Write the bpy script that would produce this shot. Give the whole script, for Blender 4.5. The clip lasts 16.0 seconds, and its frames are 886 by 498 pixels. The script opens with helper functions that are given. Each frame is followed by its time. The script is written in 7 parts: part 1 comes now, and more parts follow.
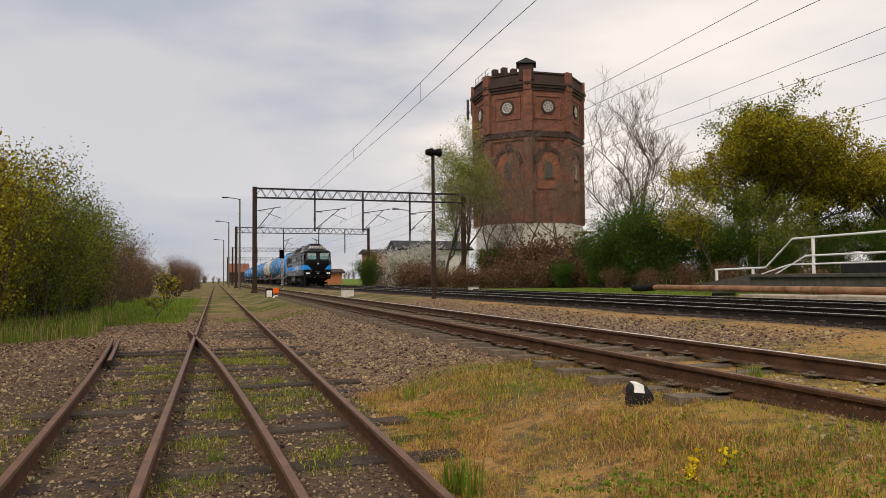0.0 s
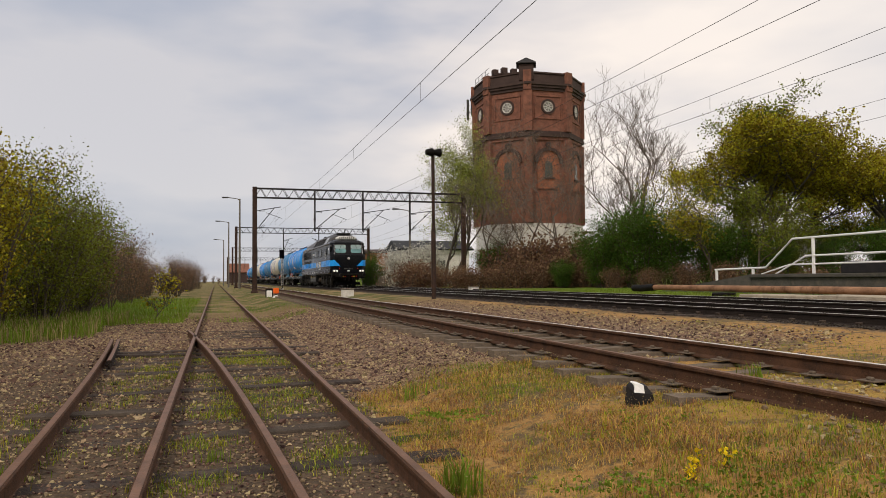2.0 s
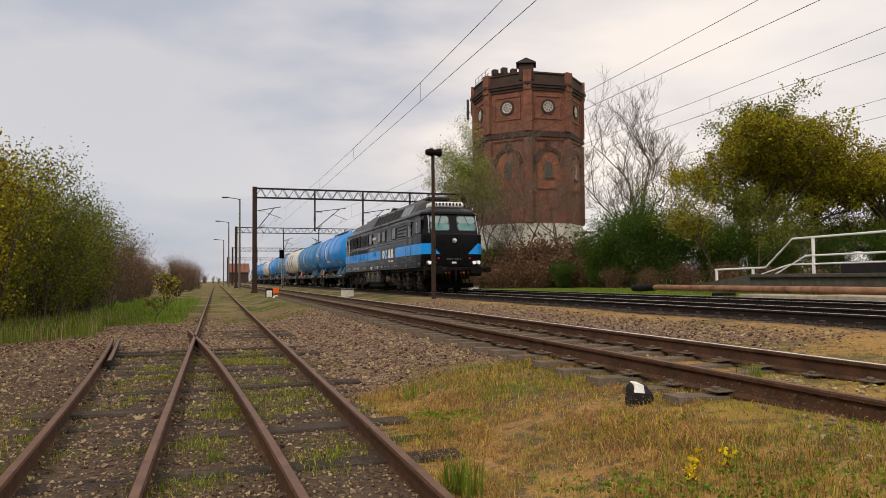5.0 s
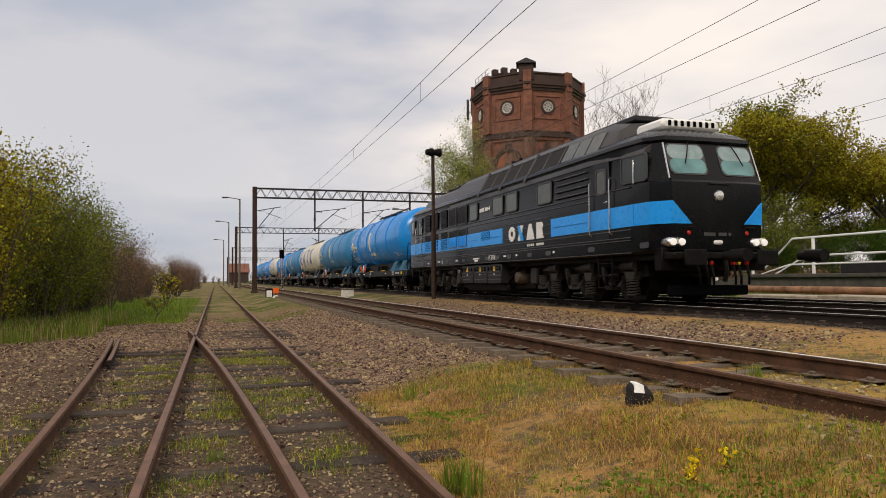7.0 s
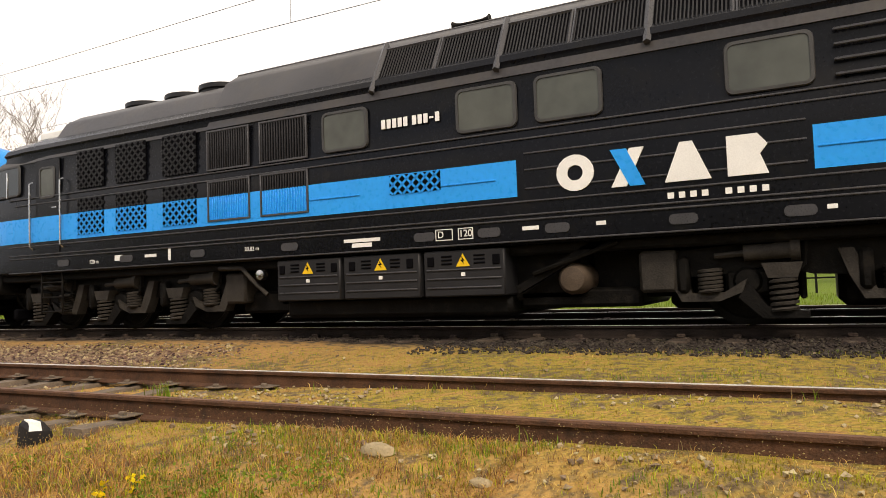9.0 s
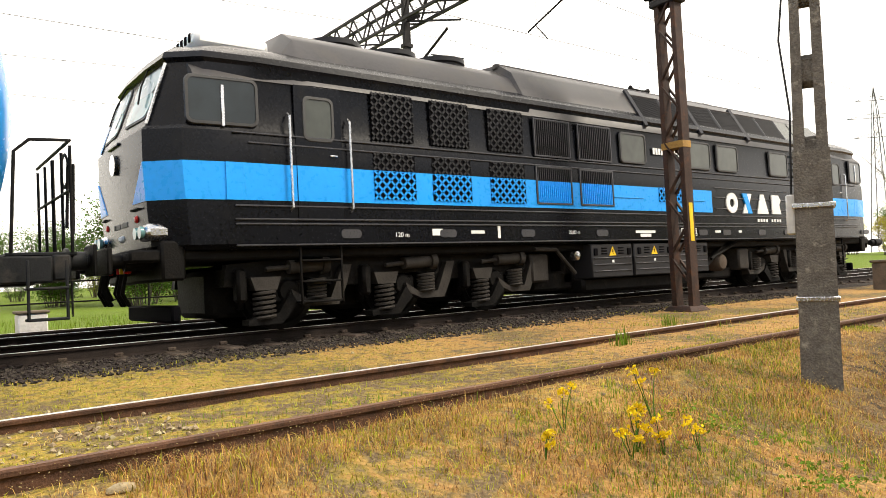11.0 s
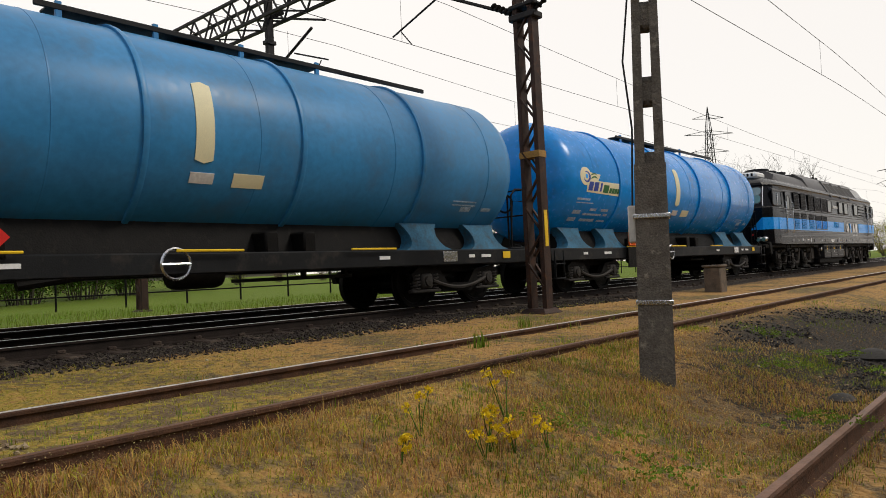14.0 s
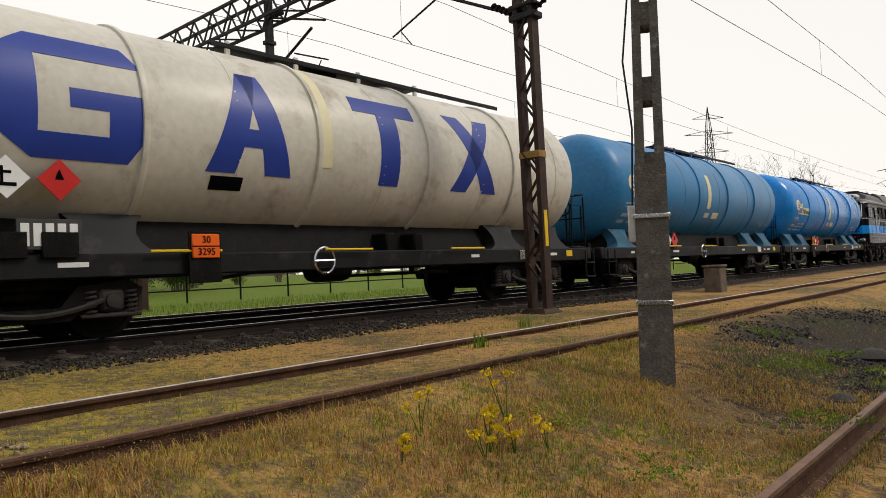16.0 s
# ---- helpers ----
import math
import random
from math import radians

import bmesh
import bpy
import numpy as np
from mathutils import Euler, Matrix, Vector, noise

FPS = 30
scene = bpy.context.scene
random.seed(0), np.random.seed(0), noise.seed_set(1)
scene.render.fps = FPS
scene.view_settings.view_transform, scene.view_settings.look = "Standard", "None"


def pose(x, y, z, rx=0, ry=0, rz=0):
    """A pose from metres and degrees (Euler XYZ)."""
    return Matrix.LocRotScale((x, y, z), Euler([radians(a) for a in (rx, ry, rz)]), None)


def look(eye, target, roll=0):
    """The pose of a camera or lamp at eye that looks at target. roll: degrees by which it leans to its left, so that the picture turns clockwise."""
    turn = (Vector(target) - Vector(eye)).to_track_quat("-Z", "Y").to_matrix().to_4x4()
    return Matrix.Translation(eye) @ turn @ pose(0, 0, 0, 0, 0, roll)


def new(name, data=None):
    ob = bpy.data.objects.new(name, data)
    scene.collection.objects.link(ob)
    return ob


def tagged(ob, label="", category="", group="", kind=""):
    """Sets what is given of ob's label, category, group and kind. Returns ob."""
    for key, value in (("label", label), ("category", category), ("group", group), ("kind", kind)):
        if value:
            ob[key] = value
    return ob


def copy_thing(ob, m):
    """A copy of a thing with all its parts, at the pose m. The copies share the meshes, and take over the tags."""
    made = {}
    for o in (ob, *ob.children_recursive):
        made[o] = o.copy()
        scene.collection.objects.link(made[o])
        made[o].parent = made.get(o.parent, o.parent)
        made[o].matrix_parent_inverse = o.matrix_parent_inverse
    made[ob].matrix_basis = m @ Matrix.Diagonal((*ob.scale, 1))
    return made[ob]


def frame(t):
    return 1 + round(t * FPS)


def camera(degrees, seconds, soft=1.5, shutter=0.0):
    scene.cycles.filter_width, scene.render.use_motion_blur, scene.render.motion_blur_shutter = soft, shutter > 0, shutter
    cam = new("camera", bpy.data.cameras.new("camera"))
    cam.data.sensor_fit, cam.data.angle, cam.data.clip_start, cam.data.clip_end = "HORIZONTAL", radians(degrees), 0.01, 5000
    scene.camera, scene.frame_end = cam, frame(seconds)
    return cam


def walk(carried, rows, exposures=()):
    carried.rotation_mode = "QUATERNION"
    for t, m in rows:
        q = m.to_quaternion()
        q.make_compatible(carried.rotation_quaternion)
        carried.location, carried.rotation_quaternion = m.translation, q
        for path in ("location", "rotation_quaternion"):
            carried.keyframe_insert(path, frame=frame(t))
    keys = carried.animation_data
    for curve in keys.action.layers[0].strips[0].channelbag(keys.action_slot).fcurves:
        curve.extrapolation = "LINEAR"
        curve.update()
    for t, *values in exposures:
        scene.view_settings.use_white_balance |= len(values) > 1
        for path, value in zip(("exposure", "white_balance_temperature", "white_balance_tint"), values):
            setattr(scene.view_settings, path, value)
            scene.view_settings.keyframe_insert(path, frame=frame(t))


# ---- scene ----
cam = camera(63.58, 16.0, soft=0.9, shutter=0.0)


def aim(eye, yaw, pitch, roll):
    a, b = radians(yaw), radians(pitch)
    way = Vector((-math.sin(a) * math.cos(b), math.cos(a) * math.cos(b), math.sin(b)))
    return look(eye, Vector(eye) + way, roll)


PATH = [
    (0, aim((-0.008, 0.032, 1.084), -17.65, 2.43, -0.45)),
    (7.0, aim((-0.008, 0.032, 1.084), -17.65, 2.43, -0.45)),
    (7.5, aim((0.008, 0.001, 1.077), -19.17, 2.53, -0.55)),
    (8, aim((-0.014, -0.006, 1.064), -31.17, 2.81, -0.51)),
    (8.5, aim((-0.001, -0.045, 1.102), -47.16, 2.81, -1.59)),
    (9, aim((-0.0, 0.053, 1.099), -62.68, 2.9, -2.06)),
    (9.5, aim((0.017, 0.023, 1.055), -78.36, 3.1, -2.47)),
    (10, aim((0.019, -0.025, 1.12), -99.28, 2.43, -2.59)),
    (10.2, aim((0.019, -0.019, 1.081), -107.92, 2.53, -3.0)),
    (10.8, aim((0.0, 0.0, 1.1), -124.5, 2.3, -3.0)),
    (11.5, aim((-0.02, 0.0, 1.11), -134.5, 2.1, -2.9)),
    (12.2, aim((-0.043, -0.011, 1.122), -138.82, 1.89, -2.79)),
    (16.0, aim((-0.043, -0.011, 1.122), -138.82, 1.89, -2.79)),
]
walk(cam, PATH, exposures=[(0, 0.12, 7000, 14), (7.6, 0.15, 7000, 14), (8.5, 0.48, 7150, 15), (9.0, 0.84, 7450, 13.5), (9.5, 1.45, 7450, 11), (10.2, 2.32, 7400, 9.5), (11.2, 1.05, 6900, 10), (12.2, 0.07, 6600, 11), (16.0, 0.07, 6600, 11)])

# ---- light ----
world = bpy.data.worlds.new("sky")
scene.world = world
world.use_nodes = True
wn, wl = world.node_tree.nodes, world.node_tree.links
wn.clear()
w_out = wn.new("ShaderNodeOutputWorld")
w_bg = wn.new("ShaderNodeBackground")
w_sky = wn.new("ShaderNodeTexSky")
w_sky.sky_type, w_sky.sun_disc = "NISHITA", False
w_sky.sun_elevation, w_sky.sun_rotation = radians(42), radians(120)
w_co = wn.new("ShaderNodeTexCoord")
w_map = wn.new("ShaderNodeMapping")
w_map.inputs["Scale"].default_value = (1.0, 1.0, 3.2)
w_cl = wn.new("ShaderNodeTexNoise")
w_cl.inputs["Scale"].default_value, w_cl.inputs["Detail"].default_value, w_cl.inputs["Roughness"].default_value = 1.7, 5.0, 0.5
w_ramp = wn.new("ShaderNodeValToRGB")
w_ramp.color_ramp.elements[0].position, w_ramp.color_ramp.elements[0].color = 0.40, (3.4, 4.1, 5.4, 1)
w_ramp.color_ramp.elements[1].position, w_ramp.color_ramp.elements[1].color = 0.63, (9.2, 8.75, 8.3, 1)
# the cloud cover thins to bright haze in the south-east
w_dir = wn.new("ShaderNodeVectorMath")
w_dir.operation = "DOT_PRODUCT"
w_dir.inputs[1].default_value = (0.76, -0.62, 0.05)
w_haze = wn.new("ShaderNodeMapRange")
w_haze.inputs["From Min"].default_value, w_haze.inputs["From Max"].default_value = -0.4, 0.55
wl.new(w_co.outputs["Generated"], w_dir.inputs[0])
wl.new(w_dir.outputs["Value"], w_haze.inputs["Value"])
w_thin = wn.new("ShaderNodeMix")
w_thin.data_type = "RGBA"
w_thin.inputs[7].default_value = (9.9, 9.5, 8.9, 1)
wl.new(w_haze.outputs["Result"], w_thin.inputs["Factor"])
wl.new(w_ramp.outputs["Color"], w_thin.inputs[6])
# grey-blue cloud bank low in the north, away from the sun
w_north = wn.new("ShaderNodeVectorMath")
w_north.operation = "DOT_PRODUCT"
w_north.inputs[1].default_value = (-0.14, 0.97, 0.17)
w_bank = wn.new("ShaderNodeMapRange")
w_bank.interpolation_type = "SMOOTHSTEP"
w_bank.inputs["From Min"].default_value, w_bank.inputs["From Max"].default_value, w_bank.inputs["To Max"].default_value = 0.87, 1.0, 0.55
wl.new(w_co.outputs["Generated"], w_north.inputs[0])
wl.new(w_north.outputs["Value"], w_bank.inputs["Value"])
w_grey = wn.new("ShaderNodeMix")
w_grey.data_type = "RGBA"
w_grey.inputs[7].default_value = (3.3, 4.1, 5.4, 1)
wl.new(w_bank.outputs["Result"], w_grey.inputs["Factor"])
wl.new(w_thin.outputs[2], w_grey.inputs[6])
w_mix = wn.new("ShaderNodeMix")
w_mix.data_type = "RGBA"
w_mix.inputs["Factor"].default_value = 0.88
w_bg.inputs["Strength"].default_value = 0.1
wl.new(w_co.outputs["Generated"], w_map.inputs["Vector"])
wl.new(w_map.outputs["Vector"], w_cl.inputs["Vector"])
wl.new(w_cl.outputs["Fac"], w_ramp.inputs["Fac"])
wl.new(w_sky.outputs["Color"], w_mix.inputs[6])
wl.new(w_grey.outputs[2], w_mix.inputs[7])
wl.new(w_mix.outputs[2], w_bg.inputs["Color"])
wl.new(w_bg.outputs["Background"], w_out.inputs["Surface"])
sun = new("sun", bpy.data.lights.new("sun", "SUN"))
sun.data.energy, sun.data.angle, sun.data.color = 1.4, radians(14), (1.0, 0.93, 0.82)
sun.matrix_world = look((-30, -20, 45), (5, 10, 0))


# ---- materials ----
def mat(name, color, rough=0.7, metal=0.0, vary=0.25, scale=3.0, fine=60.0, bump=0.15, dirt=None, dirt_amount=0.5, rnd=0.0, island=0.0, coat=0.0, spec=0.32):
    """A paint, metal, stone or soil with variation at two scales, relief and, if told, dirt of another colour."""
    m = bpy.data.materials.new(name)
    m.use_nodes = True
    n, l = m.node_tree.nodes, m.node_tree.links
    b = n["Principled BSDF"]
    b.inputs["Roughness"].default_value, b.inputs["Metallic"].default_value = rough, metal
    b.inputs["Coat Weight"].default_value = coat
    b.inputs["Specular IOR Level"].default_value = spec
    co = n.new("ShaderNodeTexCoord")
    big, small = n.new("ShaderNodeTexNoise"), n.new("ShaderNodeTexNoise")
    big.inputs["Scale"].default_value, big.inputs["Detail"].default_value = scale, 5
    small.inputs["Scale"].default_value, small.inputs["Detail"].default_value = fine, 3
    l.new(co.outputs["Object"], big.inputs["Vector"])
    l.new(co.outputs["Object"], small.inputs["Vector"])
    hsv = n.new("ShaderNodeHueSaturation")
    hsv.inputs["Color"].default_value = (*color, 1)
    add = n.new("ShaderNodeMath")
    add.operation = "ADD"
    l.new(big.outputs["Fac"], add.inputs[0])
    l.new(small.outputs["Fac"], add.inputs[1])
    rng = n.new("ShaderNodeMapRange")
    rng.inputs["From Min"].default_value, rng.inputs["From Max"].default_value = 0.7, 1.3
    rng.inputs["To Min"].default_value, rng.inputs["To Max"].default_value = 1 - vary, 1 + vary
    l.new(add.outputs[0], rng.inputs["Value"])
    value = rng.outputs["Result"]
    if rnd or island:
        info = n.new("ShaderNodeObjectInfo" if rnd else "ShaderNodeNewGeometry")
        r2 = n.new("ShaderNodeMapRange")
        r2.inputs["To Min"].default_value, r2.inputs["To Max"].default_value = 1 - (rnd or island), 1 + (rnd or island)
        l.new(info.outputs["Random" if rnd else "Random Per Island"], r2.inputs["Value"])
        mul = n.new("ShaderNodeMath")
        mul.operation = "MULTIPLY"
        l.new(value, mul.inputs[0])
        l.new(r2.outputs["Result"], mul.inputs[1])
        value = mul.outputs[0]
        r3 = n.new("ShaderNodeMapRange")
        r3.inputs["To Min"].default_value, r3.inputs["To Max"].default_value = 0.5 - 0.06 * (rnd or island), 0.5 + 0.06 * (rnd or island)
        l.new(info.outputs["Random" if rnd else "Random Per Island"], r3.inputs["Value"])
        l.new(r3.outputs["Result"], hsv.inputs["Hue"])
    l.new(value, hsv.inputs["Value"])
    out = hsv.outputs["Color"]
    if dirt:
        mask = n.new("ShaderNodeTexNoise")
        mask.inputs["Scale"].default_value, mask.inputs["Detail"].default_value, mask.inputs["Roughness"].default_value = scale * 1.7, 8, 0.65
        l.new(co.outputs["Object"], mask.inputs["Vector"])
        cr = n.new("ShaderNodeMapRange")
        cr.inputs["From Min"].default_value, cr.inputs["From Max"].default_value = 0.62 - 0.25 * dirt_amount, 0.72
        l.new(mask.outputs["Fac"], cr.inputs["Value"])
        mx = n.new("ShaderNodeMix")
        mx.data_type = "RGBA"
        mx.inputs[7].default_value = (*dirt, 1)
        l.new(cr.outputs["Result"], mx.inputs["Factor"])
        l.new(out, mx.inputs[6])
        out = mx.outputs[2]
    l.new(out, b.inputs["Base Color"])
    rr = n.new("ShaderNodeMapRange")
    rr.inputs["To Min"].default_value, rr.inputs["To Max"].default_value = max(0.03, rough - 0.12), min(1, rough + 0.12)
    l.new(small.outputs["Fac"], rr.inputs["Value"])
    l.new(rr.outputs["Result"], b.inputs["Roughness"])
    if bump:
        bp = n.new("ShaderNodeBump")
        bp.inputs["Strength"].default_value, bp.inputs["Distance"].default_value = bump, 0.02
        l.new(add.outputs[0], bp.inputs["Height"])
        l.new(bp.outputs["Normal"], b.inputs["Normal"])
    return m


def leafy(name, color, vary=0.5):
    m = mat(name, color, 0.6, vary=0.25, scale=0.6, fine=3, bump=0, island=vary, spec=0.12)
    m.node_tree.nodes["Principled BSDF"].inputs["Subsurface Weight"].default_value = 0.0
    n, l = m.node_tree.nodes, m.node_tree.links
    b, o = n["Principled BSDF"], n["Material Output"]
    tr = n.new("ShaderNodeBsdfTranslucent")
    ms = n.new("ShaderNodeMixShader")
    ms.inputs["Fac"].default_value = 0.3
    l.new(b.inputs["Base Color"].links[0].from_socket, tr.inputs["Color"])
    l.new(b.outputs[0], ms.inputs[1])
    l.new(tr.outputs[0], ms.inputs[2])
    l.new(ms.outputs[0], o.inputs["Surface"])
    return m


def glassy(name, color, rough=0.05, alpha=1.0):
    m = bpy.data.materials.new(name)
    m.use_nodes = True
    b = m.node_tree.nodes["Principled BSDF"]
    b.inputs["Base Color"].default_value, b.inputs["Roughness"].default_value = (*color, 1), rough
    b.inputs["Transmission Weight"].default_value = alpha
    b.inputs["IOR"].default_value = 1.45
    return m


BLACK = mat("black_paint", (0.004, 0.0045, 0.0065), 0.24, vary=0.3, scale=1.2, fine=25, bump=0.012, dirt=(0.009, 0.0085, 0.008), dirt_amount=0.3, spec=0.16)
ROOF = mat("dusty_roof_paint", (0.045, 0.043, 0.045), 0.42, vary=0.3, scale=1.0, fine=20, bump=0.03, dirt=(0.06, 0.053, 0.046), dirt_amount=0.6, spec=0.25)
GRIME = mat("oily_running_gear", (0.006, 0.0055, 0.005), 0.6, vary=0.5, scale=4, fine=40, bump=0.3, dirt=(0.018, 0.015, 0.012), dirt_amount=0.3, spec=0.1)
BLUE = mat("bright_blue_paint", (0.002, 0.31, 0.86), 0.3, vary=0.08, scale=1.0, fine=15, bump=0.02)
GLASSDARK = mat("dark_window_glass", (0.07, 0.076, 0.066), 0.12, vary=0.2, scale=1, fine=4, bump=0)
WINDSHIELD = mat("pale_windscreen", (0.12, 0.26, 0.27), 0.08, vary=0.35, scale=1.3, fine=3, bump=0)
WHITE = mat("white_paint", (0.78, 0.78, 0.76), 0.5, vary=0.08, bump=0.03)
SILVER = mat("polished_steel", (0.6, 0.6, 0.6), 0.25, 1.0, vary=0.15, bump=0.03)
RED = mat("red_plastic", (0.55, 0.02, 0.015), 0.35, vary=0.1, bump=0.02)
YELLOW = mat("yellow_paint", (0.8, 0.52, 0.02), 0.45, vary=0.15, bump=0.02)
ORANGE = mat("orange_plate", (0.85, 0.13, 0.01), 0.4, vary=0.1, bump=0.02)
TANKBLUE = mat("tank_blue_gloss", (0.002, 0.235, 0.66), 0.24, vary=0.14, scale=0.8, fine=9, bump=0.02, dirt=(0.03, 0.14, 0.34), dirt_amount=0.25)
TANKPALE = mat("tank_blue_faded", (0.03, 0.2, 0.42), 0.4, vary=0.16, scale=0.7, fine=9, bump=0.02, dirt=(0.05, 0.15, 0.27), dirt_amount=0.4)
TANKWHITE = mat("tank_cream_paint", (0.62, 0.59, 0.5), 0.36, vary=0.1, scale=0.8, fine=9, bump=0.02, dirt=(0.36, 0.31, 0.23), dirt_amount=0.3)
LOGOBLUE = mat("deep_blue_lettering", (0.02, 0.05, 0.3), 0.4, vary=0.1, bump=0.02)
FRAMEGREY = mat("wagon_frame_paint", (0.012, 0.013, 0.014), 0.5, vary=0.35, scale=2, bump=0.1, dirt=(0.04, 0.035, 0.03), dirt_amount=0.35, spec=0.15)
CREAM = mat("cream_label", (0.72, 0.66, 0.42), 0.5, vary=0.08, bump=0.02)
GREEN = mat("dark_green_print", (0.02, 0.12, 0.03), 0.5, vary=0.1, bump=0)
RUST = mat("rusty_rail_steel", (0.085, 0.042, 0.024), 0.8, 0.0, vary=0.4, scale=5, fine=80, bump=0.4, dirt=(0.035, 0.022, 0.016), dirt_amount=0.5, spec=0.2)
DARKRAIL = mat("dark_oily_rail_steel", (0.022, 0.016, 0.013), 0.75, 0.0, vary=0.4, scale=5, fine=80, bump=0.3, spec=0.15)
# worn steel, its near-white colour raised to paint in the sky's glint
RAILTOP = mat("worn_glinting_rail_head", (0.85, 0.83, 0.8), 0.36, 0.5, vary=0.3, scale=5, fine=60, bump=0.05)
RUSTTOP = mat("rusty_rail_head", (0.17, 0.09, 0.055), 0.55, 0.3, vary=0.35, scale=6, fine=70, bump=0.15)
SLEEPER = mat("old_timber_sleeper", (0.05, 0.035, 0.026), 0.9, vary=0.45, scale=6, fine=50, bump=0.7, dirt=(0.1, 0.08, 0.06), dirt_amount=0.4, rnd=0.25)
CONCRETE = mat("weathered_concrete", (0.15, 0.115, 0.085), 0.9, vary=0.3, scale=3, fine=45, bump=0.5, dirt=(0.08, 0.07, 0.055), dirt_amount=0.5)
PALECONC = mat("pale_sunlit_concrete", (0.36, 0.31, 0.24), 0.9, vary=0.25, scale=3, fine=40, bump=0.4, dirt=(0.2, 0.165, 0.12), dirt_amount=0.4)
POSTGREY = mat("lichen_spotted_concrete", (0.13, 0.115, 0.095), 0.95, vary=0.35, scale=9, fine=60, bump=0.6, dirt=(0.3, 0.27, 0.22), dirt_amount=0.18)
MASTRUST = mat("brown_rusted_mast_steel", (0.04, 0.022, 0.016), 0.7, 0.2, vary=0.5, scale=4, fine=40, bump=0.3, dirt=(0.09, 0.035, 0.015), dirt_amount=0.35)
MASTDARK = mat("dark_lattice_steel", (0.022, 0.02, 0.02), 0.65, 0.3, vary=0.4, scale=3, fine=30, bump=0.2)
WIRE = mat("weathered_copper_wire", (0.03, 0.028, 0.028), 0.6, 0.4, vary=0.2, bump=0)
BRICK = mat("red_brick", (0.21, 0.088, 0.058), 0.9, vary=0.35, scale=1.4, fine=30, bump=0.4, dirt=(0.09, 0.045, 0.035), dirt_amount=0.6)
BRICKWARM = mat("warm_brick_infill", (0.3, 0.11, 0.06), 0.9, vary=0.35, scale=1.5, fine=30, bump=0.3, dirt=(0.16, 0.07, 0.045), dirt_amount=0.6)
BRICKLIGHT = mat("light_orange_brick", (0.42, 0.16, 0.075), 0.9, vary=0.25, scale=1.5, fine=30, bump=0.3)
BRICKDARK = mat("soot_dark_brick", (0.055, 0.035, 0.03), 0.9, vary=0.3, scale=1.4, fine=30, bump=0.3)
PLASTER = mat("whitewashed_plaster", (0.66, 0.64, 0.6), 0.9, vary=0.15, scale=1, fine=20, bump=0.2, dirt=(0.4, 0.36, 0.3), dirt_amount=0.4)
BARK = mat("grey_bark", (0.085, 0.07, 0.055), 0.95, vary=0.4, scale=5, fine=40, bump=0.5)
TWIG = mat("pale_grey_twigs", (0.13, 0.105, 0.085), 0.95, vary=0.4, scale=5, fine=40, bump=0.3)
# oily stone, its colour lowered further for the shade under the train
OILSHADESTONE = mat("oily_shaded_ballast_stone", (0.036, 0.027, 0.021), 0.85, vary=0.3, scale=6, fine=60, bump=0.3, island=0.6)
STONE = mat("ballast_stone", (0.23, 0.15, 0.1), 0.9, vary=0.35, scale=9, fine=70, bump=0.4, island=0.85)
PIPE = mat("rusty_pipe", (0.3, 0.16, 0.09), 0.8, 0.1, vary=0.4, scale=1.5, fine=30, bump=0.2, dirt=(0.1, 0.045, 0.025), dirt_amount=0.6)
LEAF_YELLOW = leafy("yellow_green_leaves", (0.28, 0.232, 0.017), 0.6)
LEAF_OLIVE = leafy("olive_young_leaves", (0.16, 0.175, 0.02), 0.6)
LEAF_BIRCH = leafy("pale_birch_leaves", (0.25, 0.28, 0.055), 0.5)
LEAF_GREEN = leafy("fresh_green_leaves", (0.065, 0.115, 0.014), 0.6)
LEAF_LIME = leafy("lime_green_leaves", (0.15, 0.17, 0.016), 0.6)
LEAF_DARK = leafy("dark_ivy_leaves", (0.025, 0.055, 0.014))
BLOSSOM = leafy("white_blossom", (0.55, 0.54, 0.48), 0.3)
BRUSH = leafy("dry_brown_brush", (0.2, 0.115, 0.07), 0.4)
GRASS_GREEN = leafy("green_grass", (0.15, 0.22, 0.022), 0.4)
GRASS_DRY = leafy("dry_golden_grass", (0.53, 0.33, 0.105), 0.45)
GRASS_TAN = leafy("withered_brown_grass", (0.27, 0.165, 0.085), 0.5)
FLOWER = leafy("yellow_petals", (0.75, 0.55, 0.02), 0.15)


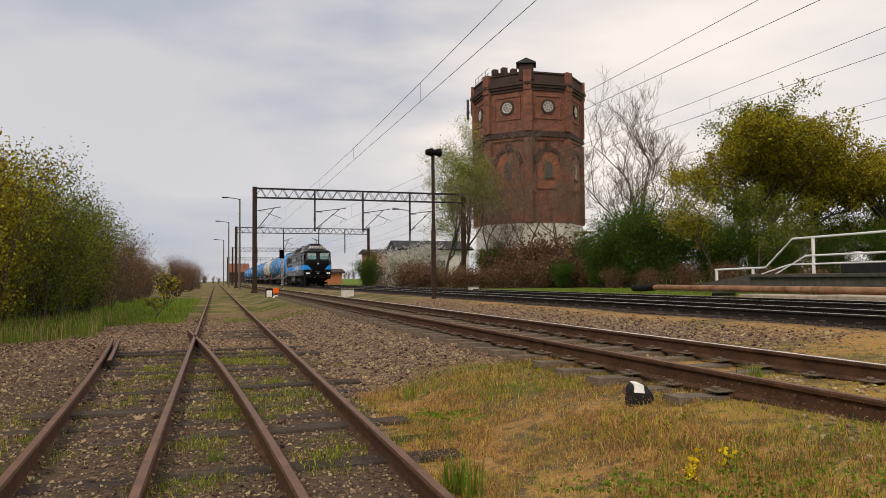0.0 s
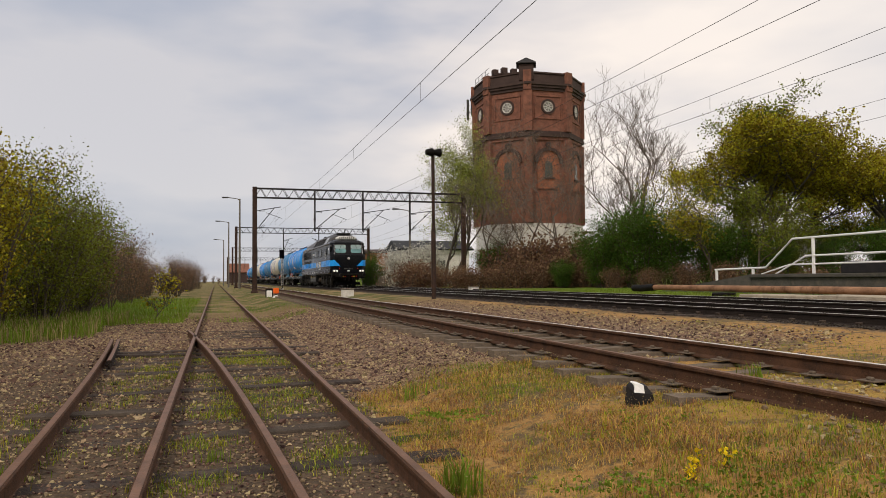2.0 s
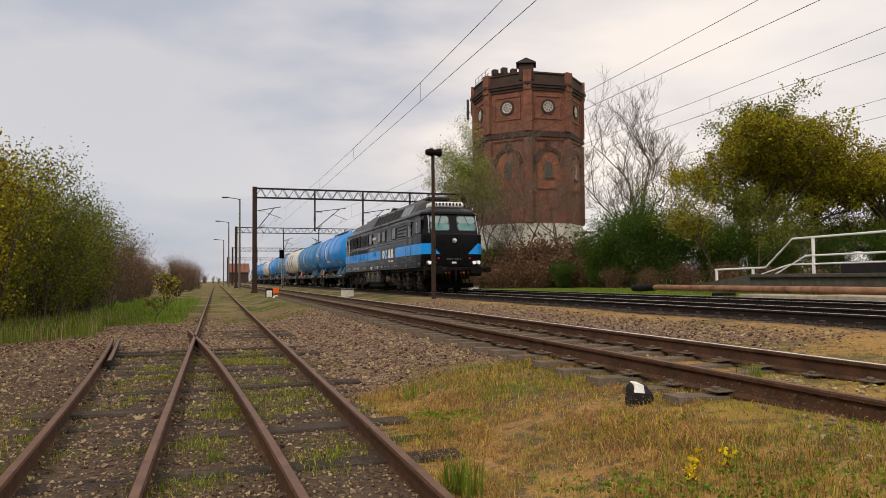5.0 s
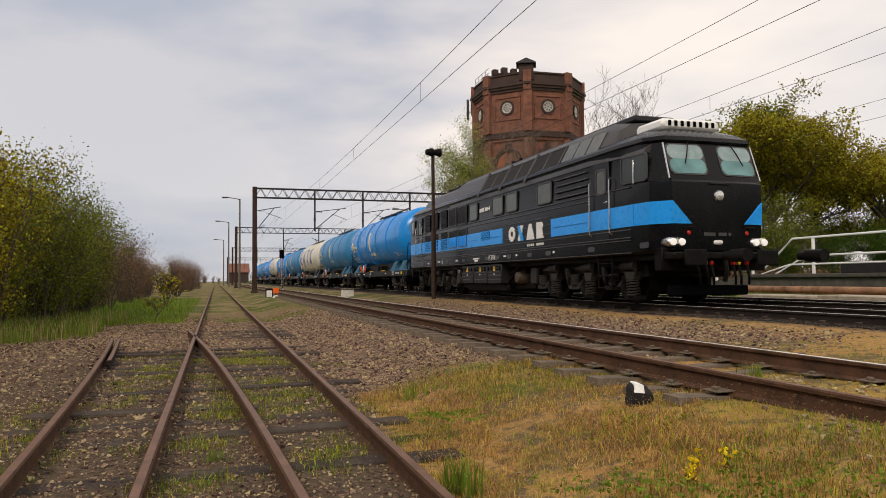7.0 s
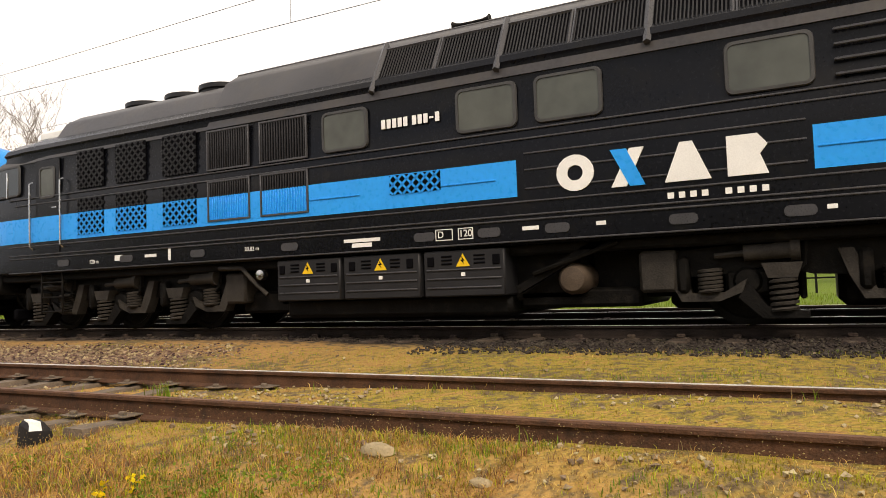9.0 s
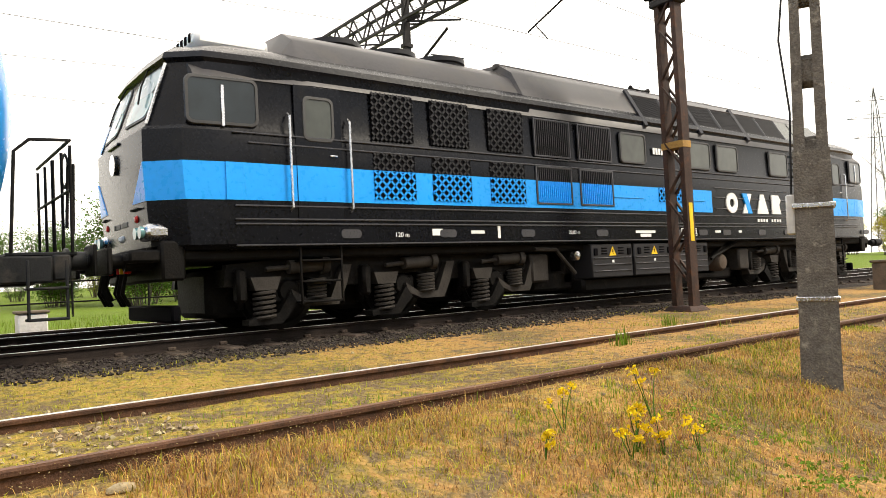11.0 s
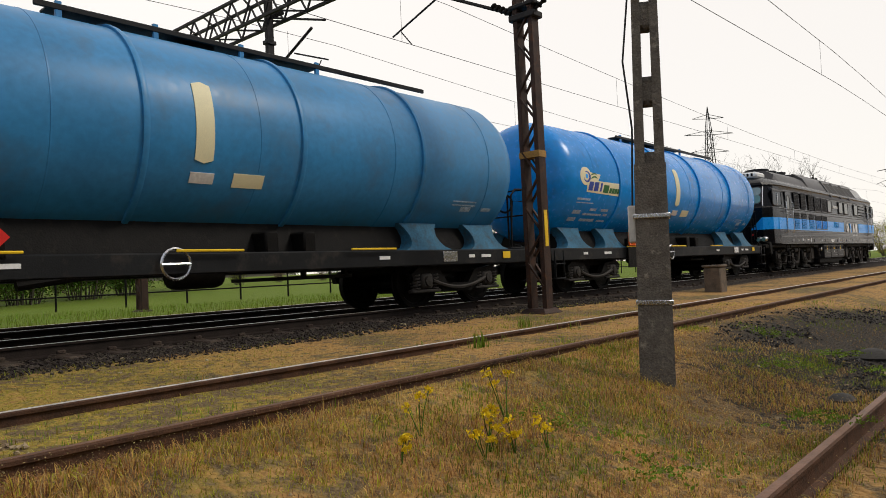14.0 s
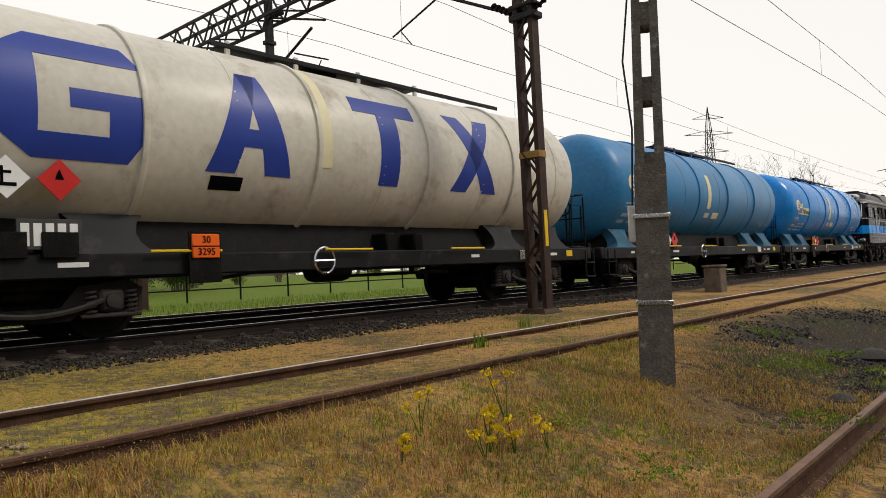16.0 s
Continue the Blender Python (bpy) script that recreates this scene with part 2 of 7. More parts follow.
# ---- mesh tools ----
class Shape:
    """Gathers simple solids into one mesh."""

    def __init__(self):
        self.v, self.f = [], []

    def add(self, verts, faces, m=None):
        k = len(self.v)
        self.v += [tuple(m @ Vector(p)) for p in verts] if m else [tuple(p) for p in verts]
        self.f += [tuple(k + i for i in f) for f in faces]
        return self

    def box(self, x0, x1, y0, y1, z0, z1, b=0.01, m=None):
        """A box with chamfered edges."""
        x0, x1, y0, y1, z0, z1 = min(x0, x1), max(x0, x1), min(y0, y1), max(y0, y1), min(z0, z1), max(z0, z1)
        b = min(b, 0.3 * (x1 - x0), 0.3 * (y1 - y0), 0.3 * (z1 - z0))
        lo, hi, idx, v = (x0, y0, z0), (x1, y1, z1), {}, []
        for c in [(i, j, k) for i in (0, 1) for j in (0, 1) for k in (0, 1)]:
            p = [hi[a] if c[a] else lo[a] for a in range(3)]
            inn = [p[a] - b if c[a] else p[a] + b for a in range(3)]
            for a in range(3):
                w = list(inn)
                w[a] = p[a]
                idx[c, a] = len(v)
                v.append(w)
        f = []
        for a in range(3):
            o, q = [k for k in range(3) if k != a]
            for s in (0, 1):
                def cc(i, j):
                    c = [0, 0, 0]
                    c[a], c[o], c[q] = s, i, j
                    return tuple(c)
                ring = [cc(0, 0), cc(1, 0), cc(1, 1), cc(0, 1)]
                face = [idx[c, a] for c in ring]
                f.append(face if (s == 1) == (a != 1) else face[::-1])
        for a in range(3):
            o, q = [k for k in range(3) if k != a]
            for i in (0, 1):
                for j in (0, 1):
                    c0, c1 = [0, 0, 0], [0, 0, 0]
                    c0[o] = c1[o] = i
                    c0[q] = c1[q] = j
                    c1[a] = 1
                    c0, c1 = tuple(c0), tuple(c1)
                    face = [idx[c0, o], idx[c1, o], idx[c1, q], idx[c0, q]]
                    f.append(face)
        for c in [(i, j, k) for i in (0, 1) for j in (0, 1) for k in (0, 1)]:
            f.append([idx[c, 0], idx[c, 1], idx[c, 2]])
        return self.add(v, f, m)

    def tube(self, pts, r, n=8, r1=None, caps=True):
        """A round bar along points."""
        pts = [Vector(p) for p in pts]
        k, rings = len(self.v), len(pts)
        for i, p in enumerate(pts):
            d = (pts[min(i + 1, rings - 1)] - pts[max(i - 1, 0)]).normalized()
            a = d.orthogonal().normalized() if i == 0 else (a - d * a.dot(d)).normalized()
            c, rr = d.cross(a), r if r1 is None else r + (r1 - r) * i / max(1, rings - 1)
            self.v += [tuple(p + (a * math.cos(6.28318 * j / n) + c * math.sin(6.28318 * j / n)) * rr) for j in range(n)]
        for i in range(rings - 1):
            for j in range(n):
                self.f.append((k + i * n + j, k + i * n + (j + 1) % n, k + i * n + n + (j + 1) % n, k + i * n + n + j))
        if caps:
            self.f.append(tuple(k + j for j in range(n))[::-1])
            self.f.append(tuple(k + (rings - 1) * n + j for j in range(n)))
        return self

    def bar(self, p, q, w, d):
        """A flat bar from p to q, w wide along a level line across it and d deep."""
        p, q = Vector(p), Vector(q)
        t = (q - p).normalized()
        s = t.cross(Vector((0, 0, 1)))
        s = s.normalized() if s.length > 1e-4 else Vector((1, 0, 0))
        u = s.cross(t) * d / 2
        s = s * w / 2
        v = [e + a * s + b * u for e in (p, q) for a, b in ((-1, -1), (1, -1), (1, 1), (-1, 1))]
        return self.add(v, [(3, 2, 1, 0), (4, 5, 6, 7), (0, 1, 5, 4), (1, 2, 6, 5), (2, 3, 7, 6), (3, 0, 4, 7)])

    def loft(self, rings, caps=True):
        k, n = len(self.v), len(rings[0])
        for r in rings:
            self.v += [tuple(p) for p in r]
        for i in range(len(rings) - 1):
            for j in range(n):
                self.f.append((k + i * n + j, k + i * n + (j + 1) % n, k + i * n + n + (j + 1) % n, k + i * n + n + j))
        if caps:
            self.f.append(tuple(k + j for j in range(n))[::-1])
            self.f.append(tuple(k + (len(rings) - 1) * n + j for j in range(n)))
        return self

    def spin(self, profile, axis="y", n=32, o=(0, 0, 0), caps=True):
        """Turns (radius, distance along the axis) points round an axis."""
        rings = []
        for r, d in profile:
            ring = []
            for j in range(n):
                c, s = r * math.cos(6.2831853 * j / n), r * math.sin(6.2831853 * j / n)
                ring.append({"x": (o[0] + d, o[1] + c, o[2] + s), "y": (o[0] + s, o[1] + d, o[2] + c), "z": (o[0] + c, o[1] + s, o[2] + d)}[axis])
            rings.append(ring)
        return self.loft(rings, caps)

    def mesh(self, name, material, angle=40):
        me = bpy.data.meshes.new(name)
        me.from_pydata(self.v, [], self.f)
        me.materials.append(material)
        if angle:
            bm = bmesh.new()
            bm.from_mesh(me)
            bmesh.ops.recalc_face_normals(bm, faces=bm.faces)
            bm.to_mesh(me)
            bm.free()
            me.shade_smooth()
            me.set_sharp_from_angle(angle=radians(angle))
        return me


def part(name, shape, material, parent=None, label="", angle=40):
    ob = new(name, shape.mesh(name, material, angle) if isinstance(shape, Shape) else shape)
    ob.parent = parent
    return tagged(ob, label)


def thing(name, label, category, group="", kind="", at=None):
    ob = new(name)
    ob.empty_display_size = 0.2
    if at:
        ob.matrix_basis = at
    return tagged(ob, label, category, group, kind)


def text_mesh(body, size, material, m, depth=0.003):
    """Writing as a flat mesh, placed by m."""
    cu = bpy.data.curves.new("writing", "FONT")
    cu.body, cu.size, cu.extrude, cu.align_x, cu.align_y = body, size, depth, "CENTER", "CENTER"
    ob = new("writing", cu)
    me = bpy.data.meshes.new_from_object(ob.evaluated_get(bpy.context.evaluated_depsgraph_get()))
    bpy.data.objects.remove(ob)
    bpy.data.curves.remove(cu)
    me.transform(m)
    me.materials.clear()
    me.materials.append(material)
    return me


def mesh_of(name, verts, faces, material):
    me = bpy.data.meshes.new(name)
    me.from_pydata(verts, [], faces)
    me.materials.append(material)
    return me


rng = np.random.default_rng(7)

# ---- ground ----
X_B, X_C, X_D, X_E = 0.355, 4.49, 9.97, 13.75
Z_B, Z_C, Z_D, Z_E = 0.0, 0.351, 0.50, 0.50


def ground_z(x, y):
    """The height of the soil: low at the sidings, higher under the running lines."""
    knots = ((-400, 0.3), (-30, 0.1), (-8, -0.1), (-3, -0.14), (1.6, -0.15), (2.8, 0.09), (3.5, 0.19), (6.2, 0.205), (8.2, 0.33), (15.5, 0.34), (20, 0.34), (34, 0.42), (70, 1.75), (600, 2.8))
    for (a, za), (b, zb) in zip(knots, knots[1:]):
        if x <= b:
            break
    t = min(1, max(0, (x - a) / (b - a)))
    z = za + (zb - za) * t * t * (3 - 2 * t)
    # turf has grown up to the loop's rails towards the south
    z += 0.07 * max(0, min(1, (4.5 - y) / 4)) * max(0, min(1, (x - 2.4) / 1.0)) * max(0, min(1, (8.0 - x) / 1.6))
    z -= 0.075 * max(0, min(1, (y - 4.2) / 1.6)) * max(0, min(1, (x - 2.9) / 0.5)) * max(0, min(1, (6.3 - x) / 0.6))
    n = noise.noise(Vector((x * 0.35, y * 0.35, 0.3))) * 0.035 + noise.noise(Vector((x * 1.7, y * 1.7, 2.3))) * 0.015
    return z + n * (1 if abs(x) < 60 else 0.2)


def axis_steps(lo, hi, fine_lo, fine_hi, fine):
    out, v, d = [], fine_lo, fine
    while v <= fine_hi:
        out.append(v)
        v += fine
    while v < hi:
        out.append(v)
        d *= 1.25
        v += d
    out.append(hi)
    v, d = fine_lo - fine, fine
    while v > lo:
        out.insert(0, v)
        d *= 1.25
        v -= d
    out.insert(0, lo)
    return out


def build_ground():
    xs, ys = axis_steps(-1500, 1500, -7, 17, 0.22), axis_steps(-1500, 1800, -16, 26, 0.25)
    verts = [(x, y, ground_z(x, y)) for y in ys for x in xs]
    n = len(xs)
    faces = [(j * n + i, j * n + i + 1, j * n + n + i + 1, j * n + n + i) for j in range(len(ys) - 1) for i in range(n - 1)]
    m = bpy.data.materials.new("railway_soil")
    m.use_nodes = True
    nd, l = m.node_tree.nodes, m.node_tree.links
    b = nd["Principled BSDF"]
    b.inputs["Roughness"].default_value = 0.95
    b.inputs["Specular IOR Level"].default_value = 0.2
    co = nd.new("ShaderNodeTexCoord")

    def noise_tex(scale, detail=6, rough=0.6):
        t = nd.new("ShaderNodeTexNoise")
        t.inputs["Scale"].default_value, t.inputs["Detail"].default_value, t.inputs["Roughness"].default_value = scale, detail, rough
        l.new(co.outputs["Object"], t.inputs["Vector"])
        return t.outputs["Fac"]

    def ramp(src, a, b_):
        r = nd.new("ShaderNodeMapRange")
        r.inputs["From Min"].default_value, r.inputs["From Max"].default_value = a, b_
        l.new(src, r.inputs["Value"])
        return r.outputs["Result"]

    def math_(op, a, b_):
        q = nd.new("ShaderNodeMath")
        q.operation = op
        for k, s in enumerate((a, b_)):
            if isinstance(s, (int, float)):
                q.inputs[k].default_value = s
            else:
                l.new(s, q.inputs[k])
        return q.outputs[0]

    def mix(f, a, b_):
        q = nd.new("ShaderNodeMix")
        q.data_type = "RGBA"
        l.new(f, q.inputs["Factor"])
        for k, s in ((6, a), (7, b_)):
            if isinstance(s, tuple):
                q.inputs[k].default_value = (*s, 1)
            else:
                l.new(s, q.inputs[k])
        return q.outputs[2]

    sep = nd.new("ShaderNodeSeparateXYZ")
    l.new(co.outputs["Object"], sep.inputs[0])
    X, Y = sep.outputs["X"], sep.outputs["Y"]
    fine, mid, big = noise_tex(55, 4), noise_tex(7, 6), noise_tex(0.55, 5)
    vor = nd.new("ShaderNodeTexVoronoi")
    vor.inputs["Scale"].default_value = 22
    l.new(co.outputs["Object"], vor.inputs["Vector"])
    pebble = nd.new("ShaderNodeSeparateColor")
    l.new(vor.outputs["Color"], pebble.inputs[0])
    gravel = mix(ramp(pebble.outputs[0], 0.1, 0.9), (0.06, 0.038, 0.026), (0.3, 0.2, 0.135))
    soil = mix(ramp(fine, 0.3, 0.7), (0.085, 0.058, 0.032), (0.23, 0.16, 0.085))
    dry = mix(ramp(mid, 0.35, 0.65), (0.35, 0.195, 0.068), (0.52, 0.31, 0.1))
    green = mix(ramp(mid, 0.3, 0.7), (0.13, 0.15, 0.02), (0.25, 0.24, 0.03))
    grass = mix(ramp(math_("ADD", big, math_("MULTIPLY", mid, 0.5)), 0.76, 0.9), dry, green)
    # moss between and beside the loop's rails
    mossy = math_("MULTIPLY", math_("MULTIPLY", math_("MULTIPLY", ramp(X, 2.9, 3.8), ramp(Y, -6.0, -2.5)), ramp(Y, 6.5, 3.0)), ramp(math_("ADD", mid, math_("MULTIPLY", big, 0.5)), 0.55, 0.8))
    grass = mix(mossy, grass, mix(ramp(fine, 0.3, 0.7), (0.2, 0.175, 0.02), (0.38, 0.31, 0.035)))
    # Ballast spreads round the sidings and under the running lines; turf covers the strip before the second track.
    lines = math_("MULTIPLY", ramp(math_("ADD", math_("ADD", X, math_("MULTIPLY", ramp(Y, 7, 2), 0.9)), math_("MULTIPLY", math_("SUBTRACT", mid, 0.5), 1.2)), 8.2, 8.8), ramp(X, 16.3, 15.3))
    edge = math_("ADD", math_("MULTIPLY", ramp(X, 0.9, 1.5), 6.4), 1.0)
    yard = math_("MULTIPLY", ramp(math_("ADD", math_("SUBTRACT", Y, edge), math_("MULTIPLY", math_("SUBTRACT", mid, 0.5), 3.0)), -0.6, 0.9), ramp(Y, 31, 22))
    yard = math_("MULTIPLY", yard, ramp(math_("ADD", X, math_("MULTIPLY", big, 2.0)), 9.0, 8.0))
    stony = math_("MAXIMUM", math_("MULTIPLY", lines, 1.0), yard)
    verge = math_("MULTIPLY", math_("MULTIPLY", ramp(Y, 17, 21), ramp(Y, 62, 40)), ramp(math_("ADD", X, math_("MULTIPLY", mid, 1.6)), 0.2, -1.0))
    far_green = math_("MAXIMUM", verge, ramp(X, 17, 19))
    rough = math_("MULTIPLY", ramp(Y, 22, 30), ramp(X, 17, 15))
    turf = mix(ramp(math_("ADD", mid, math_("MULTIPLY", big, 0.6)), 0.76, 0.9), grass, soil)
    meadow = mix(ramp(mid, 0.3, 0.7), (0.075, 0.14, 0.01), (0.13, 0.2, 0.014))
    waste = mix(ramp(math_("ADD", big, math_("MULTIPLY", mid, 0.25)), 0.58, 0.7), (0.085, 0.095, 0.022), (0.27, 0.19, 0.095))
    turf = mix(rough, turf, waste)
    turf = mix(math_("MULTIPLY", far_green, 0.95), turf, meadow)
    # cinders spilt beside the siding, the shade there painted into the same dark patch
    ex, ey = math_("MULTIPLY", math_("SUBTRACT", X, 1.2), 0.45), math_("MULTIPLY", math_("ADD", Y, 10.5), 0.19)
    far_ = math_("ADD", math_("ADD", math_("MULTIPLY", ex, ex), math_("MULTIPLY", ey, ey)), math_("MULTIPLY", math_("SUBTRACT", mid, 0.5), 1.6))
    turf = mix(ramp(far_, 1.3, 0.8), turf, (0.032, 0.026, 0.019))
    # oily gravel of the running lines, with the train's shade painted in
    gravel = mix(lines, gravel, mix(ramp(pebble.outputs[0], 0.1, 0.9), (0.014, 0.011, 0.009), (0.05, 0.037, 0.028)))
    # dark soil between the siding's rails
    bed = math_("MULTIPLY", math_("MULTIPLY", ramp(math_("ADD", X, math_("MULTIPLY", mid, 2.0)), -5.5, -3.5), ramp(X, 1.7, 1.2)), ramp(math_("ADD", Y, math_("MULTIPLY", mid, 4.0)), 17, 13))
    gravel = mix(math_("MULTIPLY", bed, 0.75), gravel, mix(ramp(fine, 0.3, 0.7), (0.04, 0.03, 0.02), (0.11, 0.08, 0.05)))
    blotch = noise_tex(26, 5, 0.7)
    turf = mix(ramp(blotch, 0.56, 0.72), turf, (0.15, 0.095, 0.045))
    col = mix(stony, turf, gravel)
    l.new(col, b.inputs["Base Color"])
    bp = nd.new("ShaderNodeBump")
    bp.inputs["Strength"].default_value, bp.inputs["Distance"].default_value = 0.9, 0.03
    l.new(math_("ADD", math_("MULTIPLY", fine, 0.5), math_("ADD", mid, math_("MULTIPLY", vor.outputs["Distance"], -1.2))), bp.inputs["Height"])
    l.new(bp.outputs["Normal"], b.inputs["Normal"])
    me = mesh_of("ground", verts, faces, m)
    me.shade_smooth()
    tagged(new("ground", me), "railway yard soil with gravel, dry turf and moss", "ground", kind="structure")


build_ground()

# ---- tracks ----
RAIL_HALF = [(0.062, -0.165), (0.062, -0.152), (0.016, -0.13), (0.010, -0.06), (0.012, -0.04), (0.034, -0.03), (0.035, -0.008), (0.026, 0.0)]


def rail(track, name, path, material, top, label=""):
    """One rail along points of its head; the worn running surface is a strip on it."""
    prof = RAIL_HALF + [(-x, z) for x, z in RAIL_HALF[::-1]]
    rings, strip = [], []
    pts = [Vector(p) for p in path]
    for i, p in enumerate(pts):
        d = (pts[min(i + 1, len(pts) - 1)] - pts[max(i - 1, 0)])
        d.z = 0
        d.normalize()
        s = Vector((d.y, -d.x, 0))
        rings.append([p + s * x + Vector((0, 0, z)) for x, z in prof])
        strip.append([p + s * x + Vector((0, 0, z)) for x, z in ((-0.024, -0.004), (-0.024, 0.003), (0.024, 0.003), (0.024, -0.004))])
    r = part(name, Shape().loft(rings), material, track, label)
    part("rail_head", Shape().loft(strip), top, r)
    return r


def straight(x, z, y0=-160, y1=420, step=10):
    n = int((y1 - y0) / step)
    return [(x, y0 + (y1 - y0) * i / n, z) for i in range(n + 1)]


def sleepers(track, x, z, y0, y1, material, length=2.6, name="sleeper", step=0.62, concrete=False, chairs=True):
    me = Shape()
    if concrete:
        ends = [(-length / 2, 0.14, 0.1, -0.17), (0, 0.13, 0.09, -0.21), (length / 2, 0.14, 0.1, -0.17)]
        me.loft([[(e, -w, -0.36), (e, w, -0.36), (e, u, zt), (e, -u, zt)] for e, w, u, zt in ends])
    else:
        me.box(-length / 2, length / 2, -0.125, 0.125, -0.3, -0.155, 0.02)
    for sx in (-0.75, 0.75) if chairs else ():
        me.box(sx - 0.16, sx + 0.16, -0.09, 0.09, -0.158, -0.146, 0.004)
        for dx in (-0.105, 0.105):
            if concrete:
                me.box(sx + dx - 0.02, sx + dx + 0.02, -0.03, 0.03, -0.148, -0.12, 0.008)
            else:
                me.box(sx + dx - 0.03, sx + dx + 0.03, -0.05, 0.05, -0.148, -0.1, 0.01)
    me = me.mesh(name, material)
    y = y0
    while y < y1:
        o = new(name, me)
        o.parent = track
        o.matrix_basis = pose(x + rng.normal(0, 0.02), y + rng.normal(0, 0.02), z + rng.normal(0, 0.008 if chairs else 0.014), 0, 0 if chairs else rng.normal(0, 0.5), rng.normal(0, 0.6 if chairs else 1.6))
        y += step


def build_tracks():
    # the siding with its crossing
    t = thing("siding_track", "rusty overgrown siding rails on rotten timber sleepers with a crossing frog", "railway track", kind="structure")
    rail(t, "rail", straight(X_B + 0.75, Z_B), RUST, RUSTTOP)
    rail(t, "rail", straight(X_B - 0.75, Z_B), RUST, RUSTTOP)

    def curve(x0):
        pts = []
        for i in range(60):
            y = -40 + i * 1.0
            k = max(0, y + 6)
            pts.append((x0 - 0.0023 * k * k * (1 if k < 40 else 1), y, Z_B))
        return pts
    a = [p for p in curve(X_B + 0.28) if p[1] < 17.5]
    b_ = [p for p in curve(X_B - 1.22) if p[1] < 15.3]
    rail(t, "rail", a, RUST, RUSTTOP)
    rail(t, "rail", b_, RUST, RUSTTOP)
    sleepers(t, X_B - 0.35, Z_B + 0.014, 0.5, 20, SLEEPER, 3.3, chairs=False)
    # the check rail beside the cut end of the turnout rail
    rail(t, "check_rail", [(p[0] + 0.11, p[1], Z_B - 0.01) for p in b_ if p[1] > 10.5], DARKRAIL, RUSTTOP)
    # the loop line
    t = thing("loop_track", "brown loop rails on old concrete sleepers in dry turf", "railway track", kind="structure")
    rail(t, "rail", straight(X_C - 0.75, Z_C), RUST, RUSTTOP)
    rail(t, "rail", straight(X_C + 0.75, Z_C), RUST, RAILTOP)
    sleepers(t, X_C, Z_C + 0.015, 4.6, 60, CONCRETE, 2.5, concrete=True)
    # running lines
    for name, x, z, label in (("main_track", X_D, Z_D, "dark oily main line rails on timber sleepers"), ("second_main_track", X_E, Z_E, "second dark main line track in ballast")):
        t = thing(name, label, "railway track", kind="structure")
        rail(t, "rail", straight(x - 0.75, z), DARKRAIL, RAILTOP)
        rail(t, "rail", straight(x + 0.75, z), DARKRAIL, RAILTOP)
        sleepers(t, x, z, -40, 70, SLEEPER, 2.6)


build_tracks()

# ---- the train ----
S = 0.955
FRONT_AT_7 = 12.03   # where the leading end stands at 7 s
W = 1.47


def slot(shape, u0, u1, z0, z1, x, d=0.012):
    shape.box(x - d, x + 0.02, u0, u1, z0, z1, 0.006)


def rounded(u0, u1, z0, z1, r, x, n=4):
    """A rounded rectangle in the plane of a side wall."""
    out = []
    for cu, cz, a0 in ((u1 - r, z1 - r, 0), (u0 + r, z1 - r, 90), (u0 + r, z0 + r, 180), (u1 - r, z0 + r, 270)):
        for i in range(n + 1):
            a = radians(a0 + 90 * i / n)
            out.append((x, cu + r * math.cos(a), cz + r * math.sin(a)))
    return out


def side_window(parent, u0, u1, z0, z1, x, glass, name="window"):
    """A window with a raised rubber frame round a recessed pane."""
    a, b = rounded(u0, u1, z0, z1, 0.09, x - 0.018), rounded(u0 + 0.035, u1 - 0.035, z0 + 0.035, z1 - 0.035, 0.07, x - 0.02)
    c = rounded(u0 + 0.035, u1 - 0.035, z0 + 0.035, z1 - 0.035, 0.07, x + 0.004)
    d = rounded(u0 - 0.01, u1 + 0.01, z0 - 0.01, z1 + 0.01, 0.1, x + 0.01)
    w = part(name, Shape().loft([d, a, b, c], caps=False), FRAMESEAL, parent)
    pane = rounded(u0 + 0.03, u1 - 0.03, z0 + 0.03, z1 - 0.03, 0.07, x - 0.006)
    part("pane", Shape().loft([pane, [(p[0] + 0.006, p[1], p[2]) for p in pane]]), glass, w)
    return w


FRAMESEAL = mat("grey_rubber_seal", (0.05, 0.05, 0.05), 0.5, vary=0.2, bump=0.02)
SEAM = mat("worn_black_ridge", (0.05, 0.05, 0.055), 0.3, vary=0.2, bump=0.02)


def lattice(parent, u0, u1, z0, z1, x, material, pitch=0.145):
    """An expanded-metal grille of crossing bars in a frame over a sheet coloured as shade."""
    g = part("grille", Shape().box(x - 0.003, x + 0.01, u0, u1, z0, z1, 0.002), SHADEPAINT, parent)
    sh = Shape()
    w, h = u1 - u0, z1 - z0
    for sgn in (1, -1):
        k = -h
        while k < w:
            a, b = max(0, k), min(w, k + h)
            if b > a + 0.02:
                za, zb = (a - k), (b - k)
                if sgn < 0:
                    za, zb = h - za, h - zb
                sh.bar((x - 0.012, u0 + a, z0 + za), (x - 0.012, u0 + b, z0 + zb), 0.014, 0.03)
            k += pitch
    part("mesh_panel", sh, material, g, angle=0)
    return g


# near-black: painted shade behind grilles and vents, also plain black paint and print
SHADEPAINT = mat("shade_and_paint_black", (0.003, 0.003, 0.004), 0.9, vary=0.3, bump=0, spec=0.05)


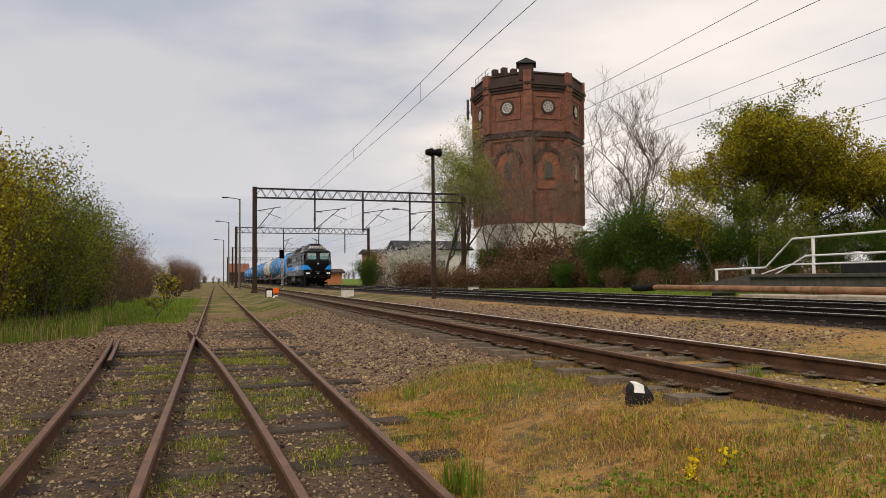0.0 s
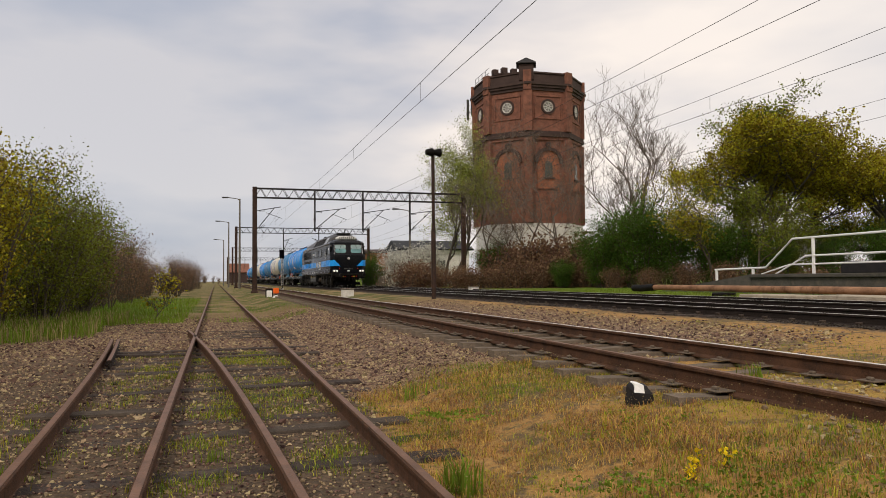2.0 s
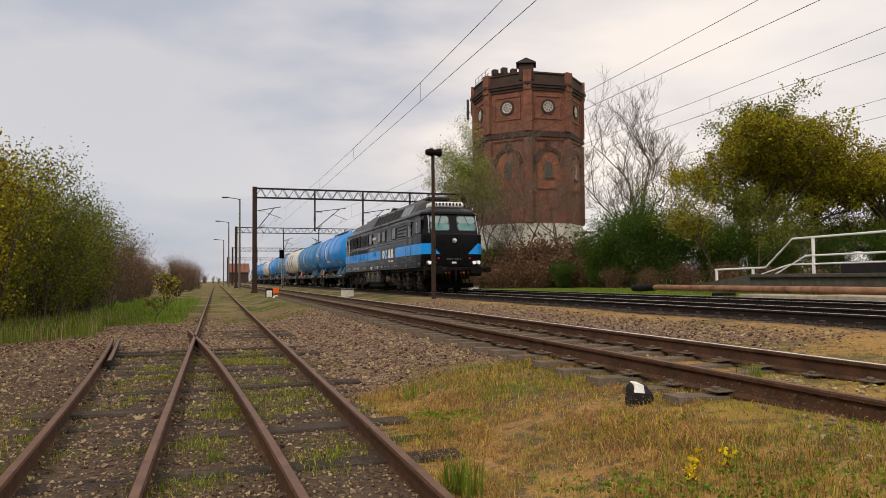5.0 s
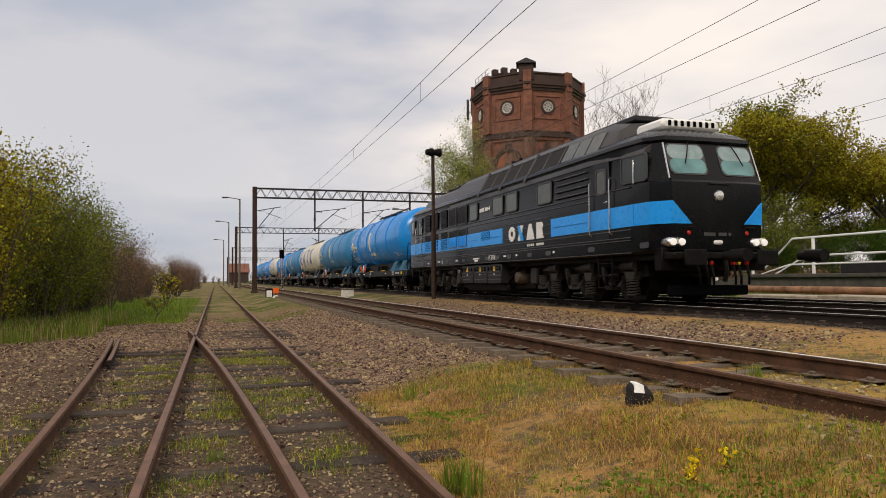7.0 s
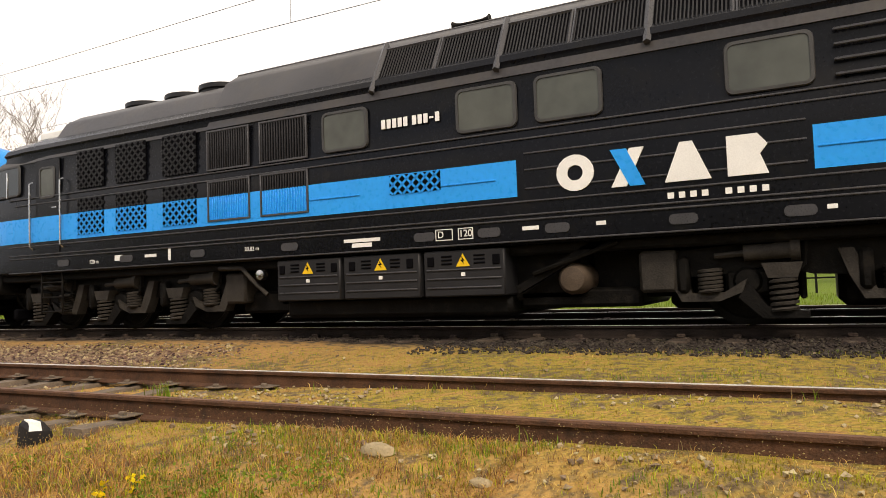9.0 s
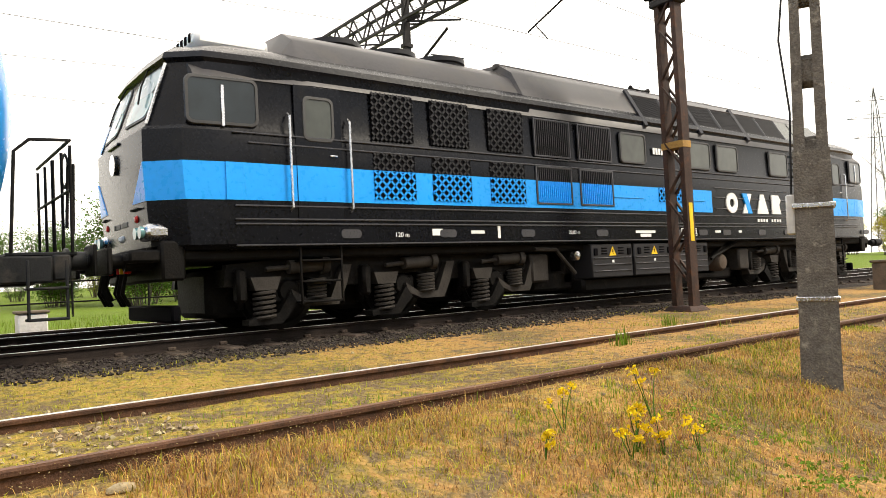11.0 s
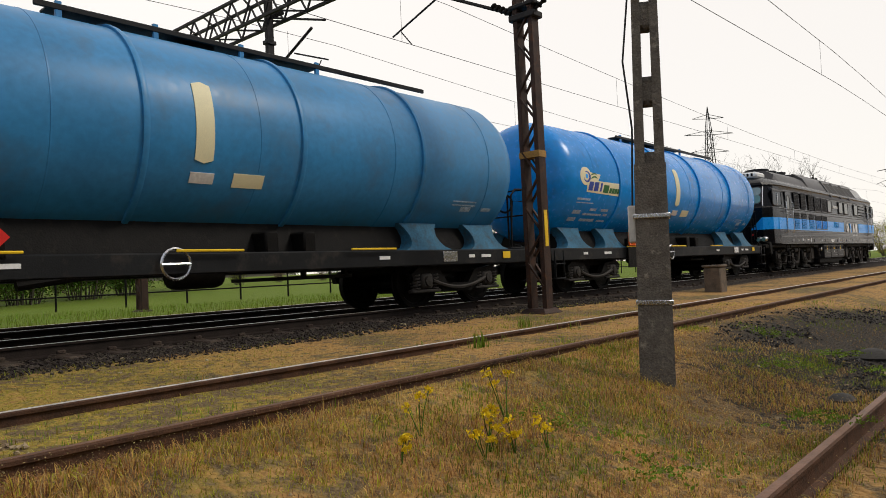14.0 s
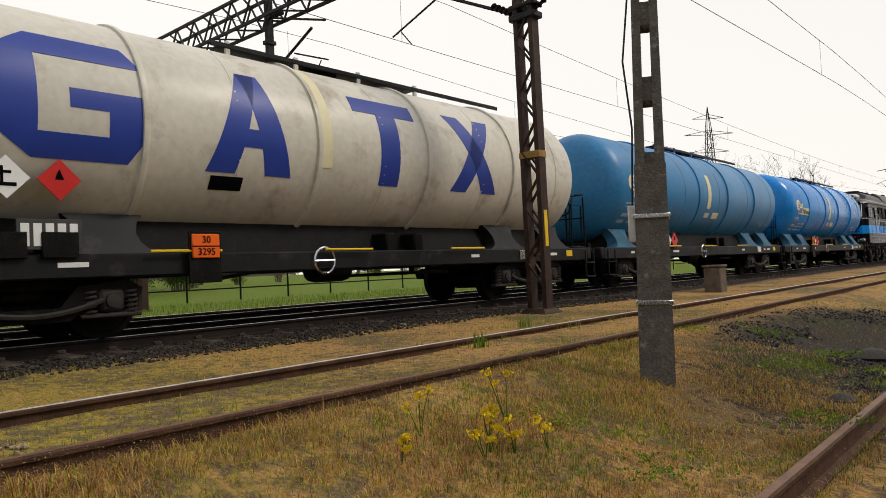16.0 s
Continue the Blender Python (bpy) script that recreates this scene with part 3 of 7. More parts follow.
def upright_louvre(parent, u0, u1, z0, z1, zsplit=None):
    x = -W
    # solid backing sheet; its black stands for the shade between the slats
    lv = part("louvre", Shape().box(x - 0.004, x + 0.01, u0, u1, z0, z1, 0.003), SHADEPAINT, parent)
    lo, hi = Shape(), Shape()
    n = 17
    for i in range(n):
        u = u0 + (u1 - u0) * (i + 0.5) / n
        for sh, a, b in ((lo, z0, zsplit or z0), (hi, zsplit or z0, z1)):
            if b > a:
                sh.box(x - 0.022, x, u - 0.011, u + 0.011, a, b, 0.003)
    if zsplit:
        part("slat_panel", lo, BLUE, lv)
    part("slat_panel", hi, BLACKSLAT, lv)
    fr = Shape()
    for a, b, c, d in ((u0 - 0.03, u0, z0 - 0.03, z1 + 0.03), (u1, u1 + 0.03, z0 - 0.03, z1 + 0.03), (u0, u1, z0 - 0.03, z0), (u0, u1, z1, z1 + 0.03)):
        fr.box(x - 0.026, x + 0.005, a, b, c, d, 0.004)
    part("louvre_frame", fr, SEAM, lv)


BLACKSLAT = mat("dull_black_slats", (0.02, 0.02, 0.022), 0.45, vary=0.2, bump=0.02, spec=0.2)


def wheelset(parent, u, r=0.525, gauge=0.75):
    for s in (-1, 1):
        w = Shape().spin([(0.0, -0.075), (r * 0.3, -0.085), (r * 0.35, -0.04), (r * 0.8, -0.035), (r * 0.86, -0.065), (r, -0.06), (r, 0.05), (r + 0.03, 0.055), (r + 0.03, 0.085), (r * 0.86, 0.085), (r * 0.8, 0.04), (0, 0.04)], "x", 28)
        ob = part("wheel", w, GRIME, parent)
        ob.matrix_basis = pose(s * gauge, u, r) @ (Matrix.Identity(4) if s < 0 else pose(0, 0, 0, 0, 0, 180))
    part("axle", Shape().tube([(-0.9, u, r), (0.9, u, r)], 0.08, 10), GRIME, parent)


def coil(shape, x, u, z0, z1, r, turns=5, wire=0.02):
    pts = [(x + r * math.cos(6.2832 * turns * i / (turns * 9)), u + r * math.sin(6.2832 * turns * i / (turns * 9)), z0 + (z1 - z0) * i / (turns * 9)) for i in range(turns * 9 + 1)]
    shape.tube(pts, wire, 5)


def loco_bogie(parent, pivot, flip):
    pr = [(-2.75, 0.62), (-2.7, 0.9), (-1.5, 0.98), (1.5, 0.98), (2.7, 0.9), (2.75, 0.62), (2.3, 0.58), (1.6, 0.7), (1.2, 0.58), (0.7, 0.56), (0.3, 0.7), (-0.3, 0.7), (-0.7, 0.56), (-1.2, 0.58), (-1.6, 0.7), (-2.3, 0.58)]
    fr = Shape()
    for x in (-1.06, 0.92):
        fr.loft([[(x + o, pivot + u, z) for u, z in pr] for o in (0, 0.14)])
    fr.box(-0.92, 0.92, pivot - 2.7, pivot - 2.5, 0.6, 0.85).box(-0.92, 0.92, pivot + 2.5, pivot + 2.7, 0.6, 0.85)
    bg = part("bogie", fr, GRIME, parent, "dark oily three-axle bogie")
    for k in (-1, 0, 1):
        u = pivot + k * 1.87
        wheelset(bg, u)
        part("traction_motor", Shape().box(-0.62, 0.62, u - 0.1, u + 0.95, 0.2, 0.85, 0.08), GRIME, bg)
        sh = Shape().spin([(0.0, -0.1), (0.13, -0.095), (0.16, -0.06), (0.16, 0.1), (0, 0.1)], "x", 14, (-1.02, u, 0.525))
        sh.box(-1.08, -0.95, u - 0.24, u + 0.24, 0.36, 0.66, 0.04)
        part("axle_box", sh, GRIME, bg)
        part("spring_arm", Shape().loft([[(x, u - flip * 0.1, 0.34), (x, u + flip * 0.15, 0.1), (x, u + flip * 0.62, 0.1), (x, u + flip * 0.62, 0.17), (x, u + flip * 0.2, 0.24), (x, u + flip * 0.02, 0.5)] for x in (-1.2, -0.98)]), GRIME, bg)
        part("spring_arm", Shape().loft([[(x, u - flip * 0.05, 0.4), (x, u - flip * 0.3, 0.3), (x, u - flip * 0.72, 0.3), (x, u - flip * 0.85, 0.55), (x, u - flip * 0.95, 0.85), (x, u - flip * 0.8, 0.85), (x, u - flip * 0.6, 0.4), (x, u - flip * 0.25, 0.4), (x, u, 0.55)] for x in (-1.17, -0.98)]), SPRING, bg)
        part("spring_arm", Shape().loft([[(x, u + flip * 0.22, 0.55), (x, u + flip * 0.52, 0.55), (x, u + flip * 0.58, 0.72), (x, u + flip * 0.16, 0.72)] for x in (-1.22, -0.98)]), SPRING, bg)
        for du, za, zb, rr in ((flip * 0.37, 0.17, 0.55, 0.135), (-flip * 0.4, 0.4, 0.68, 0.125)):
            sp = Shape()
            coil(sp, -1.13, u + du, za, zb, rr, 6, 0.022)
            sp = part("spring", sp, SPRING, bg, "grey coil spring")
            part("spring_core", Shape().tube([(-1.13, u + du, za), (-1.13, u + du, zb)], rr * 0.75, 10), GRIME, sp)
        br = Shape().tube([(-1.15, u - 0.5, 0.86), (-1.15, u + 0.02, 0.84)], 0.095, 12).tube([(-1.15, u - 0.56, 0.86), (-1.15, u - 0.46, 0.86)], 0.13, 12).tube([(-1.15, u + 0.02, 0.84), (-1.15, u + 0.34, 0.82)], 0.035, 8)
        part("brake_cylinder", br, SPRING, bg)
        part("hanger", Shape().box(-1.22, -1.02, u + 0.62, u + 0.76, 0.4, 0.84, 0.04), GRIME, bg)
        part("brake_pipe", Shape().tube([(-1.14, u - 0.62, 1.04), (-1.18, u - 0.6, 0.7), (-1.12, u - 0.3, 0.45)], 0.02, 6), GRIME, bg)
        for d in (0.565, -0.565):
            part("brake_block", Shape().box(-0.85, -0.68, u + d - 0.035, u + d + 0.035, 0.3, 0.72, 0.02), GRIME, bg)
    e = pivot + (2.85 if pivot < 9 else -2.85)
    part("equipment_box", Shape().box(-1.2, -0.7, e - 0.22, e + 0.22, 0.42, 0.92, 0.04), SPRING, bg)


SPRING = mat("dusty_grey_spring_steel", (0.034, 0.03, 0.026), 0.6, vary=0.4, scale=6, fine=50, bump=0.25, spec=0.2)
LAMPGLOW = bpy.data.materials.new("lit_headlamp")
LAMPGLOW.use_nodes = True
LAMPGLOW.node_tree.nodes["Principled BSDF"].inputs["Emission Color"].default_value = (1, 0.93, 0.8, 1)
LAMPGLOW.node_tree.nodes["Principled BSDF"].inputs["Emission Strength"].default_value = 0.3
LAMPGLOW.node_tree.nodes["Principled BSDF"].inputs["Roughness"].default_value = 0.15


def slab(parent, name, uz, material, x=None, d=0.006, label=""):
    """A flat shape of given (u, z) corners on the near side wall."""
    x = -W if x is None else x
    return part(name, Shape().loft([[(x - d, u, z) for u, z in uz], [(x + 0.01, u, z) for u, z in uz]]), material, parent, label, angle=0)


def outline(w, e, c, length):
    """The plan of the body at one height: half width w, ends drawn in by e, corners cut by c."""
    q = [(w, e + 1.15 + c), (w - 0.07, e + 0.42 + 0.5 * c), (w - 0.36, e + 0.04), (0.45, e)]
    right = [(x, u) for x, u in q[::-1]] + [(x, length - u) for x, u in q]
    return right + [(-x, u) for x, u in right[::-1]]


def build_loco():
    L = 20.64
    lo = thing("diesel_locomotive", "black six-axle diesel locomotive with a bright blue stripe", "locomotive")
    slices = [(1.08, 1.40, 0.5, 0), (1.14, W, 0.45, 0), (1.5, W, 0.42, 0), (2.2, W, 0.38, 0), (2.55, W, 0.38, 0), (2.6, 1.45, 0.43, 0), (3.42, 1.42, 0.72, 0), (3.47, 1.44, 0.66, 0), (3.56, 1.4, 0.7, 0), (3.68, 1.26, 0.86, 0), (3.8, 1.0, 1.15, 0), (3.9, 0.75, 1.5, 0)]
    body = Shape().loft([[(x, u, z) for x, u in outline(w, e, c, L)] for z, w, e, c in slices])
    body = part("body", body, BLACK, lo, "glossy black body with dusty roof", angle=25)
    hood = [(-1.46, 3.26), (-1.4, 3.46), (-1.02, 4.12), (-0.7, 4.34), (0, 4.4), (0.7, 4.34), (1.02, 4.12), (1.4, 3.46), (1.46, 3.26)]
    low = [(x * 0.99, 3.26 + (z - 3.26) * 0.87) for x, z in hood]
    part("roof", Shape().loft([[(x, u, z) for x, z in p] for u, p in ((0.95, [(a * 0.97, 3.2 + (b - 3.2) * 0.4) for a, b in hood]), (2.3, [(a, 3.2 + (b - 3.2) * 0.62) for a, b in hood]), (2.5, low), (3.2, hood), (13.95, hood), (13.99, low), (18.14, low), (18.34, [(a, 3.2 + (b - 3.2) * 0.62) for a, b in hood]), (19.69, [(a * 0.97, 3.2 + (b - 3.2) * 0.4) for a, b in hood]))]), ROOF, lo, "dusty dark grey roof", angle=30)
    # blue stripe with slanted ends on both noses
    z0, z1 = 1.69, 2.16
    slab(lo, "stripe", [(1.3, z0), (5.24, z0), (5.24, z1), (1.3, z1)], BLUE)
    slab(lo, "stripe", [(8.61, z0), (L - 1.3, z0), (L - 1.3, z1), (8.61, z1)], BLUE)
    slab(lo, "stripe", [(1.4, z0), (L - 1.4, z0), (L - 1.4, z1), (1.4, z1)], BLUE, x=W - 0.004)
    for end in (0, 1):
        for s in (-1, 1):
            def pt(x, du, z, o):
                u = 0.42 - 0.057 * (z - 1.5) + du - o
                return (s * (x + o), L - u if end else u, z)
            sh = Shape()
            foot, head = [(W, 1.15), (1.4, 0.42), (1.11, 0.04), (0.64, 0.012)], [(W, 1.15), (1.4, 0.42), (1.11, 0.04), (1.09, 0.039)]
            for k in range(3):
                quad = [(foot[k], z0), (foot[k + 1], z0), (head[k + 1], z1), (head[k], z1)]
                sh.loft([[pt(*p, z, o) for p, z in quad] for o in (0.012, -0.05)])
            part("stripe", sh, BLUE, lo, angle=0)
    # ridges along the side
    for z, a, b in ((2.54, 1.4, L - 1.4), (2.42, 3.2, L - 1.6), (1.62, 1.4, L - 1.4), (1.45, 1.4, L - 1.4), (1.39, 1.4, L - 1.4), (1.12, 1.4, L - 1.4), (1.93, 3.3, 5.2), (1.93, 8.9, 9.7), (1.93, 11.0, 11.9), (2.23, 5.3, 8.5), (1.78, 5.3, 8.5), (2.02, 5.3, 8.5)):
        part("ridge", Shape().box(-W - 0.022, -W + 0.01, a, b, z - 0.012, z + 0.012, 0.008), BLUE if z == 1.93 else SEAM, lo)
    for z in (2.66, 2.82, 2.98, 3.14):
        part("ridge", Shape().box(-W - 0.03, -W + 0.01, 3.3, 5.0, z - 0.018, z + 0.018, 0.012), SEAM, lo)
    # windows, doors
    for a, b in ((5.43, 6.36), (7.82, 8.72), (8.98, 9.88), (11.36, 12.19)):
        side_window(lo, a * S, b * S, 2.6, 3.19, -W, GLASSDARK)
    for a, b in ((0.85, 1.75), (L - 1.75, L - 0.85)):
        w = side_window(lo, a, b, 2.62, 3.22, -W + 0.015, CABGLASS, "cab_window")
        y_h = 1.55 if a < 9 else L - 1.55
        w.matrix_basis = Matrix.Translation((-W, y_h, 0)) @ pose(0, 0, 0, 0, 0, 4.5 if a < 9 else -4.5) @ Matrix.Translation((W, -y_h, 0))
        part("divider", Shape().box(-W - 0.01, -W + 0.03, (a + b) / 2 - 0.02, (a + b) / 2 + 0.02, 2.6, 3.12, 0.004), SILVER, w)
    for a, b, s in ((2.25, 2.95, 1), (L - 2.95, L - 2.25, -1)):
        d = part("cab_door", Shape().box(-W - 0.012, -W + 0.02, a, b, 1.42, 3.24, 0.01), BLACK, lo, "black cab door with a small window")
        slab(d, "stripe", [(a + 0.01, z0), (b - 0.01, z0), (b - 0.01, z1), (a + 0.01, z1)], BLUE, x=-W - 0.014)
        side_window(d, a + 0.12, b - 0.12, 2.5, 3.1, -W - 0.01, GLASSDARK)
        for u in (a - 0.1, b + 0.1):
            part("handrail", Shape().tube([(-W - 0.01, u, 1.56), (-W - 0.07, u, 1.6), (-W - 0.07, u, 2.8), (-W - 0.01, u, 2.84)], 0.018, 8), SILVER, d, "steel handrail")
        part("door_handle", Shape().box(-W - 0.04, -W, a + 0.08, a + 0.2, 2.3, 2.33), SILVER, d)
        st = Shape()
        for z in (0.35, 0.62, 0.9):
            st.box(-1.42, -1.2, a + 0.05, b - 0.05, z, z + 0.03)
        st.box(-1.42, -1.38, a + 0.03, a + 0.06, 0.33, 1.1).box(-1.42, -1.38, b - 0.06, b - 0.03, 0.33, 1.1)
        part("steps", st, GRIME, lo)
    # grilles and louvres
    for a, b in ((14.87, 15.69), (16.11, 16.91), (17.24, 18.0)):
        lattice(lo, a * S, b * S, 2.6, 3.28, -W, BLACKSLAT)
        lattice(lo, a * S, b * S, 1.75, 2.15, -W - 0.008, BLUE)
        lattice(lo, a * S, b * S, 2.17, 2.42, -W, BLACKSLAT)
    lattice(lo, 10.16 * S, 11.0 * S, 1.88, 2.15, -W - 0.008, BLUE)
    for a, b in ((12.49, 13.44), (13.68, 14.60)):
        upright_louvre(lo, a * S + 0.02, b * S - 0.02, 2.6, 3.2)
        upright_louvre(lo, a * S + 0.02, b * S - 0.02, 1.78, 2.38, 2.15)
    # slanted roof louvres
    def on_roof(t, u, o=0.0):
        return (-1.4 + 0.38 * t - 0.87 * o, u, 3.46 + 0.66 * t + 0.5 * o)
    for i in range(6):
        a, b = 5.0 + i * 0.965, 5.92 + i * 0.965
        # backing sheet with the louvre's inner shade painted as black
        lv = part("roof_louvre", Shape().loft([[on_roof(0.1, a, 0.01), on_roof(0.1, b, 0.01), on_roof(0.95, b, 0.01), on_roof(0.95, a, 0.01)], [on_roof(0.1, a, -0.03), on_roof(0.1, b, -0.03), on_roof(0.95, b, -0.03), on_roof(0.95, a, -0.03)]]), SHADEPAINT, lo)
        sl, fr = Shape(), Shape()
        for j in range(20):
            u = a + (b - a) * (j + 0.5) / 20
            sl.tube([on_roof(0.1, u, 0.02), on_roof(0.95, u, 0.02)], 0.011, 5)
        fr.tube([on_roof(0.1, a, 0.02), on_roof(0.95, a, 0.02), on_roof(0.95, b, 0.02), on_roof(0.1, b, 0.02), on_roof(0.1, a, 0.02)], 0.028, 5)
        if i % 2:
            fr.tube([on_roof(-0.15, b + 0.02, 0.02), on_roof(1.1, b + 0.02, 0.02)], 0.05, 5)
        part("slat_panel", sl, BLACKSLAT, lv)
        part("louvre_frame", fr, SEAM, lv)
    for i in range(3):
        a, b = 3.0 + i * 0.66, 3.6 + i * 0.66
        part("roof_window", Shape().loft([[on_roof(0.1, a, o), on_roof(0.1, b, o), on_roof(0.95, b, o), on_roof(0.95, a, o)] for o in (0.015, -0.03)]), GLASSDARK, lo)
    part("roof_hatch", Shape().box(-0.55, 0.55, 2.6, 4.7, 4.3, 4.44, 0.03), BLACKSLAT, lo, "flat black roof hatch")
    part("roof_walk", Shape().box(-0.7, -0.58, 3.3, 14.0, 4.26, 4.37, 0.02), ROOF, lo)
    for i, u in enumerate((14.85, 15.85, 16.95)):
        part("roof_fan", Shape().spin([(0.42, 3.9), (0.44, 4.3), (0.48, 4.32), (0.48, 4.4), (0.4, 4.4), (0.38, 4.25), (0, 4.24)], "z", 24, (0 if i else -0.1, u, 0)), BLACKSLAT, lo, "round roof fan collar")
    ho = Shape()
    for s in (-1, 1):
        ho.spin([(0.02, 0), (0.025, s * 0.18), (0.04, s * 0.25), (0.07, s * 0.3), (0, s * 0.29)], "y", 12, (-0.5, 9.6, 4.46))
    ho.tube([(-0.5, 9.6, 4.3), (-0.5, 9.6, 4.46)], 0.03, 6)
    part("horn", ho, GRIME, lo, "twin trumpet air horn")
    for e in (0, 1):
        def U(u):
            return L - (u + 0.93) if e else u + 0.93
        ac = part("roof_ventilator", Shape().box(-0.75, 0.75, U(0.3), U(1.35), 3.82, 4.07, 0.07), WHITE, lo, "white roof cooling unit")
        for i in range(8):
            # slots are raised black bars, shade put in as colour
            part("slot", Shape().box(-0.6 + i * 0.16, -0.52 + i * 0.16, U(0.285), U(0.31), 3.9, 4.02, 0.01), SHADEPAINT, ac)
        # windscreens
        for s in (-1, 1):
            def face(x, z, o):
                d = 0 if x < 0.45 else (0.04 * (x - 0.45) / 0.62 if x < 1.07 else 0.04 + 0.38 * (x - 1.07) / 0.29)
                return (s * x, U(-0.5 + (z - 2.6) * 0.354 + d - o), z)
            cols = [(0.2, 0.1), (0.24, 0.03), (0.3, 0), (0.45, 0), (0.65, 0), (0.8, 0), (0.94, 0), (1.0, 0.03), (1.04, 0.1)]
            def sheet(za, zb, o, grow):
                return Shape().loft([[face(x + (grow if x > 0.6 else -grow), za + i_ - grow, o), face(x + (grow if x > 0.6 else -grow), zb - i_ + grow, o), face(x + (grow if x > 0.6 else -grow), zb - i_ + grow, -0.05), face(x + (grow if x > 0.6 else -grow), za + i_ - grow, -0.05)] for x, i_ in cols])
            sc = part("windscreen", sheet(2.74, 3.37, 0.014, 0.03), FRAMESEAL, lo, "pale reflecting windscreen")
            part("pane", sheet(2.74, 3.06, 0.02, 0), WINDSHIELD, sc)
            # upper half of the screen, with the sky's reflection painted as a pale panel
            part("sky_reflection", sheet(3.06, 3.37, 0.021, 0), SKYGLASS, sc, "upper windscreen coloured pale as reflected sky")
            part("wiper", Shape().tube([(s * 0.5, U(-0.22), 3.5), (s * 0.62, U(-0.36), 3.2), (s * 0.72, U(-0.43), 2.95)], 0.012, 5), GRIME, lo)
            part("corner_post", Shape().tube([(s * 1.13, U(-0.46), 2.62), (s * 1.1, U(-0.2), 3.4)], 0.02, 6), SILVER, lo)
            hl = part("headlight", Shape().box(s * 0.82, s * 1.24, U(-0.54), U(-0.1), 1.21, 1.41, 0.08), SILVER, lo, "paired headlamp in a steel housing")
            for k in (0.92, 1.13):
                part("lens", Shape().spin([(0.0, -0.02), (0.07, -0.015), (0.075, 0.03), (0, 0.03)], "y", 16, (s * k, U(-0.55), 1.31)), LAMPGLOW if not e else WINDSHIELD, hl)
            part("marker_lamp", Shape().box(s * 0.68, s * 0.76, U(-0.52), U(-0.4), 1.46, 1.55, 0.02), RED, lo, "red tail lamp")
            bf = part("buffer", Shape().tube([(s * 0.875, U(-0.3), 0.98), (s * 0.875, U(-0.7), 0.98)], 0.12, 14).tube([(s * 0.875, U(-0.68), 0.98), (s * 0.875, U(-0.9), 0.98)], 0.085, 14), GRIME, lo)
            if not e:
                bf.matrix_basis = Matrix.Translation((0, -0.8, 0)) @ Matrix.Diagonal((1, -1, 1, 1))
            part("buffer_head", Shape().box(s * 0.875 - 0.26, s * 0.875 + 0.26, U(-0.94), U(-0.88), 0.82, 1.14, 0.03), GRIME, lo)
        part("top_lamp", Shape().spin([(0, -0.06), (0.1, -0.05), (0.12, -0.02), (0.14, 0.06), (0, 0.06)], "y", 20, (0, U(-0.53), 2.28)), SILVER, lo, "round top headlamp")
        part("lamp_hood", Shape().box(-0.26, 0.26, U(-0.58), U(-0.46), 2.5, 2.54, 0.02), BLACK, lo)
        part("buffer_beam", Shape().box(-1.3, 1.3, U(-0.38), U(-0.1), 0.72, 1.2, 0.03), GRIME, lo)
        part("marking", Shape().box(-0.36, -0.08, U(-0.515), U(-0.4), 1.44, 1.51, 0.004).box(0.0, 0.2, U(-0.515), U(-0.4), 1.44, 1.51, 0.004).box(0.25, 0.31, U(-0.515), U(-0.4), 1.44, 1.51, 0.004), FRAMESEAL, lo)
        part("emblem", Shape().box(-0.12, 0.12, U(-0.52), U(-0.4), 1.26, 1.36, 0.03), WHITE, lo)
        hk = Shape().box(-0.06, 0.06, U(-0.75), U(-0.4), 0.9, 1.06, 0.03).tube([(0, U(-0.7), 0.95), (0, U(-0.74), 0.7), (0, U(-0.66), 0.5)], 0.05, 8)
        part("draw_hook", hk, GRIME, lo)
        for i, x in enumerate((-0.62, -0.42, -0.28, 0.26, 0.4, 0.6)):
            ho = part("brake_hose", Shape().tube([(x, U(-0.42), 0.88), (x, U(-0.62), 0.82), (x + 0.02, U(-0.66), 0.6), (x + 0.1, U(-0.56), 0.44)], 0.026, 8), GRIME, lo)
            part("cock", Shape().box(x - 0.04, x + 0.04, U(-0.64), U(-0.56), 0.84, 0.92, 0.01), (RED, YELLOW, RED)[i % 3], ho)
        part("rail_guard", Shape().box(-1.0, 1.0, U(-0.2), U(-0.08), 0.2, 0.42, 0.03), SHADEPAINT, lo)
        for s in (-1, 1):
            part("grab_rail", Shape().tube([(s * 0.9, U(-0.4), 1.6), (s * 0.9, U(-0.52), 1.62), (s * 0.65, U(-0.54), 1.62), (s * 0.65, U(-0.42), 1.6)], 0.014, 6), GRIME, lo)
    # frame slots and small white markings
    for u in (0.9, 3.1, 5.4, 6.6, 8.1, 9.02, 9.98, 12.3, 14.2, 15.9, 17.6):
        part("jacking_slot", Shape().loft([rounded(u - 0.16, u + 0.16, 1.2, 1.32, 0.055, x) for x in (-W - 0.014, -W + 0.01)]), SEAM, lo)
    for u, w, h in ((11.0, 0.62, 0.05), (11.0, 0.34, 0.06), (8.45, 0.22, 0.05), (7.55, 0.12, 0.05), (15.3, 0.28, 0.05), (14.85, 0.06, 0.2), (16.1, 0.2, 0.1), (5.1, 0.1, 0.05)):
        z = 1.28 if h != 0.06 else 1.21
        part("marking", Shape().box(-W - 0.006, -W + 0.004, u - w / 2, u + w / 2, z - h / 2, z + h / 2, 0.002), WHITE, lo)
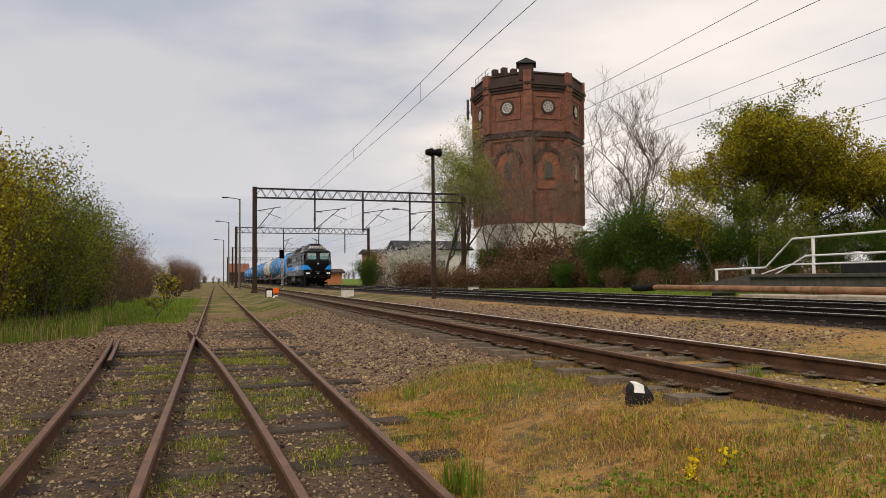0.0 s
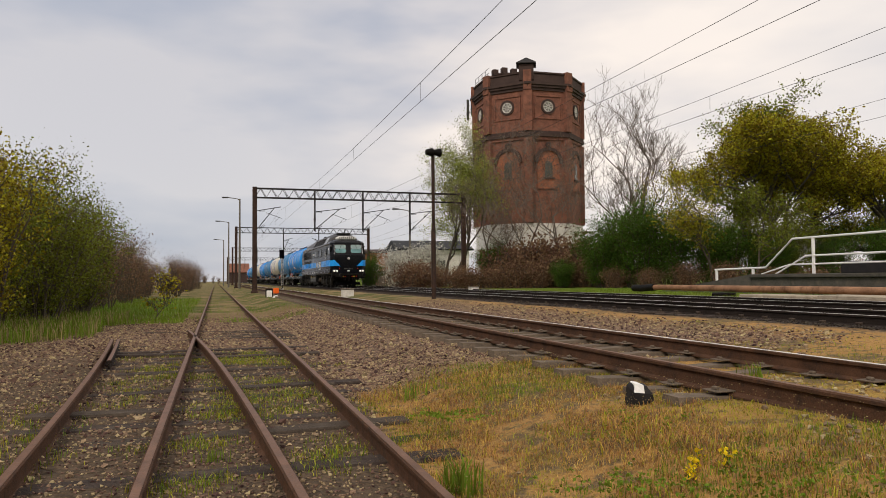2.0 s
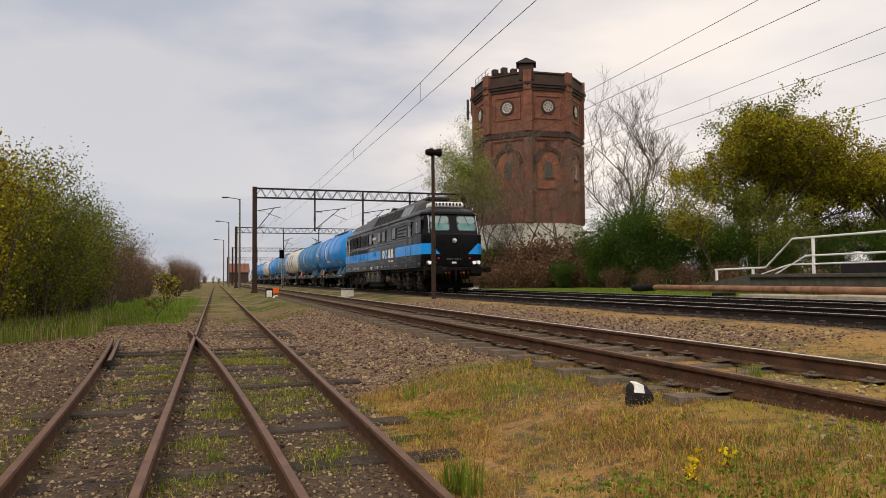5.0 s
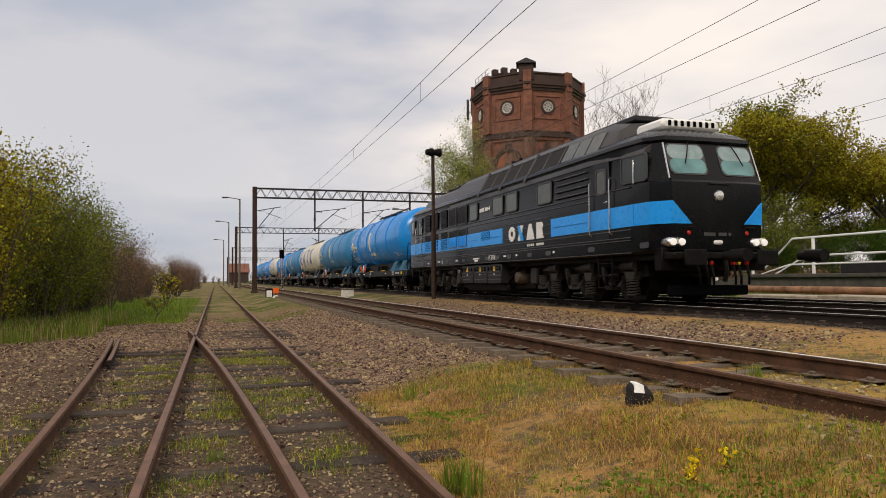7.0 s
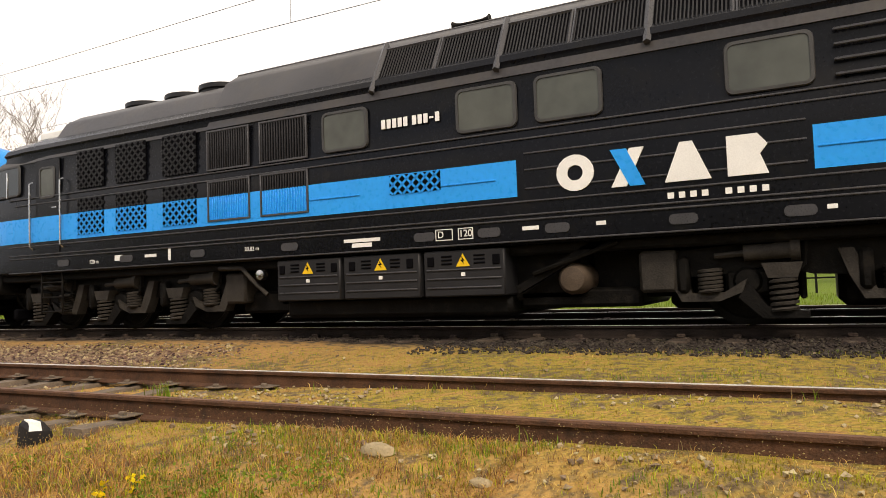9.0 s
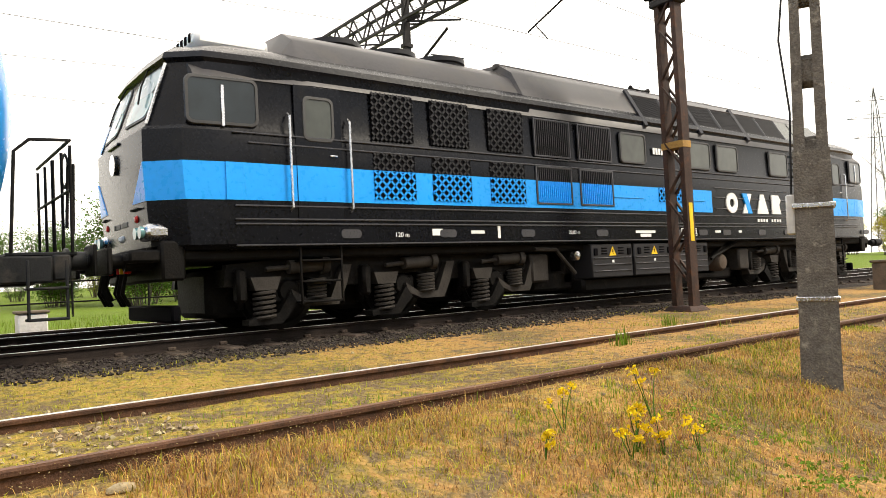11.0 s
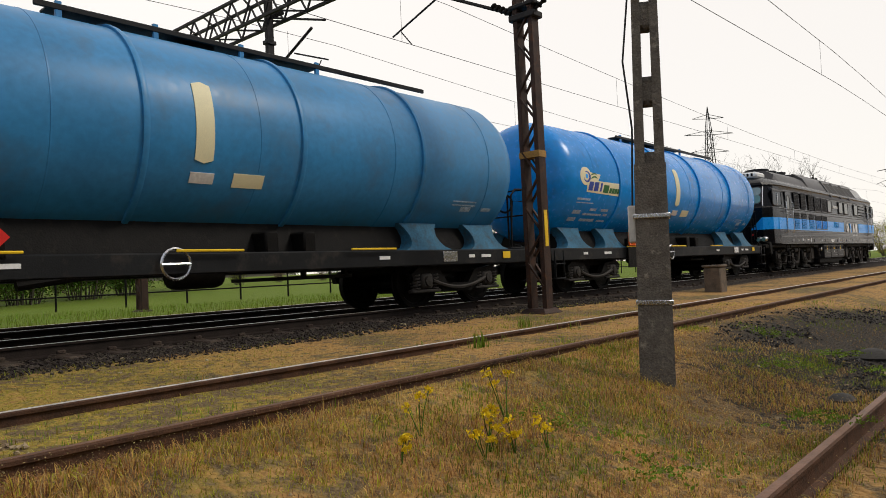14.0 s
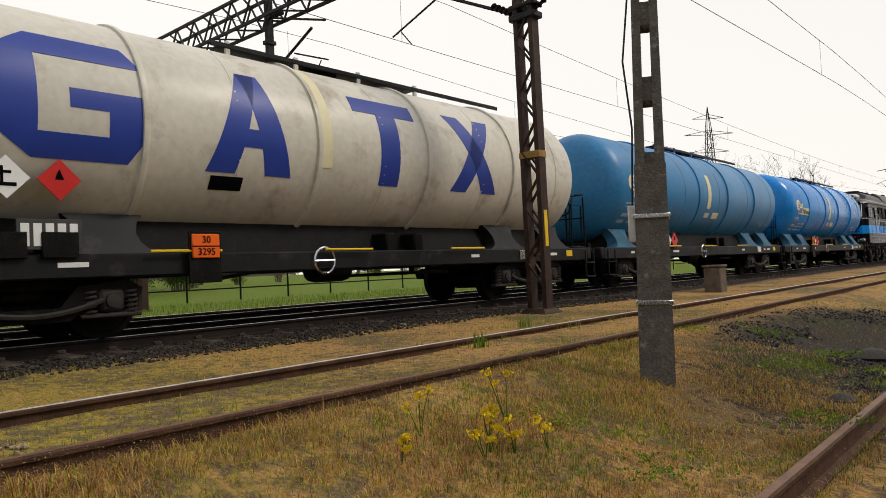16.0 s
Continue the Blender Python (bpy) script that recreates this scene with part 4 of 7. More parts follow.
    for k, u in enumerate((10.58, 10.49, 10.4, 10.31, 10.22, 10.08, 9.99, 9.9, 9.81, 9.72)):
        part("marking", Shape().box(-W - 0.006, -W + 0.004, u - 0.032, u + 0.032, 2.87 if k == 8 else 2.82, 2.9 if k == 8 else 2.95, 0.002), WHITE, lo)
    turn = Matrix(((0, 0, -1, 0), (-1, 0, 0, 0), (0, 1, 0, 0), (0, 0, 0, 1)))
    for body_, u, w in (("D", 9.68, 0.26), ("120", 9.36, 0.22)):
        fr = Shape()
        for a, b, c, d in ((u - w / 2, u + w / 2, 1.335, 1.347), (u - w / 2, u + w / 2, 1.193, 1.205), (u - w / 2, u - w / 2 + 0.012, 1.205, 1.335), (u + w / 2 - 0.012, u + w / 2, 1.205, 1.335)):
            fr.box(-W - 0.006, -W + 0.004, a, b, c, d, 0.002)
        part("marking_frame", fr, WHITE, lo)
        part("writing", text_mesh(body_, 0.13, WHITE, Matrix.Translation((-W - 0.004, u + (0.05 if body_ == "D" else 0), 1.27)) @ turn), WHITE, lo)
    part("writing", text_mesh("20,82 m", 0.09, WHITE, Matrix.Translation((-W - 0.004, 13.05, 1.27)) @ turn), WHITE, lo)
    part("writing", text_mesh("120 m", 0.1, WHITE, Matrix.Translation((-W - 0.004, 16.75, 1.24)) @ turn), WHITE, lo)
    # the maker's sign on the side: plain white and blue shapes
    zc, hh = 1.915, 0.225
    ring = []
    for rr in (1.0, 0.42):
        ring.append([(7.84 + 0.235 * rr * math.cos(a), zc + hh * rr * math.sin(a)) for a in [6.2832 * i / 20 for i in range(20)]])
    sh = Shape()
    o, i_ = ring
    sh.loft([[(-W + 0.004, u, z) for u, z in o], [(-W - 0.026, u, z) for u, z in o], [(-W - 0.026, u, z) for u, z in i_], [(-W + 0.004, u, z) for u, z in i_]], caps=False)
    part("sign_ring", sh, WHITE, lo)
    slab(lo, "sign_bar", [(7.4, zc - hh), (7.22, zc - hh), (7.0, zc + hh), (7.17, zc + hh)], WHITE, d=0.027)
    slab(lo, "sign_bar", [(7.0, zc - hh), (7.18, zc - hh), (7.4, zc + hh), (7.21, zc + hh)], BLUE, d=0.03)
    slab(lo, "sign_wedge", [(6.78, zc - hh), (6.6, zc + hh), (6.46, zc + hh), (6.27, zc - hh)], WHITE, d=0.027)
    slab(lo, "sign_block", [(6.1, zc - hh), (6.1, zc + hh), (5.78, zc + hh), (5.68, zc + 0.1), (5.76, zc), (5.68, zc - hh)], WHITE, d=0.027)
    for i in range(9):
        if i != 4:
            u = 6.76 - i * 0.125
            slab(lo, "sign_tick", [(u, 1.5), (u - 0.07, 1.5), (u - 0.07, 1.57), (u, 1.57)], WHITE, d=0.014)
    # battery boxes with warning triangles
    for a, b in ((9.25, 10.5), (10.56, 11.89), (11.95, 13.18)):
        a, b = a * S, b * S
        bx = part("battery_box", Shape().box(-W + 0.03, -0.6, a, b, 0.44, 1.06, 0.02), BLACKSLAT, lo, "dark battery box with ribbed doors")
        for z in (0.56, 0.68, 0.8):
            part("rib", Shape().box(-W + 0.012, -W + 0.04, a + 0.05, b - 0.05, z - 0.012, z + 0.012, 0.008), SEAM, bx)
        m = (a + b) / 2
        for k in (-1, 1):
            for z in (0.88, 0.93, 0.98):
                # vents are black bars coloured as shaded gaps
                part("vent", Shape().box(-W + 0.015, -W + 0.04, m + k * 0.24 - 0.08, m + k * 0.24 + 0.08, z - 0.012, z + 0.012, 0.008), SHADEPAINT, bx)
            part("latch", Shape().box(-W + 0.01, -W + 0.04, m + k * 0.48 - 0.05, m + k * 0.48 + 0.05, 0.85, 0.98, 0.02), SHADEPAINT, bx)
        t = part("warning_triangle", Shape().loft([[(x, m - 0.1, 0.84), (x, m + 0.1, 0.84), (x, m, 1.01)] for x in (-W + 0.024, -W + 0.035)]), YELLOW, bx, "yellow warning triangle", angle=0)
        part("bolt_sign", Shape().loft([[(x, m - 0.02, 0.87), (x, m + 0.035, 0.93), (x, m + 0.005, 0.93), (x, m + 0.02, 0.98), (x, m - 0.03, 0.915), (x, m, 0.915)] for x in (-W + 0.02, -W + 0.03)]), SHADEPAINT, t, angle=0)
        part("small_plate", Shape().box(-W + 0.02, -W + 0.034, m - 0.03, m + 0.03, 0.71, 0.76, 0.003), WHITE, bx)
    part("underframe", Shape().box(-1.0, 1.0, 7.9, 12.9, 0.34, 1.08, 0.05).box(-1.25, 1.25, 0.2, L - 0.2, 0.95, 1.1, 0.03), GRIME, lo)
    part("fuel_tank", Shape().box(-1.22, 1.22, 8.85, 12.6, 0.17, 0.47, 0.06), GRIME, lo, "black fuel tank")
    part("equipment_case", Shape().box(-1.0, 1.0, 12.63, 13.7, 0.25, 0.6, 0.05), GRIME, lo)
    part("equipment_case", Shape().box(-1.0, 1.0, 7.2, 8.82, 0.25, 0.5, 0.05), GRIME, lo)
    part("air_tank", Shape().spin([(0, -0.45), (0.15, -0.43), (0.2, -0.36), (0.2, 0.36), (0.15, 0.43), (0, 0.45)], "x", 18, (-0.85, 8.0, 0.62)), PIPEBROWN, lo, "dusty brown air tank")
    part("strut", Shape().bar((-1.2, 8.75, 0.5), (-1.2, 7.6, 1.1), 0.1, 0.1).tube([(-1.3, 8.5, 0.7), (-1.3, 7.4, 1.05)], 0.03, 6), GRIME, lo)
    part("hose", Shape().tube([(-1.3, 13.9, 1.0), (-1.32, 13.4, 0.98), (-1.32, 13.15, 0.75), (-1.3, 12.9, 0.55)], 0.035, 8), SPRING, lo)
    part("sanding_valve", Shape().spin([(0, -0.05), (0.08, -0.04), (0.09, 0.05), (0, 0.06)], "x", 12, (-1.38, 12.95, 0.86)), SILVER, lo)
    part("equipment_case", Shape().box(-0.75, 0.75, 6.6, 7.9, 0.36, 1.06, 0.05), GRIME, lo)
    part("equipment_case", Shape().box(-0.75, 0.75, 12.9, 14.1, 0.36, 1.06, 0.05), GRIME, lo)
    loco_bogie(lo, 4.12, -1)
    loco_bogie(lo, 16.52, 1)
    return lo


# grimy saddle blue, darkened in colour for the shade below the tank
SADDLE = mat("grimy_shaded_blue_saddle_paint", (0.03, 0.12, 0.2), 0.6, vary=0.35, scale=3, fine=25, bump=0.08, dirt=(0.045, 0.06, 0.065), dirt_amount=0.5, spec=0.15)
CABGLASS = mat("dark_cab_glass", (0.022, 0.03, 0.034), 0.08, vary=0.3, scale=1.3, fine=3, bump=0)
PIPEBROWN = mat("brown_dusted_steel", (0.07, 0.05, 0.035), 0.7, vary=0.4, bump=0.2)


# sky reflection on the upper windscreen, given as a pale colour
SKYGLASS = mat("pale_sky_reflection", (0.24, 0.33, 0.34), 0.25, vary=0.12, scale=2, fine=6, bump=0)

# ---- tank wagons ----
TANK_L, TANK_R, TANK_Z, PITCH = 14.0, 1.47, 2.74, 15.3


def tank_pt(a, u, o=0.0):
    """A point on the shell: a degrees up from the near side's middle."""
    r = TANK_R + o
    return (-r * math.cos(radians(a)), u, TANK_Z + r * math.sin(radians(a)))


def tank_patch(parent, name, u0, u1, a0, a1, material, o=0.006, label="", quad=None, nu=2, na=6):
    """A thin sheet lying on the shell; quad maps (s, t) in 0..1 to (u, angle) for slanted shapes."""
    sh = Shape()
    f = quad or (lambda s, t: (u0 + (u1 - u0) * s, a0 + (a1 - a0) * t))
    rows = []
    for i in range(nu + 1):
        rows.append([tank_pt(*reversed(f(i / nu, j / na)), o) for j in range(na + 1)])
    v = [p for r in rows for p in r]
    fc = [(i * (na + 1) + j, i * (na + 1) + j + 1, (i + 1) * (na + 1) + j + 1, (i + 1) * (na + 1) + j) for i in range(nu) for j in range(na)]
    k = len(v)
    v2 = [(x * (TANK_R - 0.004) / (TANK_R + o), u, TANK_Z + (z - TANK_Z) * (TANK_R - 0.004) / (TANK_R + o)) for x, u, z in v]
    fc += [tuple(k + q for q in reversed(g)) for g in fc]
    for i in range(nu):
        for j in (0, na):
            a, b = i * (na + 1) + j, (i + 1) * (na + 1) + j
            fc.append((a, b, k + b, k + a))
    for j in range(na):
        for i in (0, nu):
            a, b = i * (na + 1) + j, i * (na + 1) + j + 1
            fc.append((a, b, k + b, k + a))
    sh.add(v + v2, fc)
    return part(name, sh, material, parent, label)


def wagon_bogie(parent, pivot):
    bg = part("bogie", Shape().box(-0.85, 0.85, pivot - 0.25, pivot + 0.25, 0.5, 0.78, 0.04), GRIME, parent, "two-axle cast bogie")
    # added dark blocks that stand for the shade inside the bogie
    part("bogie_shade_block", Shape().box(-0.95, 0.95, pivot - 1.2, pivot + 1.2, 0.62, 0.8, 0.04).box(-0.7, 0.7, pivot - 0.5, pivot + 0.5, 0.25, 0.7, 0.05), GRIME, bg)
    for s in (-1, 1):
        part("spring_plank", Shape().tube([(s * 1.16, pivot + k * 0.13, 0.34 + 0.0042 * k * k) for k in range(-6, 7)], 0.035, 6), SPRING, bg)
    for s in (-1, 1):
        x0, x1 = (s * 0.98, s * 1.12)
        pr = [(-1.3, 0.62), (-1.1, 0.74), (-0.5, 0.66), (-0.3, 0.42), (0.3, 0.42), (0.5, 0.66), (1.1, 0.74), (1.3, 0.62), (1.25, 0.5), (0.75, 0.5), (0.4, 0.26), (-0.4, 0.26), (-0.75, 0.5), (-1.25, 0.5)]
        part("side_frame", Shape().loft([[(x, pivot + u, z) for u, z in pr] for x in (x0, x1)]), GRIME, bg)
    for k in (-0.9, 0.9):
        wheelset(bg, pivot + k, 0.46)
        for d in (-0.25, 0.25):
            sp = Shape()
            coil(sp, -1.06, pivot + k + d, 0.32, 0.62, 0.085, 5, 0.017)
            sp.tube([(-1.06, pivot + k + d, 0.32), (-1.06, pivot + k + d, 0.62)], 0.05, 8)
            part("spring", sp, SPRING, bg)
        part("axle_box", Shape().box(-1.16, -0.95, pivot + k - 0.15, pivot + k + 0.15, 0.34, 0.62, 0.04).spin([(0, -0.2), (0.09, -0.19), (0.1, -0.1), (0, -0.1)], "x", 12, (-1.0, pivot + k, 0.48)).box(-1.14, -0.98, pivot + k - 0.38, pivot + k + 0.38, 0.27, 0.33, 0.02), SPRING, bg)
    part("brake_rod", Shape().tube([(-1.0, pivot - 0.6, 0.9), (-1.1, pivot, 0.78), (-1.0, pivot + 0.6, 0.9)], 0.025, 6), GRIME, bg)


def build_wagon(paint, label, style, group):
    """A bogie tank wagon: u runs from the tank's leading end to its trailing end."""
    w = thing("tank_wagon", label, "tank wagon", group)
    prof = [(0.0, 0.0), (0.45, 0.03), (0.9, 0.13), (1.2, 0.28), (1.38, 0.46), (TANK_R, 0.72)]
    prof = prof + [(r, TANK_L - d) for r, d in prof[::-1]]
    tank = part("tank", Shape().spin([(max(r, 0.001), d) for r, d in prof], "y", 64, (0, 0, TANK_Z)), paint, w, angle=50)
    for u in (3.2, 5.85, 8.3, 11.1) if style != "white" else (2.9, 5.5, 8.0, 10.75):
        part("ring", Shape().spin([(TANK_R - 0.02, -0.045), (TANK_R + 0.035, -0.04), (TANK_R + 0.045, 0), (TANK_R + 0.035, 0.04), (TANK_R - 0.02, 0.045)], "y", 64, (0, u, TANK_Z)), paint, tank)
    for u in (1.3, 3.9, 6.6, 9.4, 12.4):
        part("weld_seam", Shape().spin([(TANK_R - 0.01, -0.012), (TANK_R + 0.005, -0.01), (TANK_R + 0.005, 0.01), (TANK_R - 0.01, 0.012)], "y", 64, (0, u, TANK_Z)), paint, tank)
    # top walkway
    wk = part("walkway", Shape().box(-0.42, -0.08, 4.6, 9.0, TANK_Z + TANK_R + 0.06, TANK_Z + TANK_R + 0.1, 0.01).box(-0.46, -0.42, 2.0, 9.2, TANK_Z + TANK_R + 0.02, TANK_Z + TANK_R + 0.1, 0.01), FRAMEGREY, w, "grey top walkway")
    for u in (4.7, 6.2, 7.6, 8.9):
        part("bracket", Shape().box(-0.45, -0.4, u - 0.04, u + 0.04, TANK_Z + 1.38, TANK_Z + TANK_R + 0.14, 0.005), paint, wk)
    part("dome", Shape().spin([(0.32, 0), (0.34, 0.02), (0.34, 0.14), (0.2, 0.18), (0, 0.19)], "z", 24, (0, 6.8, TANK_Z + TANK_R - 0.02)), FRAMEGREY, w)
    # frame, with an added dark block for the tank's shaded underside
    part("underside_shade_block", Shape().loft([[(x, u, z) for x, z in ((-0.95, 1.0), (-0.78, 1.5), (-0.4, 1.33), (0.4, 1.33), (0.78, 1.5), (0.95, 1.0))] for u in (0.75, TANK_L - 0.75)]), GRIME, w)
    part("centre_sill", Shape().box(-0.3, 0.3, -0.2, TANK_L + 0.2, 0.75, 1.1, 0.03), FRAMEGREY, w)
    for s in (-1, 1):
        part("side_beam", Shape().box(s * 1.22 - 0.06, s * 1.22 + 0.06, -0.22, TANK_L + 0.22, 0.76, 1.05, 0.02), FRAMEGREY, w, "dark grey steel side beam")
    for u in (-0.31, TANK_L + 0.31):
        part("headstock", Shape().box(-1.28, 1.28, u - 0.09, u + 0.09, 0.78, 1.06, 0.02), FRAMEGREY, w)
    for u in (1.1, 2.9, TANK_L - 2.9, TANK_L - 1.1):
        for s in (-1, 1):
            flare = ((0.85, 1.02), (0.62, 1.05), (0.46, 1.11), (0.38, 1.2), (0.35, 1.32), (0.4, 1.45), (0.5, 1.56))
            sd = Shape().loft([[(s * (1.26 - 0.32 * (z - 1.02) / 0.54 - d), u + k * hw, z) for k, side in ((-1, flare), (1, flare[::-1])) for hw, z in side] for d in (0, 0.3)])
            part("saddle", sd, SADDLE if style != "white" else FRAMEGREY, w)
    for u in (5.6, 6.3):
        part("saddle", Shape().box(-1.2, 1.2, u - 0.12, u + 0.12, 1.0, 1.36, 0.03), GRIME, w)
    for e in (-1, 1):
        for s in (-1, 1):
            y = -0.4 if e < 0 else TANK_L + 0.4
            bf = part("buffer", Shape().spin([(0.15, 0.0), (0.15, e * 0.04), (0.11, e * 0.06), (0.11, e * 0.22), (0.07, e * 0.23), (0.07, e * 0.3), (0, e * 0.3)], "y", 14, (s * 0.875, y, 1.0)), FRAMEGREY, w)
            part("buffer_head", Shape().box(s * 0.875 - 0.24, s * 0.875 + 0.24, y + e * 0.26, y + e * 0.3, 0.82, 1.18, 0.03), GRIME, bf)
    st = part("end_platform", Shape().box(-1.1, 1.1, -0.5, 0.2, 1.06, 1.1), FRAMEGREY, w)
    for x0 in (-1.1, 0.0):
        for x in (x0, x0 + 0.5, x0 + 1.05):
            part("post", Shape().tube([(x, -0.45, 1.09), (x, -0.45, 2.3)], 0.02, 6), GRIME, st)
    part("rail", Shape().tube([(-1.1, 0.15, 1.09), (-1.1, 0.1, 2.2), (-1.1, -0.05, 2.34), (-1.1, -0.45, 2.36), (1.1, -0.45, 2.36)], 0.02, 6).tube([(-1.1, -0.45, 1.8), (1.1, -0.45, 1.8)], 0.018, 6).tube([(-1.0, -0.48, 1.3), (-1.0, -0.5, 2.1), (-0.7, -0.5, 2.15), (-0.65, -0.48, 1.4)], 0.02, 6), GRIME, st)
    part("brake_wheel", Shape().spin([(0.2, -0.015), (0.22, 0), (0.2, 0.015), (0.17, 0)], "y", 16, (-0.5, -0.5, 2.1), False), GRIME, st)
    for u in (-0.15, TANK_L + 0.05):
        step = Shape().box(-1.4, -1.36, u - 0.2, u - 0.17, 0.35, 1.0).box(-1.4, -1.36, u + 0.17, u + 0.2, 0.35, 1.0)
        for z in (0.35, 0.68):
            step.box(-1.42, -1.2, u - 0.2, u + 0.2, z, z + 0.03)
        part("step", step, FRAMEGREY, w)
    wagon_bogie(w, 2.0)
    wagon_bogie(w, TANK_L - 2.0)
    bk = Shape().box(-1.0, 0.9, 4.6, 5.7, 0.62, 0.68).box(-1.0, -0.9, 4.7, 4.76, 0.62, 1.0).box(-1.0, -0.9, 5.54, 5.6, 0.62, 1.0)
    bk.spin([(0, -0.4), (0.2, -0.38), (0.22, -0.3), (0.22, 0.3), (0.2, 0.38), (0, 0.4)], "y", 14, (-0.55, 7.2, 0.78)).tube([(-1.1, 3.4, 0.8), (-1.1, 10.5, 0.8)], 0.03, 6).tube([(-0.8, 8.1, 0.9), (-0.8, 9.6, 0.7)], 0.06, 8)
    part("brake_gear", bk, GRIME, w)
    part("hand_wheel", Shape().spin([(0.2, -0.015), (0.22, 0), (0.2, 0.015), (0.18, 0)], "x", 18, (-1.34, 7.9, 0.9), False).tube([(-1.34, 7.7, 0.9), (-1.34, 8.1, 0.9)], 0.015, 5), SILVER, w)
    for u in (4.4, 7.4, 10.2):
        part("yellow_rail", Shape().tube([(-1.36, u - 0.5, 1.07), (-1.36, u + 0.5, 1.07)], 0.018, 6), YELLOW, w)
    part("anchor_sign", Shape().box(-1.3, -1.285, 0.5, 0.75, 0.86, 1.0, 0.004), YELLOW, w)
    part("white_plate", Shape().box(-1.3, -1.285, 2.2, 2.6, 0.82, 1.02, 0.004), SILVER, w)
    for u, wd in ((1.3, 0.3), (1.75, 0.18), (4.1, 0.25), (9.9, 0.4), (11.6, 0.35), (12.7, 0.2)):
        part("marking", Shape().box(-1.29, -1.275, u - wd / 2, u + wd / 2, 0.89, 0.95, 0.003), WHITE, w)
    # plates and painted signs
    glossy = paint is TANKBLUE
    hu, pz = (9.95, 0.14) if style == "white" else (10.42, 0.26) if glossy else (11.28, 0.0)
    pl = part("hazard_plate", Shape().box(-1.4, -1.36, hu - 0.2, hu + 0.2, 0.83 + pz, 1.15 + pz, 0.01), ORANGE, w, "orange plate with two rows of black figures")
    part("plate_frame", Shape().box(-1.37, -1.34, hu - 0.24, hu + 0.24, 0.78 - pz, 1.19 + pz, 0.01), GRIME, pl)
    part("plate_line", Shape().box(-1.406, -1.39, hu - 0.2, hu + 0.2, 0.98 + pz, 0.995 + pz, 0.002), SHADEPAINT, pl)
    turn = Matrix(((0, 0, -1, 0), (-1, 0, 0, 0), (0, 1, 0, 0), (0, 0, 0, 1)))
    part("figures", text_mesh("30", 0.13, SHADEPAINT, Matrix.Translation((-1.404, hu, 1.07 + pz)) @ turn), SHADEPAINT, pl)
    part("figures", text_mesh("3295", 0.13, SHADEPAINT, Matrix.Translation((-1.404, hu, 0.91 + pz)) @ turn), SHADEPAINT, pl)
    dz = 1.24 if style != "white" else 1.9
    for u, material, lab in ((12.3 if style == "white" else 9.98 if glossy else 10.5, WHITE, "white diamond sign with a dead tree"), (11.75 if style == "white" else 9.5 if glossy else 10.05, RED, "red diamond sign with a flame")):
        x = -1.32 if style != "white" else -1.36
        d = part("diamond_sign", Shape().loft([[(xx, u, dz - 0.24), (xx, u + 0.24, dz), (xx, u, dz + 0.24), (xx, u - 0.24, dz)] for xx in (x, x + 0.02)]), material, w, lab, angle=0)
        if material is WHITE:
            part("tree_mark", Shape().box(x - 0.006, x, u + 0.03, u + 0.06, dz - 0.06, dz + 0.12, 0.002).box(x - 0.006, x, u - 0.1, u + 0.12, dz - 0.1, dz - 0.06, 0.002).box(x - 0.006, x, u - 0.05, u + 0.1, dz + 0.04, dz + 0.07, 0.002), SHADEPAINT, d)
        else:
            part("flame_mark", Shape().loft([[(xx, u - 0.05, dz), (xx, u + 0.05, dz), (xx, u + 0.03, dz + 0.07), (xx, u, dz + 0.12), (xx, u - 0.02, dz + 0.06)] for xx in (x - 0.006, x)]), SHADEPAINT, d, angle=0)
        part("sign_bracket", Shape().box(x + 0.02, x + 0.3, u - 0.2, u + 0.2, 1.0, 1.3, 0.01), GRIME, w)
    if style != "white":
        # cream emblem with plain coloured bars, white panels of small markings
        em = tank_patch(w, "emblem_panel", 0, 1, 0, 1, CREAM, 0.004, "cream emblem panel with blue and green shapes", quad=lambda s, t: (11.15 + 1.6 * s, -15.5 + 1.5 * s + t * (12.5 - 1.2 * s)), nu=10)
        tank_patch(em, "pennant", 0, 1, 0, 1, CREAM, 0.005, quad=lambda s, t: (12.1 + 0.8 * s + 0.18 * (1 - t) * (1 - s), -5 + 1.0 * s + t * (8.6 + 0.6 * s)), nu=8)
        tank_patch(em, "emblem_disc", 0, 1, 0, 1, CREAM, 0.006, quad=lambda s, t: (12.82 + 0.26 * t * math.cos(6.2832 * s), 0.6 + 8.6 * t * math.sin(6.2832 * s)), nu=20, na=3)
        tank_patch(em, "swirl", 0, 1, 0, 1, LOGOBLUE, 0.009, quad=lambda s, t: (12.8 + (0.1 + 0.08 * t * math.sin(3.1416 * s) + 0.02) * math.cos(1.0 + 5.0 * s), 0.4 + 34 * (0.1 + 0.06 * t * math.sin(3.1416 * s) + 0.02) * math.sin(1.0 + 5.0 * s)), nu=20, na=2)
        tank_patch(em, "swirl_dot", 0, 1, 0, 1, BLUE, 0.009, quad=lambda s, t: (12.78 + 0.06 * t * math.cos(6.2832 * s), 0.6 + 2.1 * t * math.sin(6.2832 * s)), nu=14, na=2)
        for k in (0, 3.0):
            tank_patch(em, "green_ribbon", 0, 1, 0, 1, GREEN, 0.009, quad=lambda s, t: (12.28 + 0.32 * s, -0.6 + k + 0.8 * math.sin(4.5 * s) + 1.5 * t * (0.3 + 0.7 * math.sin(3.1416 * s))), nu=8, na=2)
